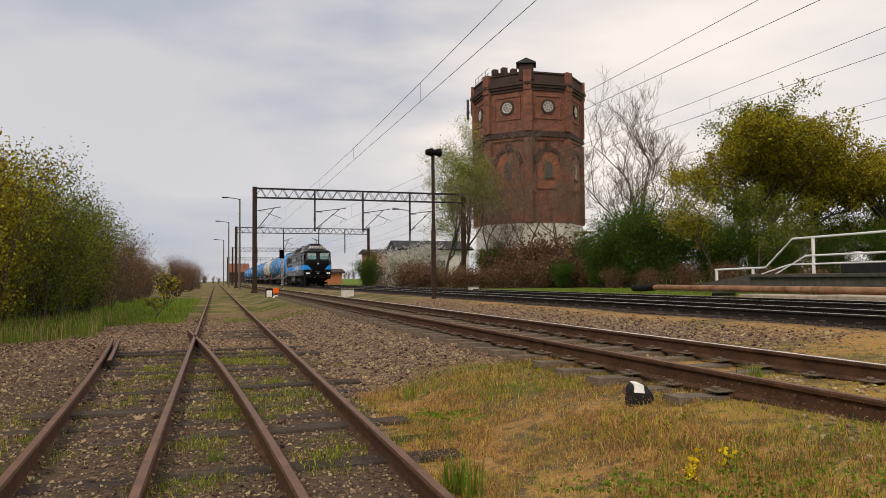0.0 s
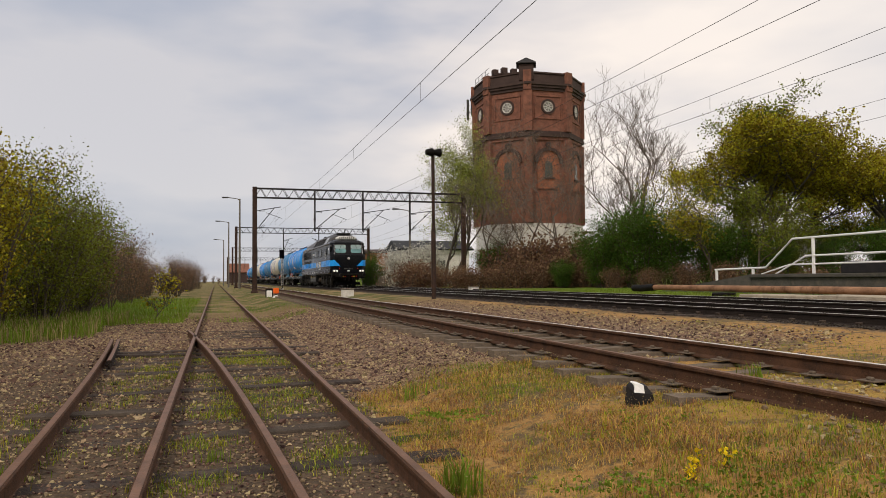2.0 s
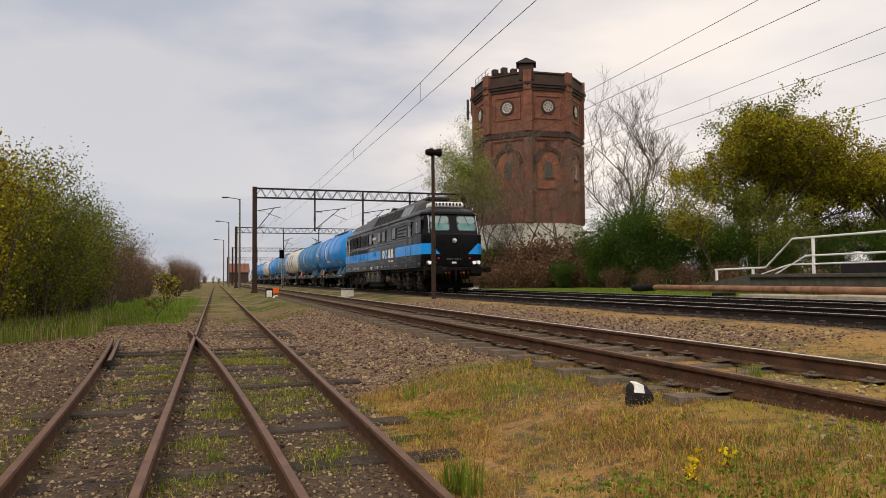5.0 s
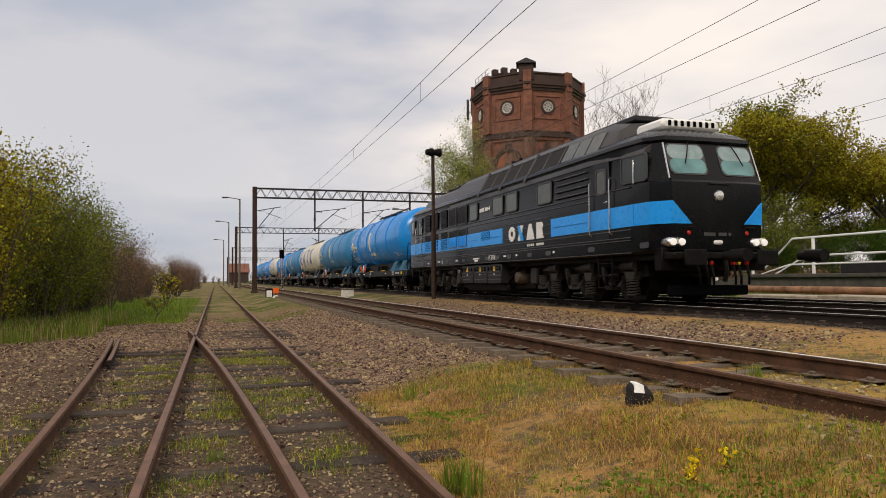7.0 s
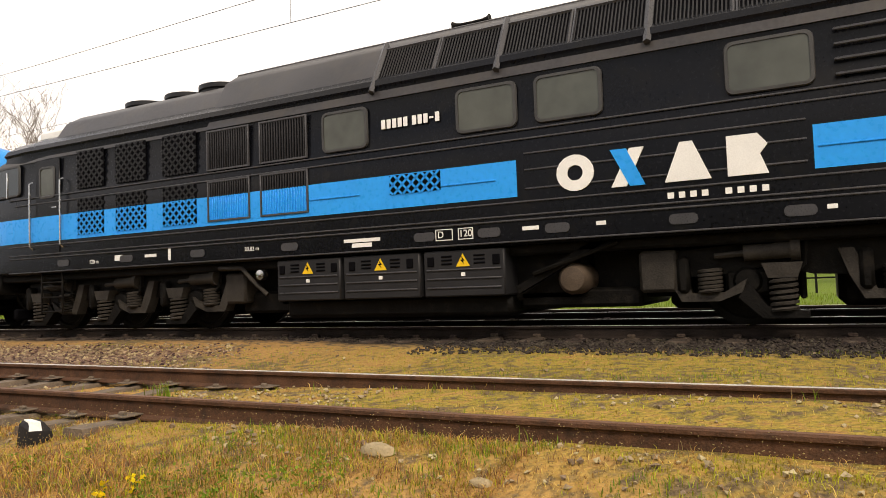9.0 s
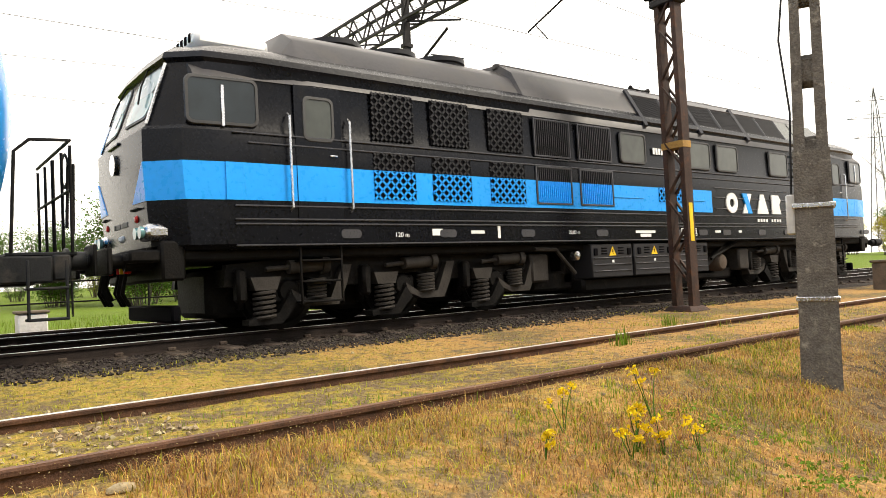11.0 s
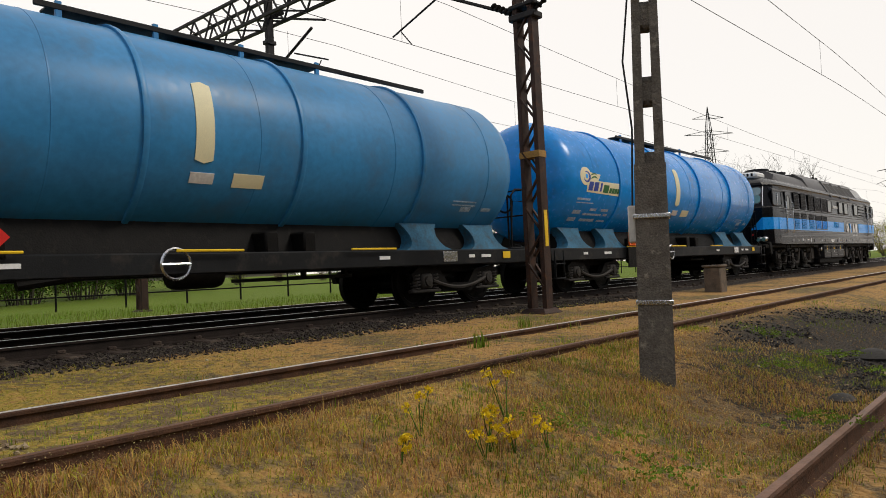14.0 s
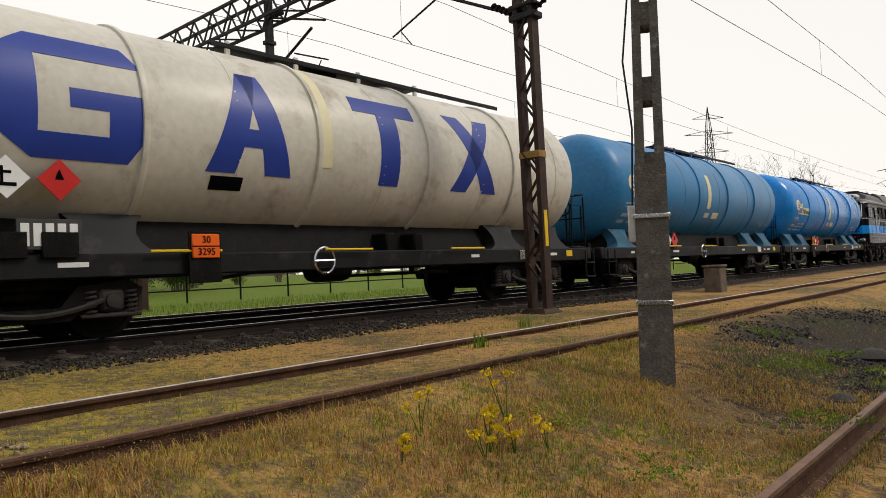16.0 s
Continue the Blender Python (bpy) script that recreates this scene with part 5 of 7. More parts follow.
        for p, wd in ((12.5, 0.2), (12.24, 0.2), (12.06, 0.08)):
            tank_patch(em, "blue_bar", 0, 1, 0, 1, LOGOBLUE, 0.008, quad=lambda s, t: (p + wd * s - 0.06 * t, -12.5 + 8.5 * t), nu=2)
        for p, wd, top in ((11.72, 0.26, 7.5), (11.56, 0.12, 5.0), (11.42, 0.12, 5.0), (11.29, 0.11, 5.0), (11.17, 0.1, 5.0)):
            tank_patch(em, "green_bar", 0, 1, 0, 1, GREEN, 0.008, quad=lambda s, t: (p + wd * s - 0.05 * t, -13.2 + top * t), nu=2)
        for a, b, c, d in ((12.1, 12.7, 2, 4), (11.9, 12.7, -1, 0), (12.35, 12.7, -12, -8), (11.65, 11.95, -8, -5.5), (11.05, 11.4, -8, -5.5), (11.3, 12.2, -13, -11), (11.0, 11.2, -13, -10.5), (12.4, 12.75, -20, -16), (11.5, 12.2, -20, -17), (10.95, 11.35, -20, -18), (1.5, 2.2, -8, -7), (1.5, 2.2, -11, -10), (0.95, 1.25, -15, -12), (1.6, 1.9, -16, -12)):
            tank_patch(w, "marking", a + (0.4 if a > 5 else 0), b + (0.4 if a > 5 else 0), c - 24, d - 24, PALEPRINT, 0.004)
        ga = tank_patch(w, "level_gauge", 7.35, 7.62, -20, 24, CREAM, 0.012, "pale level arrow", quad=lambda s, t: (7.35 + 0.27 * s, -20 + 44 * t + (3.5 * abs(s - 0.5) * (1 if t < 0.5 else -1))), nu=2, na=10)
        tank_patch(w, "small_plate", 7.3, 7.65, -31, -25, PLASTER, 0.012)
        tank_patch(w, "small_plate", 6.5, 7.0, -32, -24, CREAM, 0.012)
    else:
        # four large blue shapes
        def shape(uq, a):
            """A sheet between two edges, each given by its u at the top and at the foot of the sign."""
            (p0, p1), (q0, q1), (a0, a1) = uq[0], uq[1], a
            tank_patch(w, "blue_shape", 0, 1, 0, 1, LOGOBLUE, quad=lambda s, t: ((p1 + (p0 - p1) * t) * (1 - s) + (q1 + (q0 - q1) * t) * s, a0 + (a1 - a0) * t), na=10)
        lo_a, hi_a = -24, 36
        shape(((12.0, 12.0), (12.45, 12.45)), (lo_a + 12, hi_a - 12))
        shape(((10.95, 10.75), (12.05, 12.45)), (hi_a - 12, hi_a))
        shape(((12.45, 12.05), (10.75, 10.95)), (lo_a, lo_a + 12))
        shape(((10.75, 10.75), (11.2, 11.2)), (lo_a + 12, 5))
        shape(((10.75, 10.75), (11.65, 11.65)), (0, 9))
        shape(((9.3, 9.9), (9.0, 9.45)), (lo_a, hi_a))
        shape(((9.3, 8.95), (8.95, 8.5)), (lo_a, hi_a))
        shape(((9.5, 9.6), (8.8, 8.75)), (lo_a + 15, lo_a + 25))
        shape(((6.7, 6.7), (6.25, 6.25)), (lo_a, hi_a - 11))
        shape(((7.2, 7.2), (5.75, 5.75)), (hi_a - 12, hi_a))
        shape(((4.85, 3.9), (4.4, 3.45)), (lo_a, hi_a))
        shape(((3.9, 4.85), (3.45, 4.4)), (lo_a, hi_a))
        tank_patch(w, "level_gauge", 7.75, 8.05, -16, 60, CREAM, 0.01, "pale level strip", na=12)
        tank_patch(w, "dark_plate", 9.3, 9.8, -34, -26, SHADEPAINT, 0.012)
        for a, b, c in ((12.2, 13.0, 1.5), (12.6, 13.1, 1.3)):
            part("marking", Shape().box(-1.29, -1.275, a, b, c - 0.44, c - 0.36, 0.003), WHITE, w)
        part("load_table", Shape().box(-1.31, -1.29, 11.5, 12.2, 1.1, 1.45, 0.004), FRAMESEAL, w)
        for i in range(5):
            part("marking", Shape().box(-1.316, -1.3, 11.55 + i * 0.13, 11.64 + i * 0.13, 1.14, 1.4, 0.003), WHITE, w)
    return w


PALEPRINT = mat("pale_stencil_print", (0.3, 0.4, 0.5), 0.6, vary=0.5, scale=20, fine=60, bump=0)


def build_train():
    loco = build_loco()
    first = 21.45
    specs = [("blue", TANKBLUE), ("blue", TANKPALE), ("white", TANKWHITE), ("blue", TANKPALE), ("blue", TANKBLUE), ("white", TANKWHITE), ("blue", TANKBLUE), ("blue", TANKPALE), ("blue", TANKBLUE)]
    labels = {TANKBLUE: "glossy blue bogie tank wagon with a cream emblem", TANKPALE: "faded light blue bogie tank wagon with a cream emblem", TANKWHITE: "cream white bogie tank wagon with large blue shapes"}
    made, cars = {}, []
    for i, (style, paint) in enumerate(specs):
        key = paint.name
        if key in made:
            w = copy_thing(made[key], pose(0, 0, 0))
        else:
            w = made[key] = build_wagon(paint, labels[paint], style, "tank wagons of the train")
        cars.append((w, first + i * PITCH))
    return [(loco, 0.0)] + cars


TRAIN = build_train()


def motions():
    for ob, behind in TRAIN:
        gone = ((0, -61.0), (4, -26.0), (7, 0.0), (8.5, 12.95), (9, 17.29), (10.2, 27.6), (12.5, 48.2), (14.5, 65.75), (16, 79.12))
        rows = [(t, pose(X_D, FRONT_AT_7 + behind - d, Z_D)) for t, d in gone]
        walk(ob, rows)

# ---- water tower ----
def octagon(cx, cy, r, z, turn):
    return [(cx + r * math.cos(turn + math.pi / 4 * i), cy + r * math.sin(turn + math.pi / 4 * i), z) for i in range(8)]


def build_tower():
    cx, cy = 32.4, 71.0
    turn = math.atan2(-cy, -cx)
    t = thing("water_tower", "octagonal red brick water tower with round windows and a whitewashed base", "water tower")
    R = 5.75
    part("base", Shape().loft([octagon(cx, cy, R, z, turn) for z in (0, 6.7)]), PLASTER, t, "whitewashed base storey", angle=20)
    part("shaft", Shape().loft([octagon(cx, cy, r, z, turn) for r, z in ((R - 0.05, 6.68), (R - 0.1, 15.6))]), BRICK, t, angle=20)
    part("tank_storey", Shape().loft([octagon(cx, cy, r, z, turn) for r, z in ((R + 0.1, 16.0), (R + 0.1, 20.3))]), BRICK, t, angle=20)
    for r, z0, z1 in ((R + 0.3, 15.5, 15.85), (R + 0.18, 15.85, 16.1), (R + 0.1, 15.2, 15.5), (R + 0.25, 20.2, 20.5), (R + 0.42, 20.5, 20.75), (R + 0.55, 20.75, 21.0), (R + 0.12, 17.0, 17.12)):
        part("cornice", Shape().loft([octagon(cx, cy, r, z, turn) for z in (z0, z1)]), BRICKDARK if r > R + 0.13 else BRICK, t, angle=20)
    part("parapet", Shape().loft([octagon(cx, cy, r, z, turn) for r, z in ((R + 0.25, 21.0), (R + 0.2, 21.9), (R + 0.32, 21.95), (R + 0.32, 22.1), (R - 0.2, 22.1), (R - 0.2, 21.7))]), BRICKDARK, t, angle=20)
    part("roof", Shape().loft([octagon(cx, cy, r, z, turn) for r, z in ((R - 0.2, 21.75), (1.6, 22.6), (0.05, 22.8))]), BRICKDARK, t, angle=20)
    lx, ly = cx - 2.6, cy + 0.2
    part("lantern", Shape().loft([octagon(lx, ly, r, z, turn) for r, z in ((1.35, 21.8), (1.35, 22.9), (1.5, 22.95), (1.5, 23.1))]), BRICKDARK, t, angle=20)
    for i in range(8):
        a = turn + math.pi / 4 * i
        x, y = cx + (R + 0.1) * math.cos(a), cy + (R + 0.1) * math.sin(a)
        rot = Matrix.Translation((x, y, 0)) @ pose(0, 0, 0, 0, 0, math.degrees(a))
        part("corner_pier", Shape().box(-0.5, 0.12, -0.42, 0.42, 6.75, 15.2, 0.03, rot).box(-0.5, 0.2, -0.45, 0.45, 16.05, 20.25, 0.03, rot).box(-0.5, 0.3, -0.42, 0.42, 20.2, 22.2, 0.03, rot), BRICK, t)
        # one bay of windows
        b = a + math.pi / 8
        ap = (R + 0.1) * math.cos(math.pi / 8)
        bay = Matrix.Translation((cx + ap * math.cos(b), cy + ap * math.sin(b), 0)) @ pose(0, 0, 0, 0, 0, math.degrees(b) - 90)
        # bay space: x along the wall, y outwards
        def ring(r0, r1, zc, y0, y1, n=20, a0=0.0, a1=6.2832):
            sh, rows = Shape(), []
            for k in range(n + 1):
                c, s = math.cos(a0 + (a1 - a0) * k / n), math.sin(a0 + (a1 - a0) * k / n)
                rows.append([bay @ Vector((r * c, y, zc + r * s)) for r, y in ((r0, y0), (r0, y1), (r1, y1), (r1, y0))])
            return sh.loft(rows)
        w = part("round_window", ring(0.55, 0.78, 18.6, -0.05, 0.1), BRICKDARK, t, "round window with white tracery")
        part("pane", Shape().loft([[bay @ Vector((0.58 * math.cos(q), y, 18.6 + 0.58 * math.sin(q))) for q in [6.2832 * k / 20 for k in range(20)]] for y in (-0.05, 0.02)]), GLASSDARK, w)
        tr = ring(0.46, 0.56, 18.6, 0.0, 0.06)
        for k in range(8):
            q = 6.2832 * k / 8
            for r0, r1 in ((0.1, 0.5),):
                tr.bar(bay @ Vector((r0 * math.cos(q), 0.04, 18.6 + r0 * math.sin(q))), bay @ Vector((r1 * math.cos(q), 0.04, 18.6 + r1 * math.sin(q))), 0.07, 0.07)
        part("tracery", tr, PLASTER, w)
        part("recess_frame", Shape().box(-1.5, 1.5, -0.05, 0.09, 19.6, 19.75, 0.02, bay).box(-1.5, 1.5, -0.05, 0.09, 17.3, 17.45, 0.02, bay).box(-1.5, -1.35, -0.05, 0.09, 17.45, 19.6, 0.02, bay).box(1.35, 1.5, -0.05, 0.09, 17.45, 19.6, 0.02, bay), BRICK, t)
        ar = part("arch_window", ring(1.2, 1.55, 12.9, -0.2, 0.12, 14, 0, math.pi), BRICKDARK, t, "blind arch with lighter brick infill")
        infill = [(1.2 * math.cos(math.pi * k / 12), 12.9 + 1.2 * math.sin(math.pi * k / 12)) for k in range(13)] + [(-1.2, 10.2), (1.2, 10.2)]
        part("infill", Shape().loft([[bay @ Vector((x, y, z)) for x, z in infill] for y in (-0.3, -0.04)]), BRICKWARM, ar)
        win = [(0.42 * math.cos(math.pi * k / 10), 12.6 + 0.42 * math.sin(math.pi * k / 10)) for k in range(11)] + [(-0.42, 11.4), (0.42, 11.4)]
        part("pane", Shape().loft([[bay @ Vector((x, y, z)) for x, z in win] for y in (-0.3, -0.02)]), GLASSDARK, ar)
        part("sill", Shape().box(-0.6, 0.6, -0.1, 0.1, 11.2, 11.38, 0.02, bay), BRICKDARK, ar)
        if i in (0, 7):
            part("small_disc", ring(0.08, 0.3, 14.7, -0.1, 0.04, 14), BRICKDARK, t)
        part("blocked_window", Shape().box(-0.8, 0.8, -0.1, 0.05, 2.2, 4.2, 0.03, bay), BRICK, t)
    # roof turrets, rail and aerials
    for k, (px, py, w, h0, h1) in enumerate(((-0.3, -5.2, 0.75, 22.0, 22.9),)):
        q = Matrix.Translation((cx - 2.2, cy - 4.6, 0)) @ pose(0, 0, 0, 0, 0, math.degrees(turn))
        part("turret", Shape().box(-w, w, -w, w, 21.2, h1, 0.04, q), BRICKDARK, t)
        part("turret_roof", Shape().loft([[q @ Vector((sx * (w + 0.25) * f, sy * (w + 0.25) * f, z)) for sx, sy in ((-1, -1), (1, -1), (1, 1), (-1, 1))] for f, z in ((1, h1), (1, h1 + 0.08), (0.02, h1 + 0.85))]), MASTDARK, t, angle=20)
    for k in range(6):
        a = turn + k * math.pi / 3
        part("battlement", Shape().box(-0.3, 0.3, -0.3, 0.3, 23.05, 23.65, 0.03, Matrix.Translation((lx + 1.15 * math.cos(a), ly + 1.15 * math.sin(a), 0))), BRICKDARK, t)
    rl = Shape()
    pts = [Vector(p) for p in octagon(cx, cy, R - 0.1, 22.1, turn)]
    for i in (6,):
        p, q = pts[i], pts[(i + 1) % 8]
        for k in range(4):
            r = p.lerp(q, k / 4)
            rl.tube([r, r + Vector((0, 0, 1.0))], 0.03, 5)
        for h in (0.5, 1.0):
            rl.tube([p + Vector((0, 0, h)), q + Vector((0, 0, h))], 0.025, 5)
    part("roof_rail", rl, MASTDARK, t)
    an = octagon(cx, cy, R + 0.8, 20.2, turn)[6]
    for d in (0, 0.5):
        part("aerial", Shape().box(an[0] - 0.12 + d, an[0] + 0.12 + d, an[1] - 0.1, an[1] + 0.1, 18.6 + d, 20.9 + d, 0.04).tube([(an[0] + d, an[1], 19.5), (cx, cy, 19.5)], 0.05, 5), FRAMESEAL, t, "grey aerial panel")


build_tower()


# ---- catenary ----
def lattice_beam(sh, p, q, h, w, bay=0.9, r=0.035):
    """A square truss from p to q: four chords and zigzag lacing."""
    p, q = Vector(p), Vector(q)
    d = q - p
    n = max(2, int(d.length / bay))
    side = d.cross(Vector((0, 0, 1)))
    side = (side.normalized() if side.length > 1e-3 else Vector((0, 1, 0))) * w / 2
    up = side.cross(d).normalized() * h / 2
    for a in (-1, 1):
        for b in (-1, 1):
            sh.bar(p + side * a + up * b, q + side * a + up * b, r * 2, r * 2)
    for k in range(n):
        c, e = p + d * (k / n), p + d * ((k + 0.5) / n)
        g = p + d * ((k + 1) / n)
        for a in (-1, 1):
            sh.bar(c + side * a - up, e + side * a + up, r * 1.1, r * 1.1)
            sh.bar(e + side * a + up, g + side * a - up, r * 1.1, r * 1.1)
            sh.bar(c + side * -a + up * a, e + side * a + up * a, r * 1.1, r * 1.1)


def insulator(sh, p, q, r=0.07, n=5):
    p, q = Vector(p), Vector(q)
    for k in range(n):
        c = p.lerp(q, (k + 0.3) / n)
        sh.tube([c, p.lerp(q, (k + 0.6) / n)], r, 8)


def portal(y, x0, x1, z, drops, near=False, z0=0.2, label="rusty steel lattice catenary portal over the tracks"):
    t = thing("catenary_portal", label, "catenary portal", "catenary portals")
    for x in (x0, x1):
        m = Shape()
        if near:
            for sx in (-0.16, 0.16):
                m.box(x + sx - 0.045, x + sx + 0.045, y - 0.11, y + 0.11, z0, z + 0.5, 0.008)
            k = z0 + 0.5
            sgn = 1
            while k < z:
                m.bar((x - 0.15 * sgn, y - 0.1, k), (x + 0.15 * sgn, y - 0.1, k + 0.42), 0.05, 0.03)
                m.bar((x - 0.15 * sgn, y + 0.1, k), (x + 0.15 * sgn, y + 0.1, k + 0.42), 0.05, 0.03)
                k += 0.5
                sgn = -sgn
        else:
            m.box(x - 0.18, x + 0.18, y - 0.18, y + 0.18, z0, z + 0.5, 0.03)
        mast = part("mast", m, MASTRUST, t, "brown rusted lattice mast")
        part("footing", Shape().loft([[(x - w, y - w, zz), (x + w, y - w, zz), (x + w, y + w, zz), (x - w, y + w, zz)] for w, zz in ((0.3, z0 - 0.4), (0.28, z0 + 0.02), (0.2, z0 + 0.1))]), MASTRUST, mast)
        if near and x == x0:
            part("yellow_band", Shape().box(x - 0.215, x + 0.215, y - 0.12, y + 0.12, 3.1, 3.22, 0.005), RUSTYELLOW, mast)
            for sx in (-0.215, 0.205):
                part("yellow_strip", Shape().box(x + sx, x + sx + 0.012, y - 0.05, y + 0.05, 1.5, 2.15, 0.003), YELLOW, mast)
    b = Shape()
    lattice_beam(b, (x0, y, z), (x1, y, z), 0.75, 0.6)
    part("beam", b, MASTDARK, t, angle=0)
    for x, foot in drops:
        part("drop_post", Shape().box(x - 0.06, x + 0.06, y - 0.1, y + 0.1, foot, z + 0.3, 0.01).box(x - 0.1, x + 0.1, y - 0.14, y + 0.14, foot + 0.9, foot + 1.0, 0.01), MASTDARK, t)
    return t


RUSTYELLOW = mat("faded_yellow_band", (0.35, 0.2, 0.05), 0.7, vary=0.4, bump=0.1)


def bracket(parent, x, y, zb, xt, zt):
    """A swinging arm that holds the wires at (xt, zt) from a post at (x, zb)."""
    s = 1 if xt > x else -1
    br = part("bracket_arm", Shape().tube([(x, y, zb), (xt, y, zt + 1.2)], 0.035, 6).tube([(x, y, zb + 1.5), (xt + 0.5 * s, y, zt + 1.25)], 0.03, 6).tube([(xt - 0.7 * s, y, zt + 0.75), (xt + 0.55 * s, y, zt + 0.3)], 0.02, 6).tube([(xt + 0.3 * s, y, zt + 0.35), (xt, y, zt)], 0.014, 5), MASTDARK, parent, "catenary bracket arm")
    ins = Shape()
    insulator(ins, (x + 0.12 * s, y, zb + 0.06), (x + 0.6 * s, y, zb + 0.35))
    insulator(ins, (x + 0.12 * s, y, zb + 1.5), (x + 0.6 * s, y, zb + 1.48))
    part("insulator", ins, GRIME, br)


def z_messenger(y, z):
    k = (y - 24.6) / 35.4
    k = (k + 1) % 2 - 1
    return z + 0.45 + 0.75 * k * k


def wires(x, z, y0=-150, y1=330, bend=False):
    t = thing("overhead_wire", "thin dark contact wire hung below a sagging messenger wire", "overhead wire", "overhead wires")
    def at(y):
        """The wire's x: the loop's wire swings inwards past the near portal."""
        return x - (0.65 * min(1, max(0, -y - 2) / 20) + 0.1 * min(1, max(0, -y - 22) / 40) if bend else 0)
    ys = [y0 + (y1 - y0) * i / 160 for i in range(161)]
    part("contact_wire", Shape().tube([(at(y), y, z) for y in ys], 0.0065, 5), WIRE, t)
    part("messenger_wire", Shape().tube([(at(y), y, z_messenger(y, z)) for y in ys], 0.0065, 5), WIRE, t)
    y = y0
    while y < y1:
        part("dropper", Shape().tube([(at(y), y, z), (at(y), y, z_messenger(y, z))], 0.004, 4), WIRE, t)
        y += 9.3


def build_catenary():
    p = portal(60.0, 3.0, 21.0, 8.25, ((7.86, 5.2), (11.93, 5.2), (16.07, 5.0)))
    for x, xt in ((3.2, 4.6), (7.86, 9.97), (11.93, 13.75), (16.07, 18.0)):
        bracket(p, x, 60.0, 5.3, xt, 5.9)
    p = portal(104.0, 2.7, 21.5, 8.2, ((9.2, 5.0), (14.2, 5.0), (18, 5.0)))
    for x, xt in ((9.2, 10.0), (14.2, 13.75)):
        bracket(p, x, 104.0, 5.3, xt, 5.9)
    portal(168.0, 3.6, 22, 8.2, ((9, 5), (14, 5)))
    portal(240.0, 3.6, 22, 8.2, ((9, 5), (14, 5)))
    p = portal(-10.8, 7.14, 22.2, 8.1, ((14.9, 6.2),), near=True, z0=0.3)
    bracket(p, 7.0, -10.8, 5.75, 4.68, 5.62)
    bracket(p, 7.28, -10.8, 5.75, 9.97, 5.88)
    part("clamp", Shape().box(6.86, 7.42, -10.95, -10.65, 5.62, 5.74, 0.02).box(6.86, 7.42, -10.95, -10.65, 5.84, 5.92, 0.02), MASTDARK, p)
    bracket(p, 14.9, -10.8, 6.3, 13.2, 5.9)
    for x, z in ((4.95, 5.62), (9.97, 5.88), (13.75, 5.9), (18.2, 5.65)):
        wires(x, z, bend=x < 5)
    for i, (x, y) in enumerate(((7.3, -62.0), (7.3, -84.0), (7.3, -112.0))):
        t = thing("catenary_mast", "slim rusty catenary mast with a bracket arm", "catenary mast", "catenary masts")
        part("mast", Shape().box(x - 0.14, x + 0.14, y - 0.14, y + 0.14, 0.1, 7.6, 0.02), MASTRUST, t)
        bracket(t, x, y, 6.0, 4.95, 5.65)
        bracket(t, x, y, 6.0, 9.97, 5.9)


build_catenary()


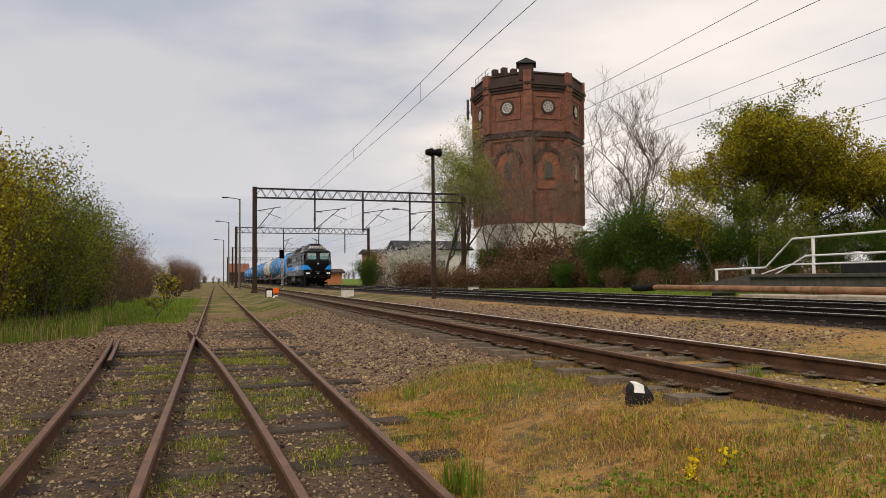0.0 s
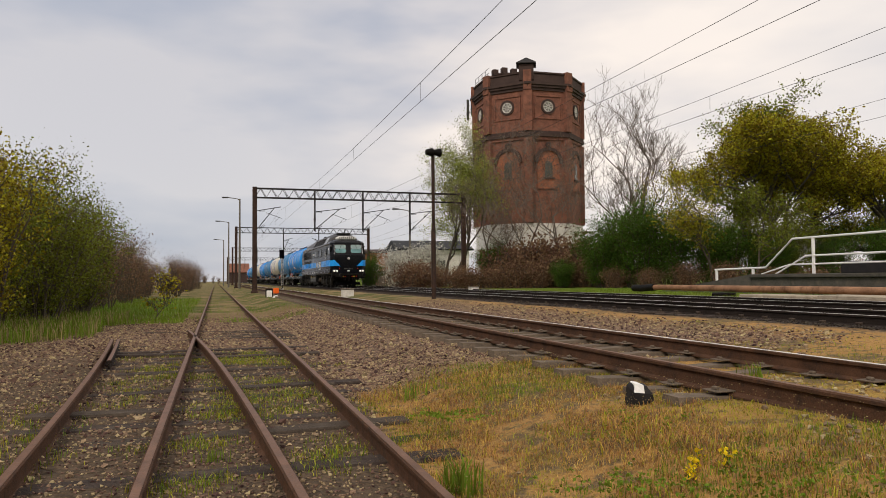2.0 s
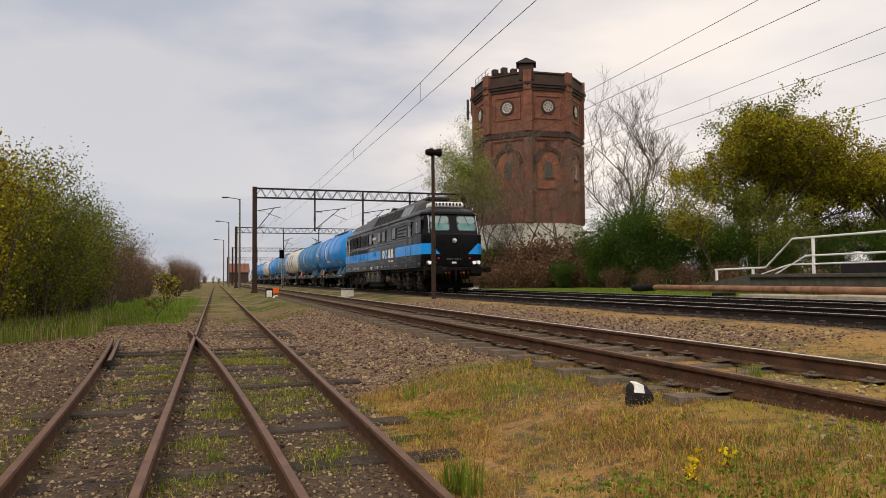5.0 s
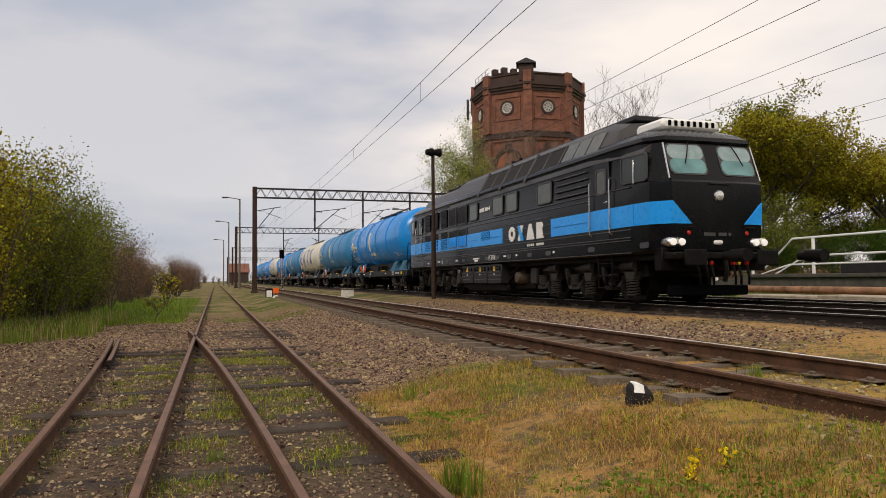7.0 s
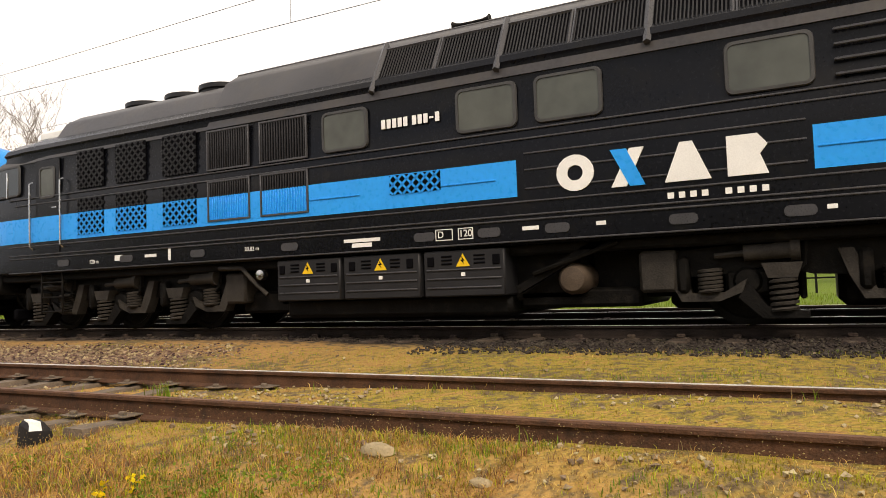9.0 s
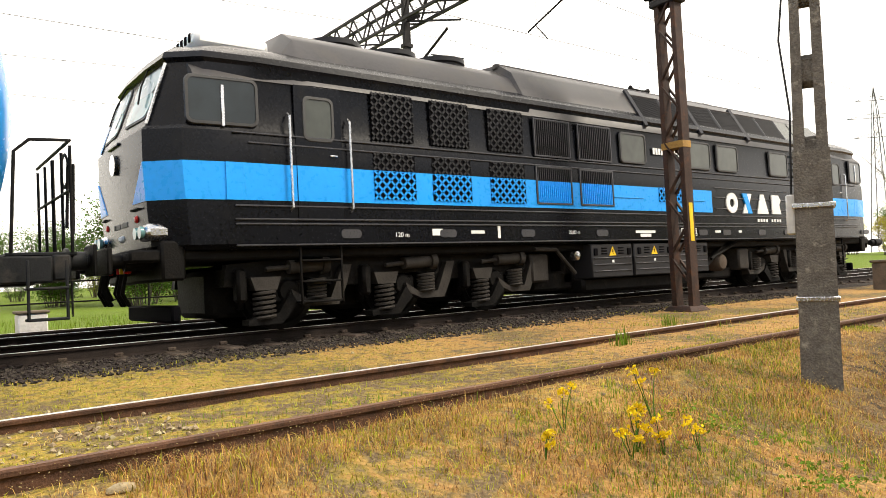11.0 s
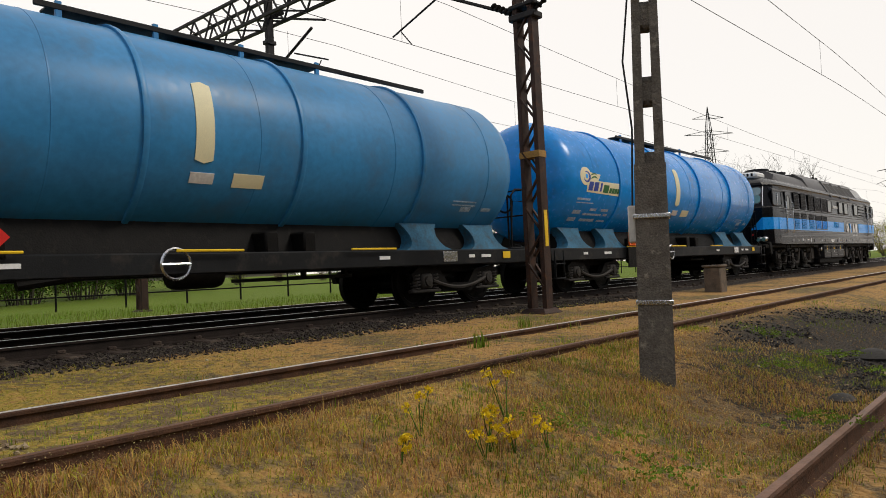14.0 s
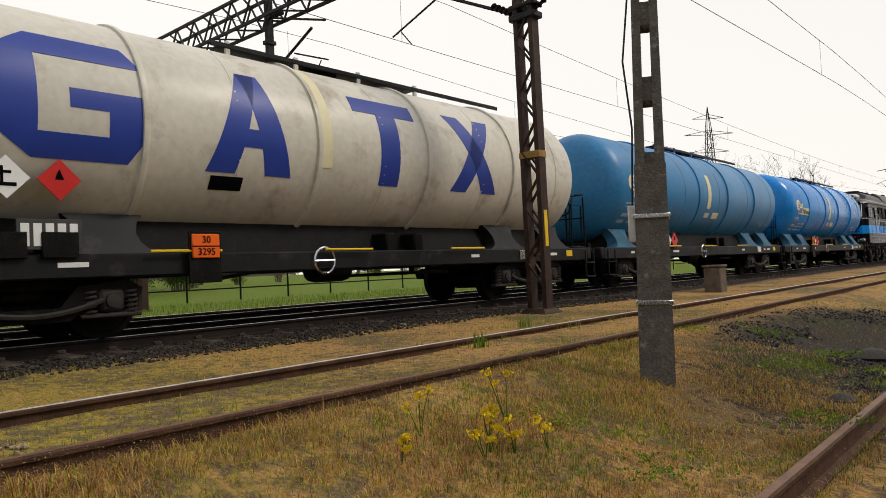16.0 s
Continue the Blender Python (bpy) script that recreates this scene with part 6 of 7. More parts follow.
# ---- posts and small lineside things ----
def build_lineside():
    # signal lamp post of rusty tube with two floodlights
    x, y = 8.0, 26.4
    t = thing("floodlight_post", "rusty steel post with twin floodlights", "lamp post")
    part("pole", Shape().tube([(x, y, 0.1), (x, y, 3.0)], 0.09, 12).tube([(x, y, 2.9), (x, y, 6.0)], 0.065, 12), MASTRUST, t)
    for s in (-1, 1):
        part("floodlight", Shape().spin([(0, -0.16), (0.1, -0.14), (0.14, 0), (0.17, 0.1), (0.17, 0.14), (0, 0.12)], "x", 16, (x + s * 0.16, y - 0.05, 6.0)), GRIME, t)
    # slotted concrete post
    x, y = 2.69, -5.86
    t = thing("concrete_post", "slotted lichen-spotted concrete post with steel straps", "concrete post", at=pose(x, y, 0, 0.34, -1.15, 24.6))
    z0, z1 = -0.4, 6.2
    body = Shape()
    for s in (-1, 1):
        body.loft([[(s * a, -b, z), (s * (a + c), -b, z), (s * (a + c), b, z), (s * a, b, z)] for a, b, c, z in ((0.042, 0.095, 0.082, 1.95), (0.03, 0.07, 0.052, z1))])
    k = 1.95
    while k < z1:
        body.box(-0.085, 0.085, -0.07, 0.07, k - 0.13, k + 0.13, 0.05)
        k += 0.66
    part("upper_post", body, POSTGREY, t)
    part("foot", Shape().loft([[(-w, -d, z), (w, -d, z), (w, d, z), (-w, d, z)] for w, d, z in ((0.15, 0.13, z0), (0.132, 0.11, 1.97))]), POSTGREY, t)
    for z in (0.78, 1.52):
        part("strap", Shape().box(-0.155, 0.155, -0.135, 0.135, z - 0.02, z + 0.02, 0.006), SILVER, t)
    part("cable_box", Shape().box(0.13, 0.2, -0.06, 0.06, 1.3, 1.62, 0.01), PLASTER, t)
    part("cable", Shape().tube([(0.16, 0, 1.62), (0.14, 0, 2.3), (0.2, 0, 2.9), (0.12, 0, 3.7), (0.1, 0, 6.2)], 0.009, 5), WIRE, t)
    # low concrete cabinet, marker stones
    for x, y, w, h, lab in ((6.9, -18.6, 0.22, 0.62, "small grey concrete cable cabinet"), (6.7, 38.0, 0.3, 0.28, "low pale concrete cable cover"), (14.6, 40.0, 0.25, 0.3, "low pale concrete cable cover"), (15.8, -2.2, 0.25, 0.5, "low pale concrete block")):
        t = thing("cable_cabinet", lab, "cable cabinet", "cable cabinets")
        part("body", Shape().box(x - w, x + w, y - w, y + w, 0.0, 0.3 + h, 0.03), CONCRETE if h > 0.5 else PLASTER, t)
        part("lid", Shape().box(x - w - 0.03, x + w + 0.03, y - w - 0.03, y + w + 0.03, 0.3 + h, 0.36 + h, 0.02), CONCRETE, t)
    # broken marker stone
    x, y = 3.1, 4.85
    z = ground_z(x, y)
    st = Shape().loft([[(x - 0.1, y - 0.07, z - 0.06), (x + 0.09, y - 0.08, z - 0.06), (x + 0.1, y + 0.07, z - 0.06), (x - 0.09, y + 0.08, z - 0.06)], [(x - 0.085, y - 0.06, z + 0.1), (x + 0.07, y - 0.075, z + 0.08), (x + 0.09, y + 0.06, z + 0.1), (x - 0.07, y + 0.07, z + 0.14)], [(x - 0.06, y - 0.03, z + 0.155), (x + 0.03, y - 0.05, z + 0.14), (x + 0.06, y + 0.04, z + 0.15), (x - 0.05, y + 0.05, z + 0.165)]])
    t = thing("marker_stone", "broken concrete marker stone with a white painted top", "marker stone")
    part("stone", st, MASTDARK, t, angle=20)
    part("painted_cap", Shape().loft([[(x - 0.088, y - 0.065, z + 0.1), (x + 0.0, y - 0.072, z + 0.09), (x + 0.0, y - 0.056, z + 0.15), (x - 0.062, y - 0.034, z + 0.16)], [(x - 0.08, y - 0.045, z + 0.1), (x + 0.0, y - 0.05, z + 0.09), (x, y + 0.04, z + 0.163), (x - 0.05, y + 0.05, z + 0.17)]]), WHITE, t, angle=0)
    # point indicators
    for x, y, material, lab in ((3.05, 44.0, WHITE, "white point indicator lamp box"), (3.3, 42.2, ORANGE, "orange point indicator on a white counterweight")):
        t = thing("point_indicator", lab, "point indicator", "point indicators")
        part("stand", Shape().tube([(x, y, -0.2), (x, y, 0.3)], 0.04, 8).box(x - 0.3, x + 0.3, y - 0.1, y + 0.1, -0.15, 0.0, 0.02), GRIME, t)
        part("lamp_box", Shape().box(x - 0.16, x + 0.16, y - 0.12, y + 0.12, 0.1 if material is WHITE else 0.35, 0.5 if material is WHITE else 0.66, 0.02), material, t)
        if material is WHITE:
            part("black_panel", Shape().box(x - 0.21, x + 0.21, y - 0.09, y + 0.14, 0.04, 0.58, 0.02), SHADEPAINT, t)
        else:
            part("counterweight", Shape().spin([(0.1, -0.08), (0.2, -0.06), (0.2, 0.06), (0.1, 0.08)], "y", 14, (x, y - 0.1, 0.05)), WHITE, t)
    # light signal
    x, y = 5.35, 62.0
    t = thing("light_signal", "slim pale mast with a black signal head", "railway signal")
    part("mast", Shape().tube([(x, y, 0.1), (x, y, 3.4)], 0.07, 10), SILVER, t)
    part("signal_head", Shape().box(x - 0.2, x + 0.2, y - 0.1, y + 0.15, 2.95, 3.7, 0.09), SHADEPAINT, t)
    part("ladder", Shape().box(x + 0.12, x + 0.15, y, y + 0.03, 0.2, 3.0).box(x + 0.32, x + 0.35, y, y + 0.03, 0.2, 3.0), SILVER, t)
    for k, (x, y, h) in enumerate(((2.9, 95.0, 11.6), (2.1, 128, 11.2), (1.7, 170, 10.4), (22.5, 84, 9.5))):
        t = thing("street_lamp", "tall grey concrete lamp post with an arm", "street lamp", "yard lamps")
        part("pole", Shape().tube([(x, y, 0), (x, y, h)], 0.16, 10, 0.09), POSTGREY, t)
        part("arm", Shape().tube([(x, y, h - 0.2), (x - 0.3, y, h), (x - 1.5, y, h + 0.15)], 0.05, 6), POSTGREY, t)
        part("lamp_head", Shape().box(x - 2.2, x - 1.4, y - 0.15, y + 0.15, h + 0.05, h + 0.22, 0.05), FRAMESEAL, t)


build_lineside()


# ---- platform, pipe, buildings ----
def build_platform():
    x0 = 22.5
    p = thing("platform", "weathered brick platform edge with a concrete top", "platform", kind="structure")
    part("platform_wall", Shape().box(x0, x0 + 0.5, 14.0, 26.0, 0.1, 1.05, 0.03), CONCRETEDARK, p)
    part("platform_top", Shape().box(x0 - 0.12, x0 + 6, 14.0, 26.0, 1.05, 1.2, 0.02), CONCRETEDARK, p)
    part("ramp", Shape().loft([[(x0 + a, 26.0, 0.1), (x0 + a, 26.0, 1.2), (x0 + a, 33.0, 0.35), (x0 + a, 33.0, 0.1)] for a in (0, 6)]), CONCRETEDARK, p, angle=20)
    g = thing("guard_rail", "white painted tubular guard rail on the platform", "railing")
    def post(x, y, za, zb):
        part("post", Shape().box(x - 0.05, x + 0.05, y - 0.05, y + 0.05, za, zb, 0.01), WHITE, g)
    x = x0 + 1.0
    for y in (29.5, 27.0):
        post(x, y, 0.5, 1.45)
    for y in (23.5, 19.5, 15.5):
        post(x, y, 1.1, 2.75)
    part("rail", Shape().tube([(x, 29.6, 1.45), (x, 26.2, 1.5), (x, 24.6, 2.7), (x, 14.2, 2.75)], 0.045, 8), WHITE, g)
    part("rail", Shape().tube([(x, 25.6, 1.2), (x, 23.9, 1.95), (x, 14.2, 1.98)], 0.04, 8), WHITE, g)
    part("rail", Shape().tube([(x, 26.5, 1.2), (x, 24.8, 1.6), (x, 14.2, 1.62)], 0.035, 8), WHITE, g)
    s = thing("station_shed", "low pale shed behind the platform", "shed")
    part("wall", Shape().box(30, 38, 13.0, 19.5, 0.2, 2.5, 0.05), POSTGREY, s)
    part("roof", Shape().box(29.5, 38.5, 12.5, 20, 2.5, 2.7, 0.05), MASTDARK, s)
    b = thing("stacked_timber", "stack of dark boards on the platform", "timber stack")
    part("boards", Shape().box(27, 28, 20.5, 25.5, 1.2, 1.75, 0.05), MASTDARK, b)
    k = thing("rusty_pipe", "long rusty pipe lying on short supports beside the tracks", "pipe")
    part("pipe", Shape().tube([(17.2, 10.5, 0.64), (17.6, 16, 0.66), (18.6, 27.5, 0.66)], 0.12, 12), PIPE, k)
    part("pipe_end", Shape().tube([(18.6, 27.5, 0.66), (18.7, 28.8, 0.6), (18.9, 29.6, 0.6)], 0.16, 10), GRIME, k)
    for y in (22.0, 12.0):
        part("support", Shape().box(17.0 + max(0, (y - 4) * 0.045) - 0.25, 17.0 + max(0, (y - 4) * 0.045) + 0.25, y - 0.4, y + 0.4, 0.25, 0.52, 0.04), GRIME, k)
    for i in range(3):
        s = thing("concrete_slab", "loose pale concrete slab on the turf", "concrete slab", "crossing slabs")
        part("slab", Shape().box(15.9, 16.9, 17.5 - i * 3.1 - 1.5, 17.5 - i * 3.1 + 1.45, 0.28, 0.54 + 0.03 * (i % 2), 0.03), PALECONC, s)


CONCRETEDARK = mat("soot_grey_platform_brick", (0.075, 0.068, 0.06), 0.9, vary=0.35, scale=2, fine=25, bump=0.5, dirt=(0.13, 0.11, 0.085), dirt_amount=0.4)


def house(name, label, x0, x1, y0, y1, h, ridge, wall, roof, windows=()):
    t = thing(name, label, "building")
    part("wall", Shape().box(x0, x1, y0, y1, 0.1, h, 0.05), wall, t)
    ym = (y0 + y1) / 2
    part("roof", Shape().loft([[(x, y0 - 0.5, h), (x, ym, h + ridge), (x, y1 + 0.5, h), (x, y1 + 0.5, h - 0.2), (x, y0 - 0.5, h - 0.2)] for x in (x0 - 0.5, x1 + 0.5)]), roof, t, angle=20)
    for xw, zw, w, hh in windows:
        q = part("window", Shape().box(xw - w, xw + w, y0 - 0.06, y0 + 0.02, zw - hh, zw + hh, 0.02), PLASTER, t)
        part("pane", Shape().box(xw - w + 0.1, xw + w - 0.1, y0 - 0.09, y0, zw - hh + 0.1, zw + hh - 0.1, 0.01), GLASSDARK, q)
    return t


build_platform()
house("white_house", "low white house with a grey roof", 23.5, 33, 92, 100, 5.2, 1.3, PLASTER, FRAMEGREY, ((26, 3, 0.6, 0.8), (29, 3, 0.6, 0.8)))
house("orange_house", "small orange brick house", 22.5, 26, 108, 114, 5.4, 0.5, BRICKLIGHT, BRICKDARK, ((23.5, 3, 0.4, 0.6),))
house("red_shed", "low red brick shed", 15.5, 22, 130, 136, 2.6, 0.6, BRICKLIGHT, BRICKDARK)
house("storage_hall", "long pale storage hall across the meadow", 95, 140, -70, -45, 3.0, 1.0, POSTGREY, FRAMEGREY)
house("shed", "wide red roofed goods shed in the distance", 5.5, 14, 330, 345, 5, 4, BRICKDARK, BRICK)


def build_fences():
    f = thing("wooden_fence", "grey weathered board fence", "fence")
    for i in range(46):
        part("board", Shape().box(15.0 + i * 0.2, 15.18 + i * 0.2, 76.0, 76.05, 0.2, 2.0 + 0.08 * (i * 7 % 5) / 5, 0.01), POSTGREY, f)
    m = thing("mesh_fence", "low steel fence along the meadow", "fence")
    for i in range(30):
        x, y = 27.0, 10.0 - i * 2.5
        part("post", Shape().tube([(x, y, 0.2), (x, y, 1.9)], 0.04, 6), GRIME, m)
    for z in (0.9, 1.6):
        part("rail", Shape().tube([(27.0, 10, z), (27.0, -65, z)], 0.03, 6), GRIME, m)


build_fences()


def build_pylon():
    t = thing("power_pylon", "distant grey lattice power pylon", "power pylon")
    x, y, h = 74.0, -200.0, 44.0
    sh = Shape()
    for a in (-1, 1):
        for b in (-1, 1):
            sh.bar((x + a * 2.4, y + b * 2.4, 0), (x + a * 0.6, y + b * 0.6, h - 6), 0.18, 0.18)
            sh.bar((x + a * 0.6, y + b * 0.6, h - 6), (x, y, h), 0.15, 0.15)
    for k in range(11):
        w0, w1 = 2.4 - 0.16 * k, 2.4 - 0.16 * (k + 1)
        z0, z1 = k * 3.4, (k + 1) * 3.4
        for a in (-1, 1):
            sh.bar((x - w0, y + a * w0, z0), (x + w1, y + a * w1, z1), 0.1, 0.1)
            sh.bar((x + w0, y + a * w0, z0), (x - w1, y + a * w1, z1), 0.1, 0.1)
    part("tower", sh, FRAMESEAL, t, angle=0)
    for z, w in ((31, 5.5), (36, 7.0), (40.5, 4.5)):
        c = Shape()
        for s in (-1, 1):
            c.bar((x, y, z), (x + s * w * 0.75, y + s * w * 0.6, z + 0.2), 0.15, 0.15).bar((x, y, z + 1.3), (x + s * w * 0.75, y + s * w * 0.6, z + 0.2), 0.12, 0.12)
        part("cross_arm", c, FRAMESEAL, t, angle=0)


build_pylon()


# ---- trees and bushes ----
def grow(seed, height, spread, levels=4, split=3, trunk=0.16, lean=0.25, up=0.35, first=0.3):
    """Limbs of a tree as tapered tubes; gives the shape and the twig points."""
    r = random.Random(seed)
    sh, twigs = Shape(), []

    def limb(p, d, length, rad, level):
        pts, q = [p], p
        n = 4 if level < 2 else 3
        for i in range(n):
            d = (d + Vector((r.gauss(0, lean), r.gauss(0, lean), r.gauss(0, lean * 0.6) + up * 0.12))).normalized()
            q = q + d * length / n
            pts.append(q)
            if level >= 1:
                twigs.append((q.copy(), level))
        rad = max(rad, 0.012)
        sh.tube(pts, rad, 7 if level < 2 else (5 if level < 3 else 3), rad * 0.5, caps=False)
        if level < levels:
            for i in range(split + (1 if level == 0 else 0)):
                k = max(1, min(n, int(n * (first + (1 - first) * (i + 1) / (split + 1)) + 0.5))) if level == 0 else r.randint(1, n)
                a = r.uniform(0, 6.283)
                side = Vector((math.cos(a), math.sin(a), r.uniform(0.1, 0.9) * up * 2))
                limb(pts[k], (d * 0.55 + side * spread).normalized(), length * r.uniform(0.55, 0.78), rad * 0.5, level + 1)

    limb(Vector((0, 0, -0.2)), Vector((0, 0, 1)), height * 0.45, trunk, 0)
    return sh, twigs


def leaf_mesh(name, twigs, count, size, spread, material, seed, flat=0.6, full=1.0):
    """Small folded leaves scattered round twigs."""
    g = np.random.default_rng(seed)
    pts = np.array([tuple(p) for p, k in twigs if k > 2 or full == 1.0])
    pts = pts[g.random(len(pts)) < full]
    c = pts[g.integers(0, len(pts), count)] + g.normal(0, spread, (count, 3))
    c[:, 2] = np.maximum(c[:, 2], 0.05)
    a = g.normal(size=(count, 3))
    a /= np.linalg.norm(a, axis=1)[:, None]
    b = np.cross(a, g.normal(size=(count, 3)))
    b /= np.linalg.norm(b, axis=1)[:, None]
    s = size * g.uniform(0.6, 1.4, (count, 1))
    v = np.stack([c - a * s, c + b * s * flat, c + a * s, c - b * s * flat], 1).reshape(-1, 3)
    f = np.arange(count * 4).reshape(-1, 4)
    return mesh_of(name, v.tolist(), f.tolist(), material)


def tree(name, label, x, y, seed, height, leaves=None, count=6000, size=0.12, scatter=0.35, category="tree", bark=None, group="", full=1.0, **kw):
    sh, twigs = grow(seed, height, **{"spread": 0.7, **kw})
    t = thing(name, label, category, group, at=pose(x, y, ground_z(x, y)))
    part("trunk", sh, bark or BARK, t, angle=60)
    if leaves:
        part("crown", leaf_mesh("crown", twigs, count, size, scatter, leaves, seed, full=full), leaves, t)
    return t


def bush(name, label, seed, height, width, leaves, count, size, scatter=0.25, stems=9, category="bush", group=""):
    """Many thin stems from the ground with leaves along them."""
    r = random.Random(seed)
    sh, twigs = Shape(), []
    for i in range(stems):
        a, k = r.uniform(0, 6.283), r.uniform(0.2, 1)
        h = height * r.uniform(0.6, 1.0) * (1.05 - 0.3 * k)
        p = Vector((math.cos(a) * width * 0.3 * k, math.sin(a) * width * 0.3 * k, -0.1))
        q = Vector((math.cos(a) * width * k, math.sin(a) * width * k, h))
        pts = [p.lerp(q, j / 6) + Vector((r.gauss(0, 0.05), r.gauss(0, 0.05), 0.12 * h * math.sin(math.pi * j / 6))) for j in range(7)]
        sh.tube(pts, 0.035, 5, 0.008, caps=False)
        for j in range(1, 7):
            for m in range(3):
                b = r.uniform(0, 6.283)
                e = pts[j] + Vector((math.cos(b), math.sin(b), r.uniform(0.2, 1.0))) * height * r.uniform(0.06, 0.16)
                sh.tube([pts[j], e], 0.01, 3, 0.004, caps=False)
                twigs += [(e, 3), (pts[j].lerp(e, 0.5), 3)]
    t = thing(name, label, category, group)
    part("stem", sh, BARK, t, angle=60)
    part("foliage", leaf_mesh("foliage", twigs, count, size, scatter, leaves, seed), leaves, t)
    return t


def shift(ob, x, y, turn, size):
    return Matrix.Translation((x, y, ground_z(x, y) - 0.05)) @ pose(0, 0, 0, 0, 0, turn) @ Matrix.Diagonal((size, size, size, 1))


def build_plants():
    r = random.Random(5)
    # the thicket along the siding
    kinds = [
        bush("bush", "tall yellow-green willow bush in young leaf", 11, 4.6, 2.0, LEAF_YELLOW, 17000, 0.034, 0.13, 20, group="lineside bushes"),
        bush("bush", "tall olive green bush in young leaf", 12, 4.6, 1.9, LEAF_OLIVE, 16000, 0.034, 0.13, 20, group="lineside bushes"),
        bush("bush", "dense green bush with bare lower stems", 13, 4.2, 1.8, LEAF_GREEN, 12000, 0.034, 0.14, 17, group="lineside bushes"),
        bush("bush", "thin brownish bush with few leaves", 14, 4.2, 1.5, BRUSH, 2600, 0.045, 0.3, 16, group="lineside bushes"),
    ]
    spots = []
    for y in (12.5, 15.5, 18.3, 20.4, 22.8, 25.0, 27.4, 30.0, 32.5, 36, 40, 44, 49, 54, 60, 67, 76):
        front = -7.2 if y < 17 else -5.2
        spots.append((front + r.uniform(-0.4, 0.4), y, 1.0 if y < 34 else (0.85 if y < 50 else 0.7), 0 if y < 20 else (1 if y < 31 else 3)))
        spots.append((front - 2.6 + r.uniform(-0.5, 0.5), y + 1, 0.95 if y < 36 else 0.8, r.choice((0, 1, 0, 2))))
        spots.append((front - 5.6 + r.uniform(-0.5, 0.5), y + 0.4, 1.05 if y < 36 else 0.9, r.choice((0, 1, 2))))
        if y < 40:
            spots.append((front - 9.5 + r.uniform(-0.5, 0.5), y, 1.05, r.choice((0, 1))))
    # unseen bush rows added to darken reflections and cut light from the west
    for i in range(17):
        y = 9 - i * 4.2
        spots.append((-8.0 + r.uniform(-0.6, 0.6), y, 1.15, r.choice((0, 1, 2))))
        spots.append((-11.5 + r.uniform(-0.6, 0.6), y + 2, 1.4, r.choice((0, 1, 2))))
    used = set()
    for x, y, size, k in spots:
        if k not in used:
            kinds[k].matrix_basis = shift(kinds[k], x, y, r.uniform(0, 360), size * r.uniform(0.92, 1.08))
            used.add(k)
        else:
            copy_thing(kinds[k], shift(kinds[k], x, y, r.uniform(0, 360), size * r.uniform(0.9, 1.1)))
    tree("birch_tree", "slender pale birch with sparse hanging leaves", -8.2, 34.0, 31, 8.2, LEAF_OLIVE, 2500, 0.05, 0.3, spread=0.45, up=0.5, trunk=0.09)
    tree("sapling", "small young birch sapling in the grass", -1.9, 24.5, 32, 1.9, LEAF_YELLOW, 420, 0.045, 0.12, spread=0.5, trunk=0.02)
    # trees round the tower
    tree("birch_tree", "tall light green birch beside the portal", 21.5, 62.4, 41, 15.0, LEAF_BIRCH, 26000, 0.06, 0.4, levels=5, spread=0.42, up=0.5, trunk=0.2)
    tree("birch_tree", "tall light green birch beside the portal", 20.3, 63.0, 42, 11.5, LEAF_BIRCH, 16000, 0.06, 0.4, levels=5, spread=0.42, up=0.5, trunk=0.16)
    for x, y, s, h in ((24.0, 53.3, 51, 14.5), (26.6, 52.0, 52, 13.5), (22.6, 56.0, 53, 12.0)):
        tree("bare_tree", "brown leafless tree before the tower", x, y, s, h, BRUSH, 3500, 0.04, 0.4, bark=TWIG, levels=6, spread=0.75, up=0.5, trunk=0.11, first=0.15)
    tree("bare_tree", "tall grey leafless tree with fine twigs", 34.6, 52.5, 54, 16.5, None, bark=TWIG, levels=6, split=3, spread=0.75, up=0.6, trunk=0.24, lean=0.18)
    tree("bare_tree", "tall grey leafless tree with fine twigs", 32.2, 54.0, 56, 14.5, None, bark=TWIG, levels=6, split=3, spread=0.72, up=0.6, trunk=0.2, lean=0.18)
    tree("bare_tree", "tall grey leafless tree with fine twigs", 39.0, 57.0, 55, 15.5, None, bark=TWIG, levels=6, split=3, spread=0.75, up=0.6, trunk=0.22, lean=0.18)
    tree("leafy_tree", "broad tree with golden green spring leaves", 40.0, 42.0, 61, 15.0, LEAF_YELLOW, 60000, 0.085, 0.24, levels=5, split=4, full=0.4, spread=0.95, trunk=0.34, first=0.15)
    tree("leafy_tree", "broad tree with fresh lime green leaves", 37.6, 45.5, 62, 15.2, LEAF_LIME, 44000, 0.085, 0.24, levels=5, split=4, full=0.45, spread=0.8, trunk=0.3, first=0.2)
    tree("leafy_tree", "broad tree with golden green spring leaves", 47.0, 38.0, 63, 13.0, LEAF_YELLOW, 32000, 0.085, 0.24, levels=5, split=4, full=0.4, spread=0.9, trunk=0.3, first=0.15)
    tree("leafy_tree", "broad tree with golden green spring leaves", 52.0, 28.0, 64, 11.5, LEAF_OLIVE, 24000, 0.085, 0.24, levels=5, split=4, full=0.4, spread=0.9, trunk=0.3)
    tree("leafy_tree", "thin tree with sparse yellow leaves", 30.8, 38.8, 65, 8.5, LEAF_YELLOW, 5200, 0.055, 0.3, spread=0.65, trunk=0.1, levels=4)
    tree("leafy_tree", "thin tree with sparse olive leaves", 33.2, 38.0, 66, 8.0, LEAF_OLIVE, 5000, 0.055, 0.3, spread=0.65, trunk=0.1, levels=4)
    dense = bush("bush", "dense fresh green bush", 71, 6.4, 2.7, LEAF_GREEN, 26000, 0.06, 0.33, 24, group="bushes by the tower")
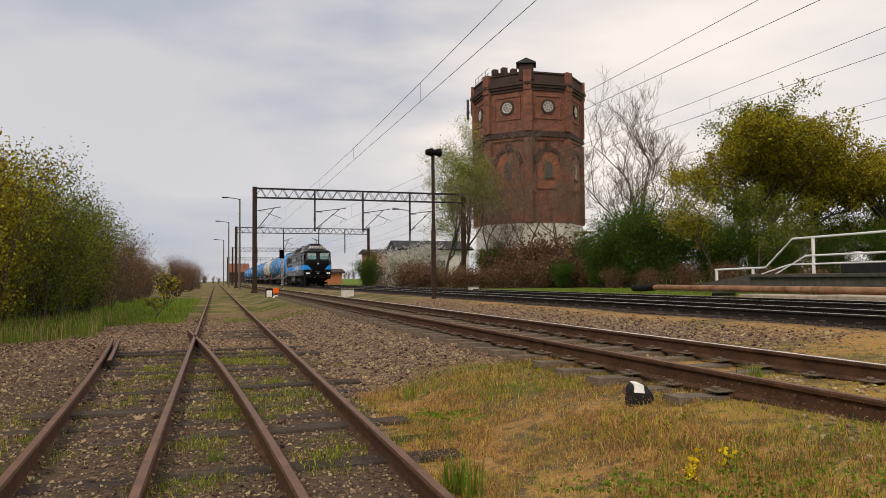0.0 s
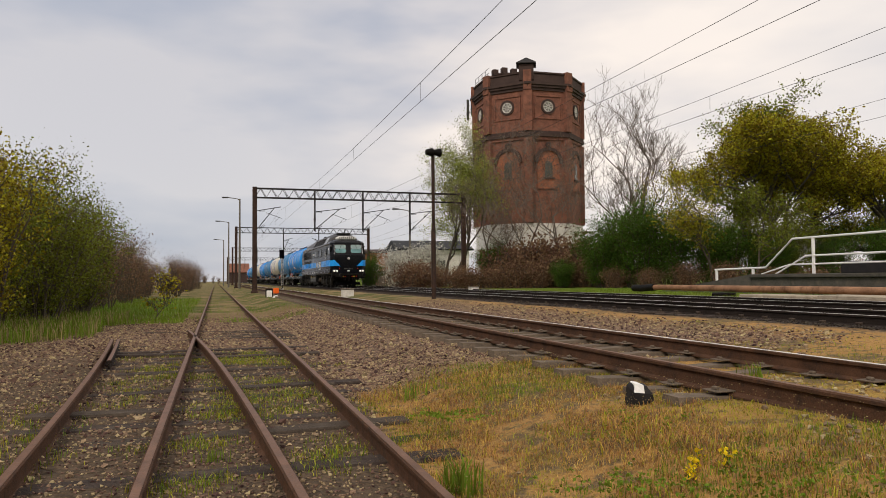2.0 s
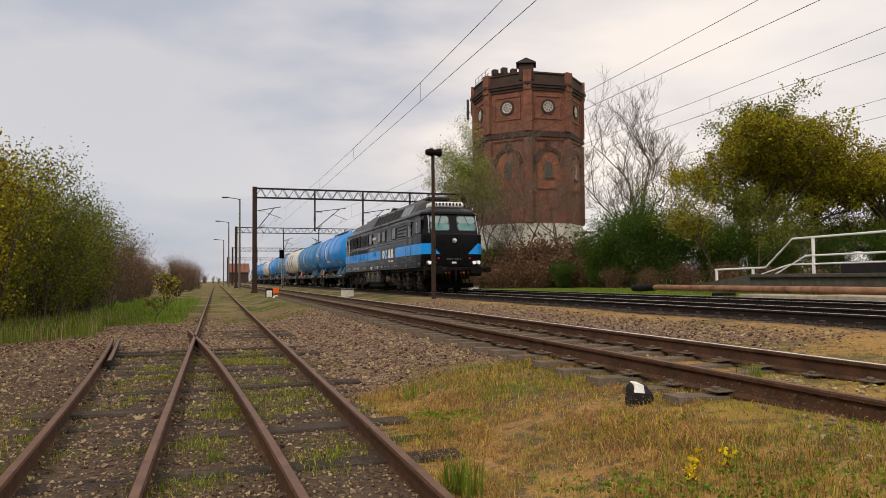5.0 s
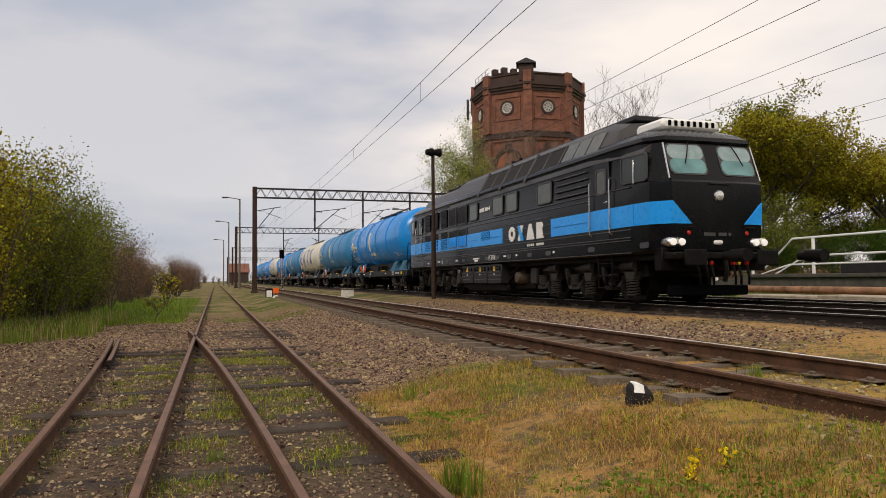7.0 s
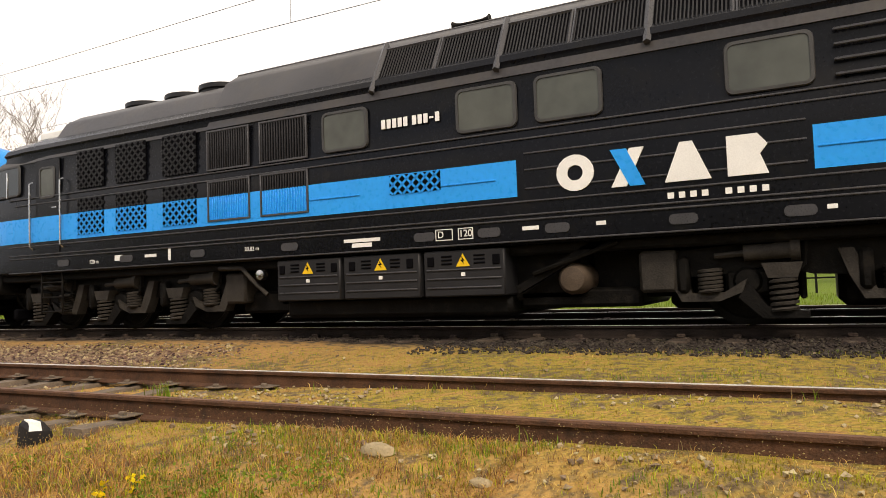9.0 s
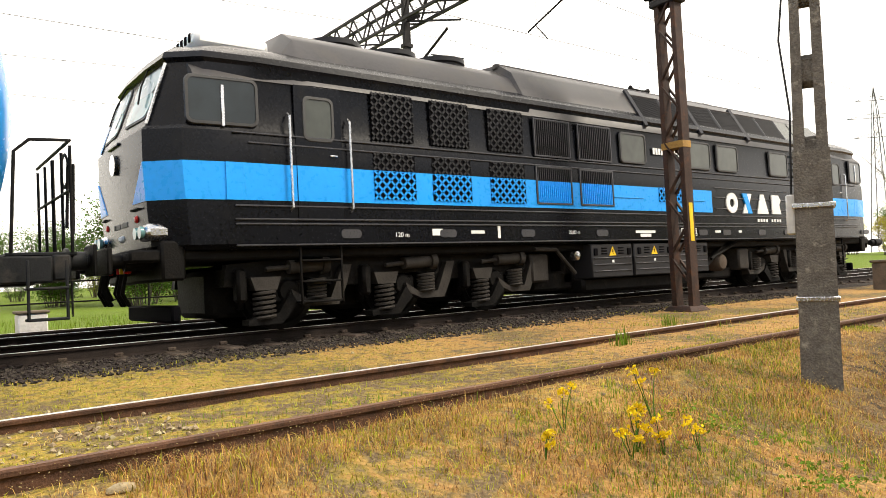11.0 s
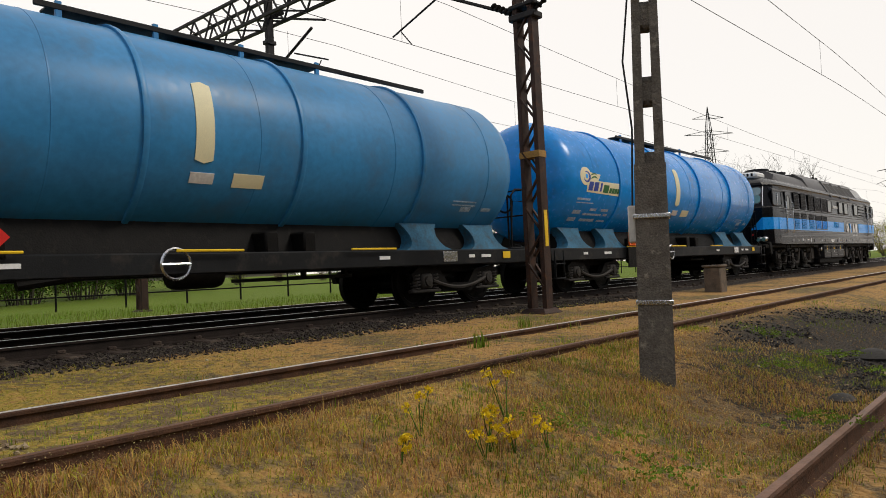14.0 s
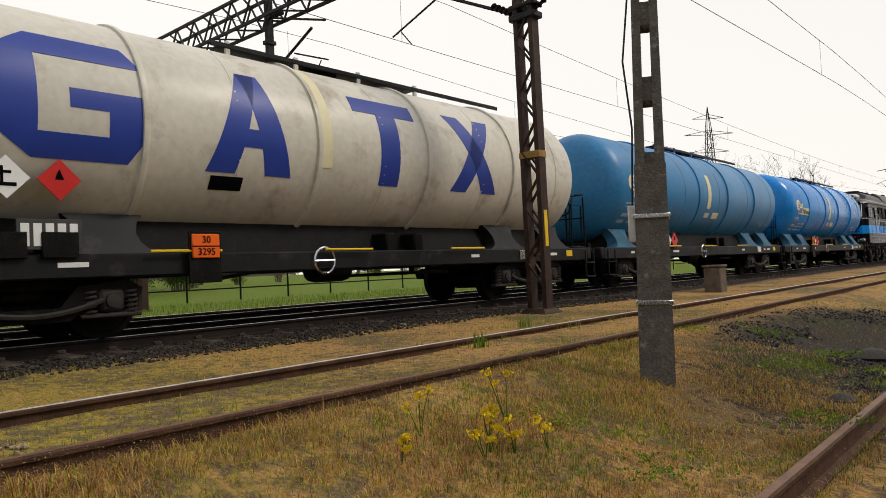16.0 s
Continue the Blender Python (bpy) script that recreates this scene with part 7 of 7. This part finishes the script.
    dense.matrix_basis = shift(dense, 28.4, 43.8, 0, 1.0)
    for x, y, s, k in ((30.6, 43.2, 0.95, 40), (26.6, 45.4, 0.75, 80), (22.4, 55.9, 0.62, 0), (24.8, 48.5, 0.35, 99), (13.8, 66, 0.5, 10), (32.5, 41.5, 0.8, 120), (35.5, 39.5, 0.6, 220), (43, 36, 0.7, 11), (48, 33, 0.7, 91)):
        copy_thing(dense, shift(dense, x, y, k, s))
    white = bush("blossom_bush", "bush covered in white blossom", 72, 4.2, 2.4, BLOSSOM, 5000, 0.09, 0.4, 18, group="blossom bushes")
    white.matrix_basis = shift(white, 18.6, 74.0, 0, 1.0)
    copy_thing(white, shift(white, 21.2, 73.0, 70, 1.1))
    dry = bush("dry_hedge", "dry reddish-brown leafless brush", 73, 1.9, 1.5, BRUSH, 3600, 0.06, 0.3, 26, group="dry hedges")
    dry.matrix_basis = shift(dry, 14.6, 55.0, 0, 1.0)
    for i in range(13):
        copy_thing(dry, shift(dry, 15.8 + i * 1.15, 55.0 - i * 0.55 + r.uniform(-0.8, 0.8), r.uniform(0, 360), r.uniform(0.8, 1.3)))
    for x, y, k in ((24.2, 54.0, 1.8), (25.6, 53.0, 2.1), (27.2, 52.0, 1.9), (28.8, 51.0, 2.1), (22.8, 55.0, 1.6)):
        copy_thing(dry, shift(dry, x, y, 50 * k, k))
    for i in range(8):
        copy_thing(dry, shift(dry, 26.5 + i * 1.6, 44.0 - i * 1.9, r.uniform(0, 360), r.uniform(0.6, 0.9)))
    for x, y, k, size in ((37, 39.5, 1, 1.3), (44, 36.5, 1, 1.2), (48, 34, 2, 1.5), (35, 43, 1, 1.3), (46, 39, 2, 1.4), (33.5, 40.5, 2, 1.2), (51, 31, 1, 1.5), (40.5, 44, 2, 1.5), (42, 41, 2, 1.6), (40.5, 38.5, 2, 1.2), (45, 37, 2, 1.3), (49.5, 36, 2, 1.6), (54, 31, 2, 1.6), (57, 27, 2, 1.6), (53, 25, 1, 1.4), (60, 36, 2, 2.2), (56, 40, 2, 2.2), (52, 44, 2, 2.2), (48, 48, 2, 2.0), (44, 51, 2, 1.8)):
        copy_thing(kinds[k], shift(kinds[k], x, y, r.uniform(0, 360), size))
    # beyond the meadow
    for x, y, s in ((38, -10.2, 0.95), (40, -13.2, 1.0), (41.5, -7.0, 0.7), (42, -17.0, 1.15), (44, -20.5, 1.0), (46, -25, 0.8), (40, -3, 0.7)):
        copy_thing(dense, shift(dense, x, y, 33 * s, s))
    for i in range(24):
        k = r.choice((1, 2, 3))
        copy_thing(kinds[k], shift(kinds[k], 47 + r.uniform(-2, 2) + 0.3 * i, 24 - i * 4.3, r.uniform(0, 360), r.uniform(0.55, 0.85)))
    for x, y, s, h in ((27.5, -92.0, 81, 17.0), (31.0, -98.0, 82, 18.0), (52.0, -30.0, 83, 11.0), (58.0, -52.0, 84, 12.0), (47, -2.0, 85, 10)):
        tree("bare_tree", "grey leafless tree beyond the meadow", x, y, s, h, None, levels=5, split=3, spread=0.7, up=0.5, trunk=0.22)
    for i in range(16):
        copy_thing(dense, shift(dense, 14 + i * 9 + r.uniform(-2, 2), -150 + i * 3 + r.uniform(-8, 8), r.uniform(0, 360), r.uniform(1.1, 1.7)))
    for i in range(14):
        copy_thing(kinds[0], shift(kinds[0], 10 + i * 6 + r.uniform(-2, 2), -118 + r.uniform(-8, 8) - (0 if i < 6 else 20), r.uniform(0, 360), r.uniform(1.0, 1.8)))
    for i in range(60):
        copy_thing(kinds[3], shift(kinds[3], -80 + i * 3.3 + r.uniform(-2, 2), 400 + r.uniform(-25, 25), r.uniform(0, 360), r.uniform(0.7, 1.6)))
    for i in range(16):
        copy_thing(kinds[3], shift(kinds[3], -2.6 - r.uniform(0, 3.5), 46 + i * 6, r.uniform(0, 360), r.uniform(0.7, 1.0)))


build_plants()


# ---- loose ballast, turf and weeds ----
def n2(x, y, s, k=0.0):
    return noise.noise(Vector((x * s, y * s, k)))


def stone_mesh(name, spots, material, g):
    base = np.array([(1, 0, 0), (-1, 0, 0), (0, 1, 0), (0, -1, 0), (0, 0, 1), (0, 0, -1)], float)
    tri = np.array([(0, 2, 4), (2, 1, 4), (1, 3, 4), (3, 0, 4), (2, 0, 5), (1, 2, 5), (3, 1, 5), (0, 3, 5)])
    n = len(spots)
    q = g.normal(size=(n, 3, 3))
    q, _ = np.linalg.qr(q)
    size = np.array([s[3] for s in spots])[:, None, None]
    v = (base[None] * g.uniform(0.6, 1.25, (n, 6, 3)) + g.normal(0, 0.12, (n, 6, 3))) @ q * size * np.array([1, 1, 0.75])
    v += np.array([s[:3] for s in spots])[:, None]
    f = (tri[None] + (np.arange(n) * 6)[:, None, None]).reshape(-1, 3)
    return mesh_of(name, v.reshape(-1, 3).tolist(), f.tolist(), material)


def yard(x, y):
    """How stony the ground is at a place, 0 to 1."""
    edge = 1.0 + 6.4 * max(0.0, min(1.0, (x - 0.9) / 0.6))
    a = (y - edge + 1.6 * n2(x, y, 0.9) + 0.6) / 1.4
    b = (30 - y) / 6
    c = (8.2 - x) / 0.8
    return max(0.0, min(1.0, a, b, c))


def build_ballast():
    g = np.random.default_rng(3)
    out = []
    for k in range(90000):
        y = 1.5 + 24 * g.random() ** 1.5
        x = g.uniform(-7.5, 8.2)
        if abs(x - X_C) < 0.85 and g.random() < 0.6:
            continue
        if -2.3 < x < 1.35 and y < 13 and g.random() < 0.6:
            continue
        if g.random() < yard(x, y) * (0.55 if n2(x, y, 0.5, 5) < -0.15 else 1.0):
            s = g.uniform(0.01, 0.03) * (1 if g.random() < 0.95 else 1.6) * (0.75 if y < 6 else 1)
            out.append((x, y, ground_z(x, y) + s * 0.25, s))
    for k in range(70000):
        y, x = 1.6 + 8.5 * g.random() ** 1.3, g.uniform(-5.0, 5.0)
        if g.random() < yard(x, y) * (0.5 if -2.3 < x < 1.35 else 1.0):
            q = g.uniform(0.005, 0.015)
            out.append((x, y, ground_z(x, y) + q * 0.3, q))
    oily = []
    for k in range(34000):
        x, y = g.uniform(7.5, 15.6) if k % 3 else g.uniform(7.4, 9.2), g.uniform(-16, 26)
        if x < 8.7 and y > 4.5:
            continue
        s = g.uniform(0.015, 0.035)
        oily.append((x, y, ground_z(x, y) + s * 0.3, s))
    tagged(new("oily_shaded_ballast", stone_mesh("oily_shaded_ballast", oily, OILSHADESTONE, g)), "dark oily ballast between the main rails, coloured with the train's shade", "ballast", kind="stuff")
    tagged(new("ballast", stone_mesh("ballast", out, STONE, g)), "loose brown and grey ballast stones", "ballast", kind="stuff")
    pale = []
    for k in range(1500):
        y, x = g.uniform(-1.5, 5.5), g.normal(4.2, 0.75)
        if n2(x, y, 0.6, 9) > -0.1:
            s = g.uniform(0.01, 0.028)
            pale.append((x, y, ground_z(x, y) + s * 0.4, s))
    for k in range(500):
        x, y = g.uniform(-1.5, 8), g.uniform(-14, 16)
        s = g.uniform(0.01, 0.03)
        pale.append((x, y, ground_z(x, y) + s * 0.4, s))
    tagged(new("pale_stones", stone_mesh("pale_stones", pale, PALESTONE, g)), "scattered pale limestone chippings", "stones", kind="stuff")
    for x, y, s in ((3.3, 2.2, 0.085), (3.1, 1.5, 0.05), (3.4, -0.8, 0.05)):
        t = thing("boulder", "pale yellowish stone lying by the rail", "stone", "loose stones")
        me = Shape().loft([[(x + s * w * math.cos(a) * 0.7, y + s * w * math.sin(a) * 1.3, ground_z(x, y) + s * z + 0.06 * s * math.sin(3 * a + z)) for a in [6.2832 * i / 9 for i in range(9)]] for w, z in ((0.6, -0.3), (1.0, 0.0), (0.92, 0.4), (0.5, 0.62))])
        part("stone", me, PALESTONE, t, angle=50)
    coal = []
    for k in range(9500):
        x, y = g.normal(1.4, 1.1), g.normal(-11.0, 2.6)
        if (x - 1.4) ** 2 / 4.5 + (y + 11) ** 2 / 22 < 1.0 and n2(x, y, 0.6, 4) + 0.5 * n2(x, y, 1.9, 4) > -0.12:
            s = g.uniform(0.01, 0.03)
            coal.append((x, y, ground_z(x, y) + 0.3 * s, s))
    tagged(new("coal_spill", stone_mesh("coal_spill", coal, COAL, g)), "dark spill of cinders and coal on the turf", "cinders", kind="stuff")


PALESTONE = mat("pale_limestone", (0.32, 0.25, 0.15), 0.9, vary=0.25, scale=6, fine=50, bump=0.3, island=0.4)
COAL = mat("coal_cinders", (0.03, 0.027, 0.025), 0.85, vary=0.3, scale=6, fine=50, bump=0.3, island=0.5)


def blades(name, label, spots, material, g, lean=0.5, width=0.003):
    """Grass as single bent blades: x, y, height for each."""
    n = len(spots)
    p = np.array([(x, y, ground_z(x, y) - 0.01) for x, y, h in spots])
    h = np.array([s[2] for s in spots])[:, None]
    a = g.uniform(0, 6.283, n)
    d = np.stack([np.cos(a), np.sin(a), np.zeros(n)], 1)
    side = np.stack([-np.sin(a), np.cos(a), np.zeros(n)], 1) * width * (0.5 + h * 9)
    k = g.uniform(0.1, 1.0, (n, 1)) * lean
    up = np.array([0, 0, 1.0])
    mid = p + up * h * 0.6 + d * h * k * 0.4
    tip = p + up * h * (1 - 0.25 * k) + d * h * k * 1.1
    v = np.stack([p - side, p + side, mid + side * 0.7, mid - side * 0.7, tip], 1).reshape(-1, 3)
    o = np.arange(n) * 5
    f = [(i, i + 1, i + 2, i + 3) for i in o.tolist()] + [(i + 3, i + 2, i + 4) for i in o.tolist()]
    tagged(new(name, mesh_of(name, v.tolist(), f, material)), label, "grass", kind="stuff")


def build_grass():
    g = np.random.default_rng(9)
    dry, green, moss, tall, tan = [], [], [], [], []

    def keep(x, y):
        return all(abs(x - r) > 0.05 for r in (X_B - 0.75, X_B + 0.75, X_C - 0.75, X_C + 0.75))
    for k in range(260000):
        u = g.random()
        if u < 0.5:
            x, y = g.uniform(1.0, 4.2), g.uniform(-9, 9)
        elif u < 0.75:
            x, y = 4.0 + 3.9 * g.random() ** 1.15, g.uniform(-14, 18)
        else:
            x, y = g.uniform(-1.5, 4.0), g.uniform(-16, 14)
        if not keep(x, y) or g.random() < yard(x, y) * 0.985:
            continue
        v = n2(x, y, 0.55, 1.0) + 0.5 * n2(x, y, 2.1, 2.0)
        if ((x - 1.4) ** 2 / 4.5 + (y + 11) ** 2 / 22 < 1.0) and g.random() < 0.8 and n2(x, y, 0.6, 4) + 0.5 * n2(x, y, 1.9, 4) > -0.12:
            continue
        w = n2(x, y, 1.1, 7.0) + 0.6 * n2(x, y, 3.7, 8.0)
        if (x > 3.8 and w > (0.2 if y < -4.5 else -0.2 if x > 5.3 else 0.0)) or (x > 2.6 and abs(y) < 2.5 and w > 0.05):
            moss.append((x, y, g.uniform(0.015, 0.05)))
        elif v > (0.08 if y > -1 else 0.22):
            (green if g.random() < 0.6 else moss).append((x, y, g.uniform(0.015, 0.065)))
        elif w > (0.22 if y > -1 else 0.38) or (v > -0.02 and g.random() < (0.3 if y > -1 else 0.12)):
            moss.append((x, y, g.uniform(0.012, 0.045)))
        elif v > -0.42:
            (tan if g.random() < 0.25 + 0.6 * n2(x, y, 1.6, 6.0) else dry).append((x, y, g.uniform(0.012, 0.03 + 0.04 * g.random())))
        elif g.random() < 0.25:
            tan.append((x, y, g.uniform(0.02, 0.06)))
    fuzz, seeds = [], []
    for k in range(120000):
        if k % 2:
            x, y = g.uniform(1.15, 3.7), 1.4 + 6.5 * g.random() ** 1.3
        else:
            x, y = g.uniform(0.9, 3.9), -0.8 - 6.5 * g.random() ** 1.2
        c = n2(x, y, 1.3, 11) + 0.6 * n2(x, y, 5.0, 12)
        if not keep(x, y) or g.random() < yard(x, y) or c < -0.2:
            continue
        (fuzz if g.random() < 0.6 else tan if g.random() < 0.6 else moss).append((x, y, (0.02 + 0.05 * g.random()) * (1 + max(0, c))))
        if g.random() < 0.05:
            seeds.append((x + g.normal(0, 0.01), y + g.normal(0, 0.01), ground_z(x, y) + g.uniform(0.04, 0.12), g.uniform(0.002, 0.0045)))
    blades("matted_grass", "fine matted rusty-golden turf", fuzz, GRASS_RUSSET, g, 1.3, 0.002)
    tagged(new("pale_seed_heads", stone_mesh("pale_seed_heads", seeds, STRAW, g)), "tiny pale seed heads over the turf", "weeds", kind="stuff")
    # tufts among the siding rails and along the rails of the loop
    for k in range(800):
        x, y = g.normal(X_B - 0.3, 0.85), 2.0 + 11 * g.random() ** 1.3
        if n2(x, y, 0.9, 3) < 0.0:
            continue
        for j in range(55):
            (green if g.random() < 0.5 else moss).append((x + g.normal(0, 0.1), y + g.normal(0, 0.1), g.uniform(0.025, 0.07)))
    for k in range(90):
        x, y = g.choice((X_C - 0.95, X_C - 0.68, X_C + 0.6, X_C + 1.1)) + g.normal(0, 0.09), g.uniform(-13, 17)
        for j in range(9):
            (tall if g.random() < 0.4 else green if g.random() < 0.5 else dry).append((x + g.normal(0, 0.04), y + g.normal(0, 0.05), g.uniform(0.03, 0.13)))
    for x, y, n, hh in ((1.32, 3.9, 60, 0.26), (1.9, 7.0, 40, 0.2), (0.0, 5.2, 40, 0.12), (4.6, 5.3, 40, 0.24), (5.9, -8.5, 50, 0.22), (4.9, -6.2, 50, 0.26), (-0.9, 3.3, 40, 0.12), (0.6, 3.6, 40, 0.1)):
        for j in range(n):
            green.append((x + g.normal(0, 0.06), y + g.normal(0, 0.06), hh * g.uniform(0.4, 1)))
    for k in range(26000):
        y = 22 + 30 * g.random() ** 1.6
        x = g.uniform(-6, 5.8)
        if x > -0.9 and g.random() < (0.9 if n2(x, y, 0.35, 3) < 0.1 else 0.3):
            continue
        green.append((x, y, g.uniform(0.06, 0.2) * (1.2 if x < -0.9 else 0.7)))
    for k in range(20000):
        x, y = g.uniform(-9, -2.6), g.uniform(13, 26)
        if x < -2.6 - max(0, (17.5 - y)) * 0.8 + n2(x, y, 0.5):
            (tall if g.random() < 0.35 else green).append((x, y, g.uniform(0.1, 0.42)))
    for k in range(26000):
        x, y = g.uniform(16.0, 25), g.uniform(-26, 40)
        green.append((x, y, g.uniform(0.06, 0.2)))
    blades("dry_grass", "short dry golden turf", dry, GRASS_DRY, g, 1.4, 0.0025)
    blades("withered_grass", "short withered brown turf", tan, GRASS_TAN, g, 1.4, 0.0025)
    blades("green_grass", "patches of fresh green grass and weeds", green, GRASS_GREEN, g)
    blades("moss_grass", "low yellow-green moss and grass", moss, MOSS, g, 1.0)
    blades("tall_grass", "tall pale straw stalks", tall, STRAW, g, 0.35)
    # seed heads and broad weed leaves
    heads = []
    for k in range(14000):
        x, y = g.uniform(1.0, 4.0), g.uniform(-8, 9)
        if yard(x, y) > 0.5 or not keep(x, y):
            continue
        h = g.uniform(0.03, 0.14)
        heads.append((x, y, ground_z(x, y) + h, g.uniform(0.003, 0.006)))
    tagged(new("seed_heads", stone_mesh("seed_heads", heads, STRAW, g)), "small pale seed heads of spring weeds", "weeds", kind="stuff")
    tw = []
    for x, y, n in ((2.15, 3.1, 40), (2.4, 2.8, 40), (1.9, 3.3, 24), (2.7, 3.0, 24), (0.15, 3.0, 60), (-0.1, 2.7, 50), (1.7, 5.3, 50), (2.5, -4.0, 50), (1.6, -3.6, 50), (1.2, -7.5, 50), (2.2, -7.6, 60), (1.9, -8.6, 60), (2.9, -9.5, 60), (1.2, -5.2, 50), (2.1, 2.5, 40), (2.9, 2.4, 40), (1.5, 2.6, 30), (2.6, 4.2, 30)):
        for j in range(n):
            px, py = x + g.normal(0, 0.16), y + g.normal(0, 0.16)
            tw.append((Vector((px, py, ground_z(px, py) + g.uniform(0.005, 0.07))), 3))
    tagged(new("broad_weeds", leaf_mesh("broad_weeds", tw, 6000, 0.011, 0.02, GRASS_GREEN, 8)), "low broad-leaved green weeds", "weeds", kind="stuff")


GRASS_RUSSET = leafy("russet_grass", (0.48, 0.26, 0.085), 0.5)
MOSS = leafy("yellow_moss", (0.33, 0.3, 0.03), 0.5)
STRAW = leafy("pale_straw", (0.34, 0.27, 0.13), 0.3)


def flower(x, y, h, seed, low=False):
    """A branching weed with clusters of small yellow flowers."""
    r = random.Random(seed)
    t = thing("yellow_flower", "wild plant with small yellow flower clusters", "flower", "yellow flowers")
    z = ground_z(x, y)
    st, fl = Shape(), []
    for i in range(2 if low else 3):
        a = r.uniform(0, 6.283)
        d = h * r.uniform(0.5, 1.0)
        q = Vector((x + math.cos(a) * h * 0.35 * r.random(), y + math.sin(a) * h * 0.35 * r.random(), z + d))
        st.tube([(x, y, z - 0.02), ((x + q.x) / 2 + 0.01, (y + q.y) / 2, z + d * 0.55), q], 0.004, 4, 0.002, caps=False)
        for j in range(16):
            fl.append((q + Vector((r.gauss(0, 0.016), r.gauss(0, 0.016), r.gauss(0, 0.012))), 3))
    part("stalk", st, LEAF_GREEN, t, angle=60)
    part("blossom", leaf_mesh("blossom", fl, 16 if low else 110, 0.011, 0.005, FLOWER, seed, 0.8), FLOWER, t)


build_ballast()
build_grass()
for i, (x, y, h) in enumerate(((2.75, -3.75, 0.46), (2.55, -3.3, 0.22), (2.62, -3.4, 0.24), (2.5, -3.2, 0.2), (2.45, -3.42, 0.2), (2.95, -3.15, 0.34), (2.72, -2.75, 0.14), (2.35, -3.62, 0.2))):
    flower(x, y, h, 100 + i)
for i in range(6):
    flower(2.3 + 0.06 * i, 3.2 + 0.05 * ((i * 5) % 4), 0.08, 200 + i, True)


# the buffer-stop timbers and odd lumps on the cinders
def build_odds():
    for x, y, s in ((1.75, -9.6, 0.22), (1.5, -6.9, 0.12)):
        t = thing("coal_lump", "dark lump of slag on the cinders", "slag lump", "slag lumps")
        z = ground_z(x, y)
        part("lump", Shape().loft([[(x + s * w * math.cos(a) * (1 + 0.25 * math.sin(3 * a)), y + s * w * math.sin(a), z + s * h) for a in [6.2832 * i / 8 for i in range(8)]] for w, h in ((0.7, -0.2), (1, 0.15), (0.6, 0.5), (0.2, 0.6))]), COAL, t, angle=30)


build_odds()

motions()
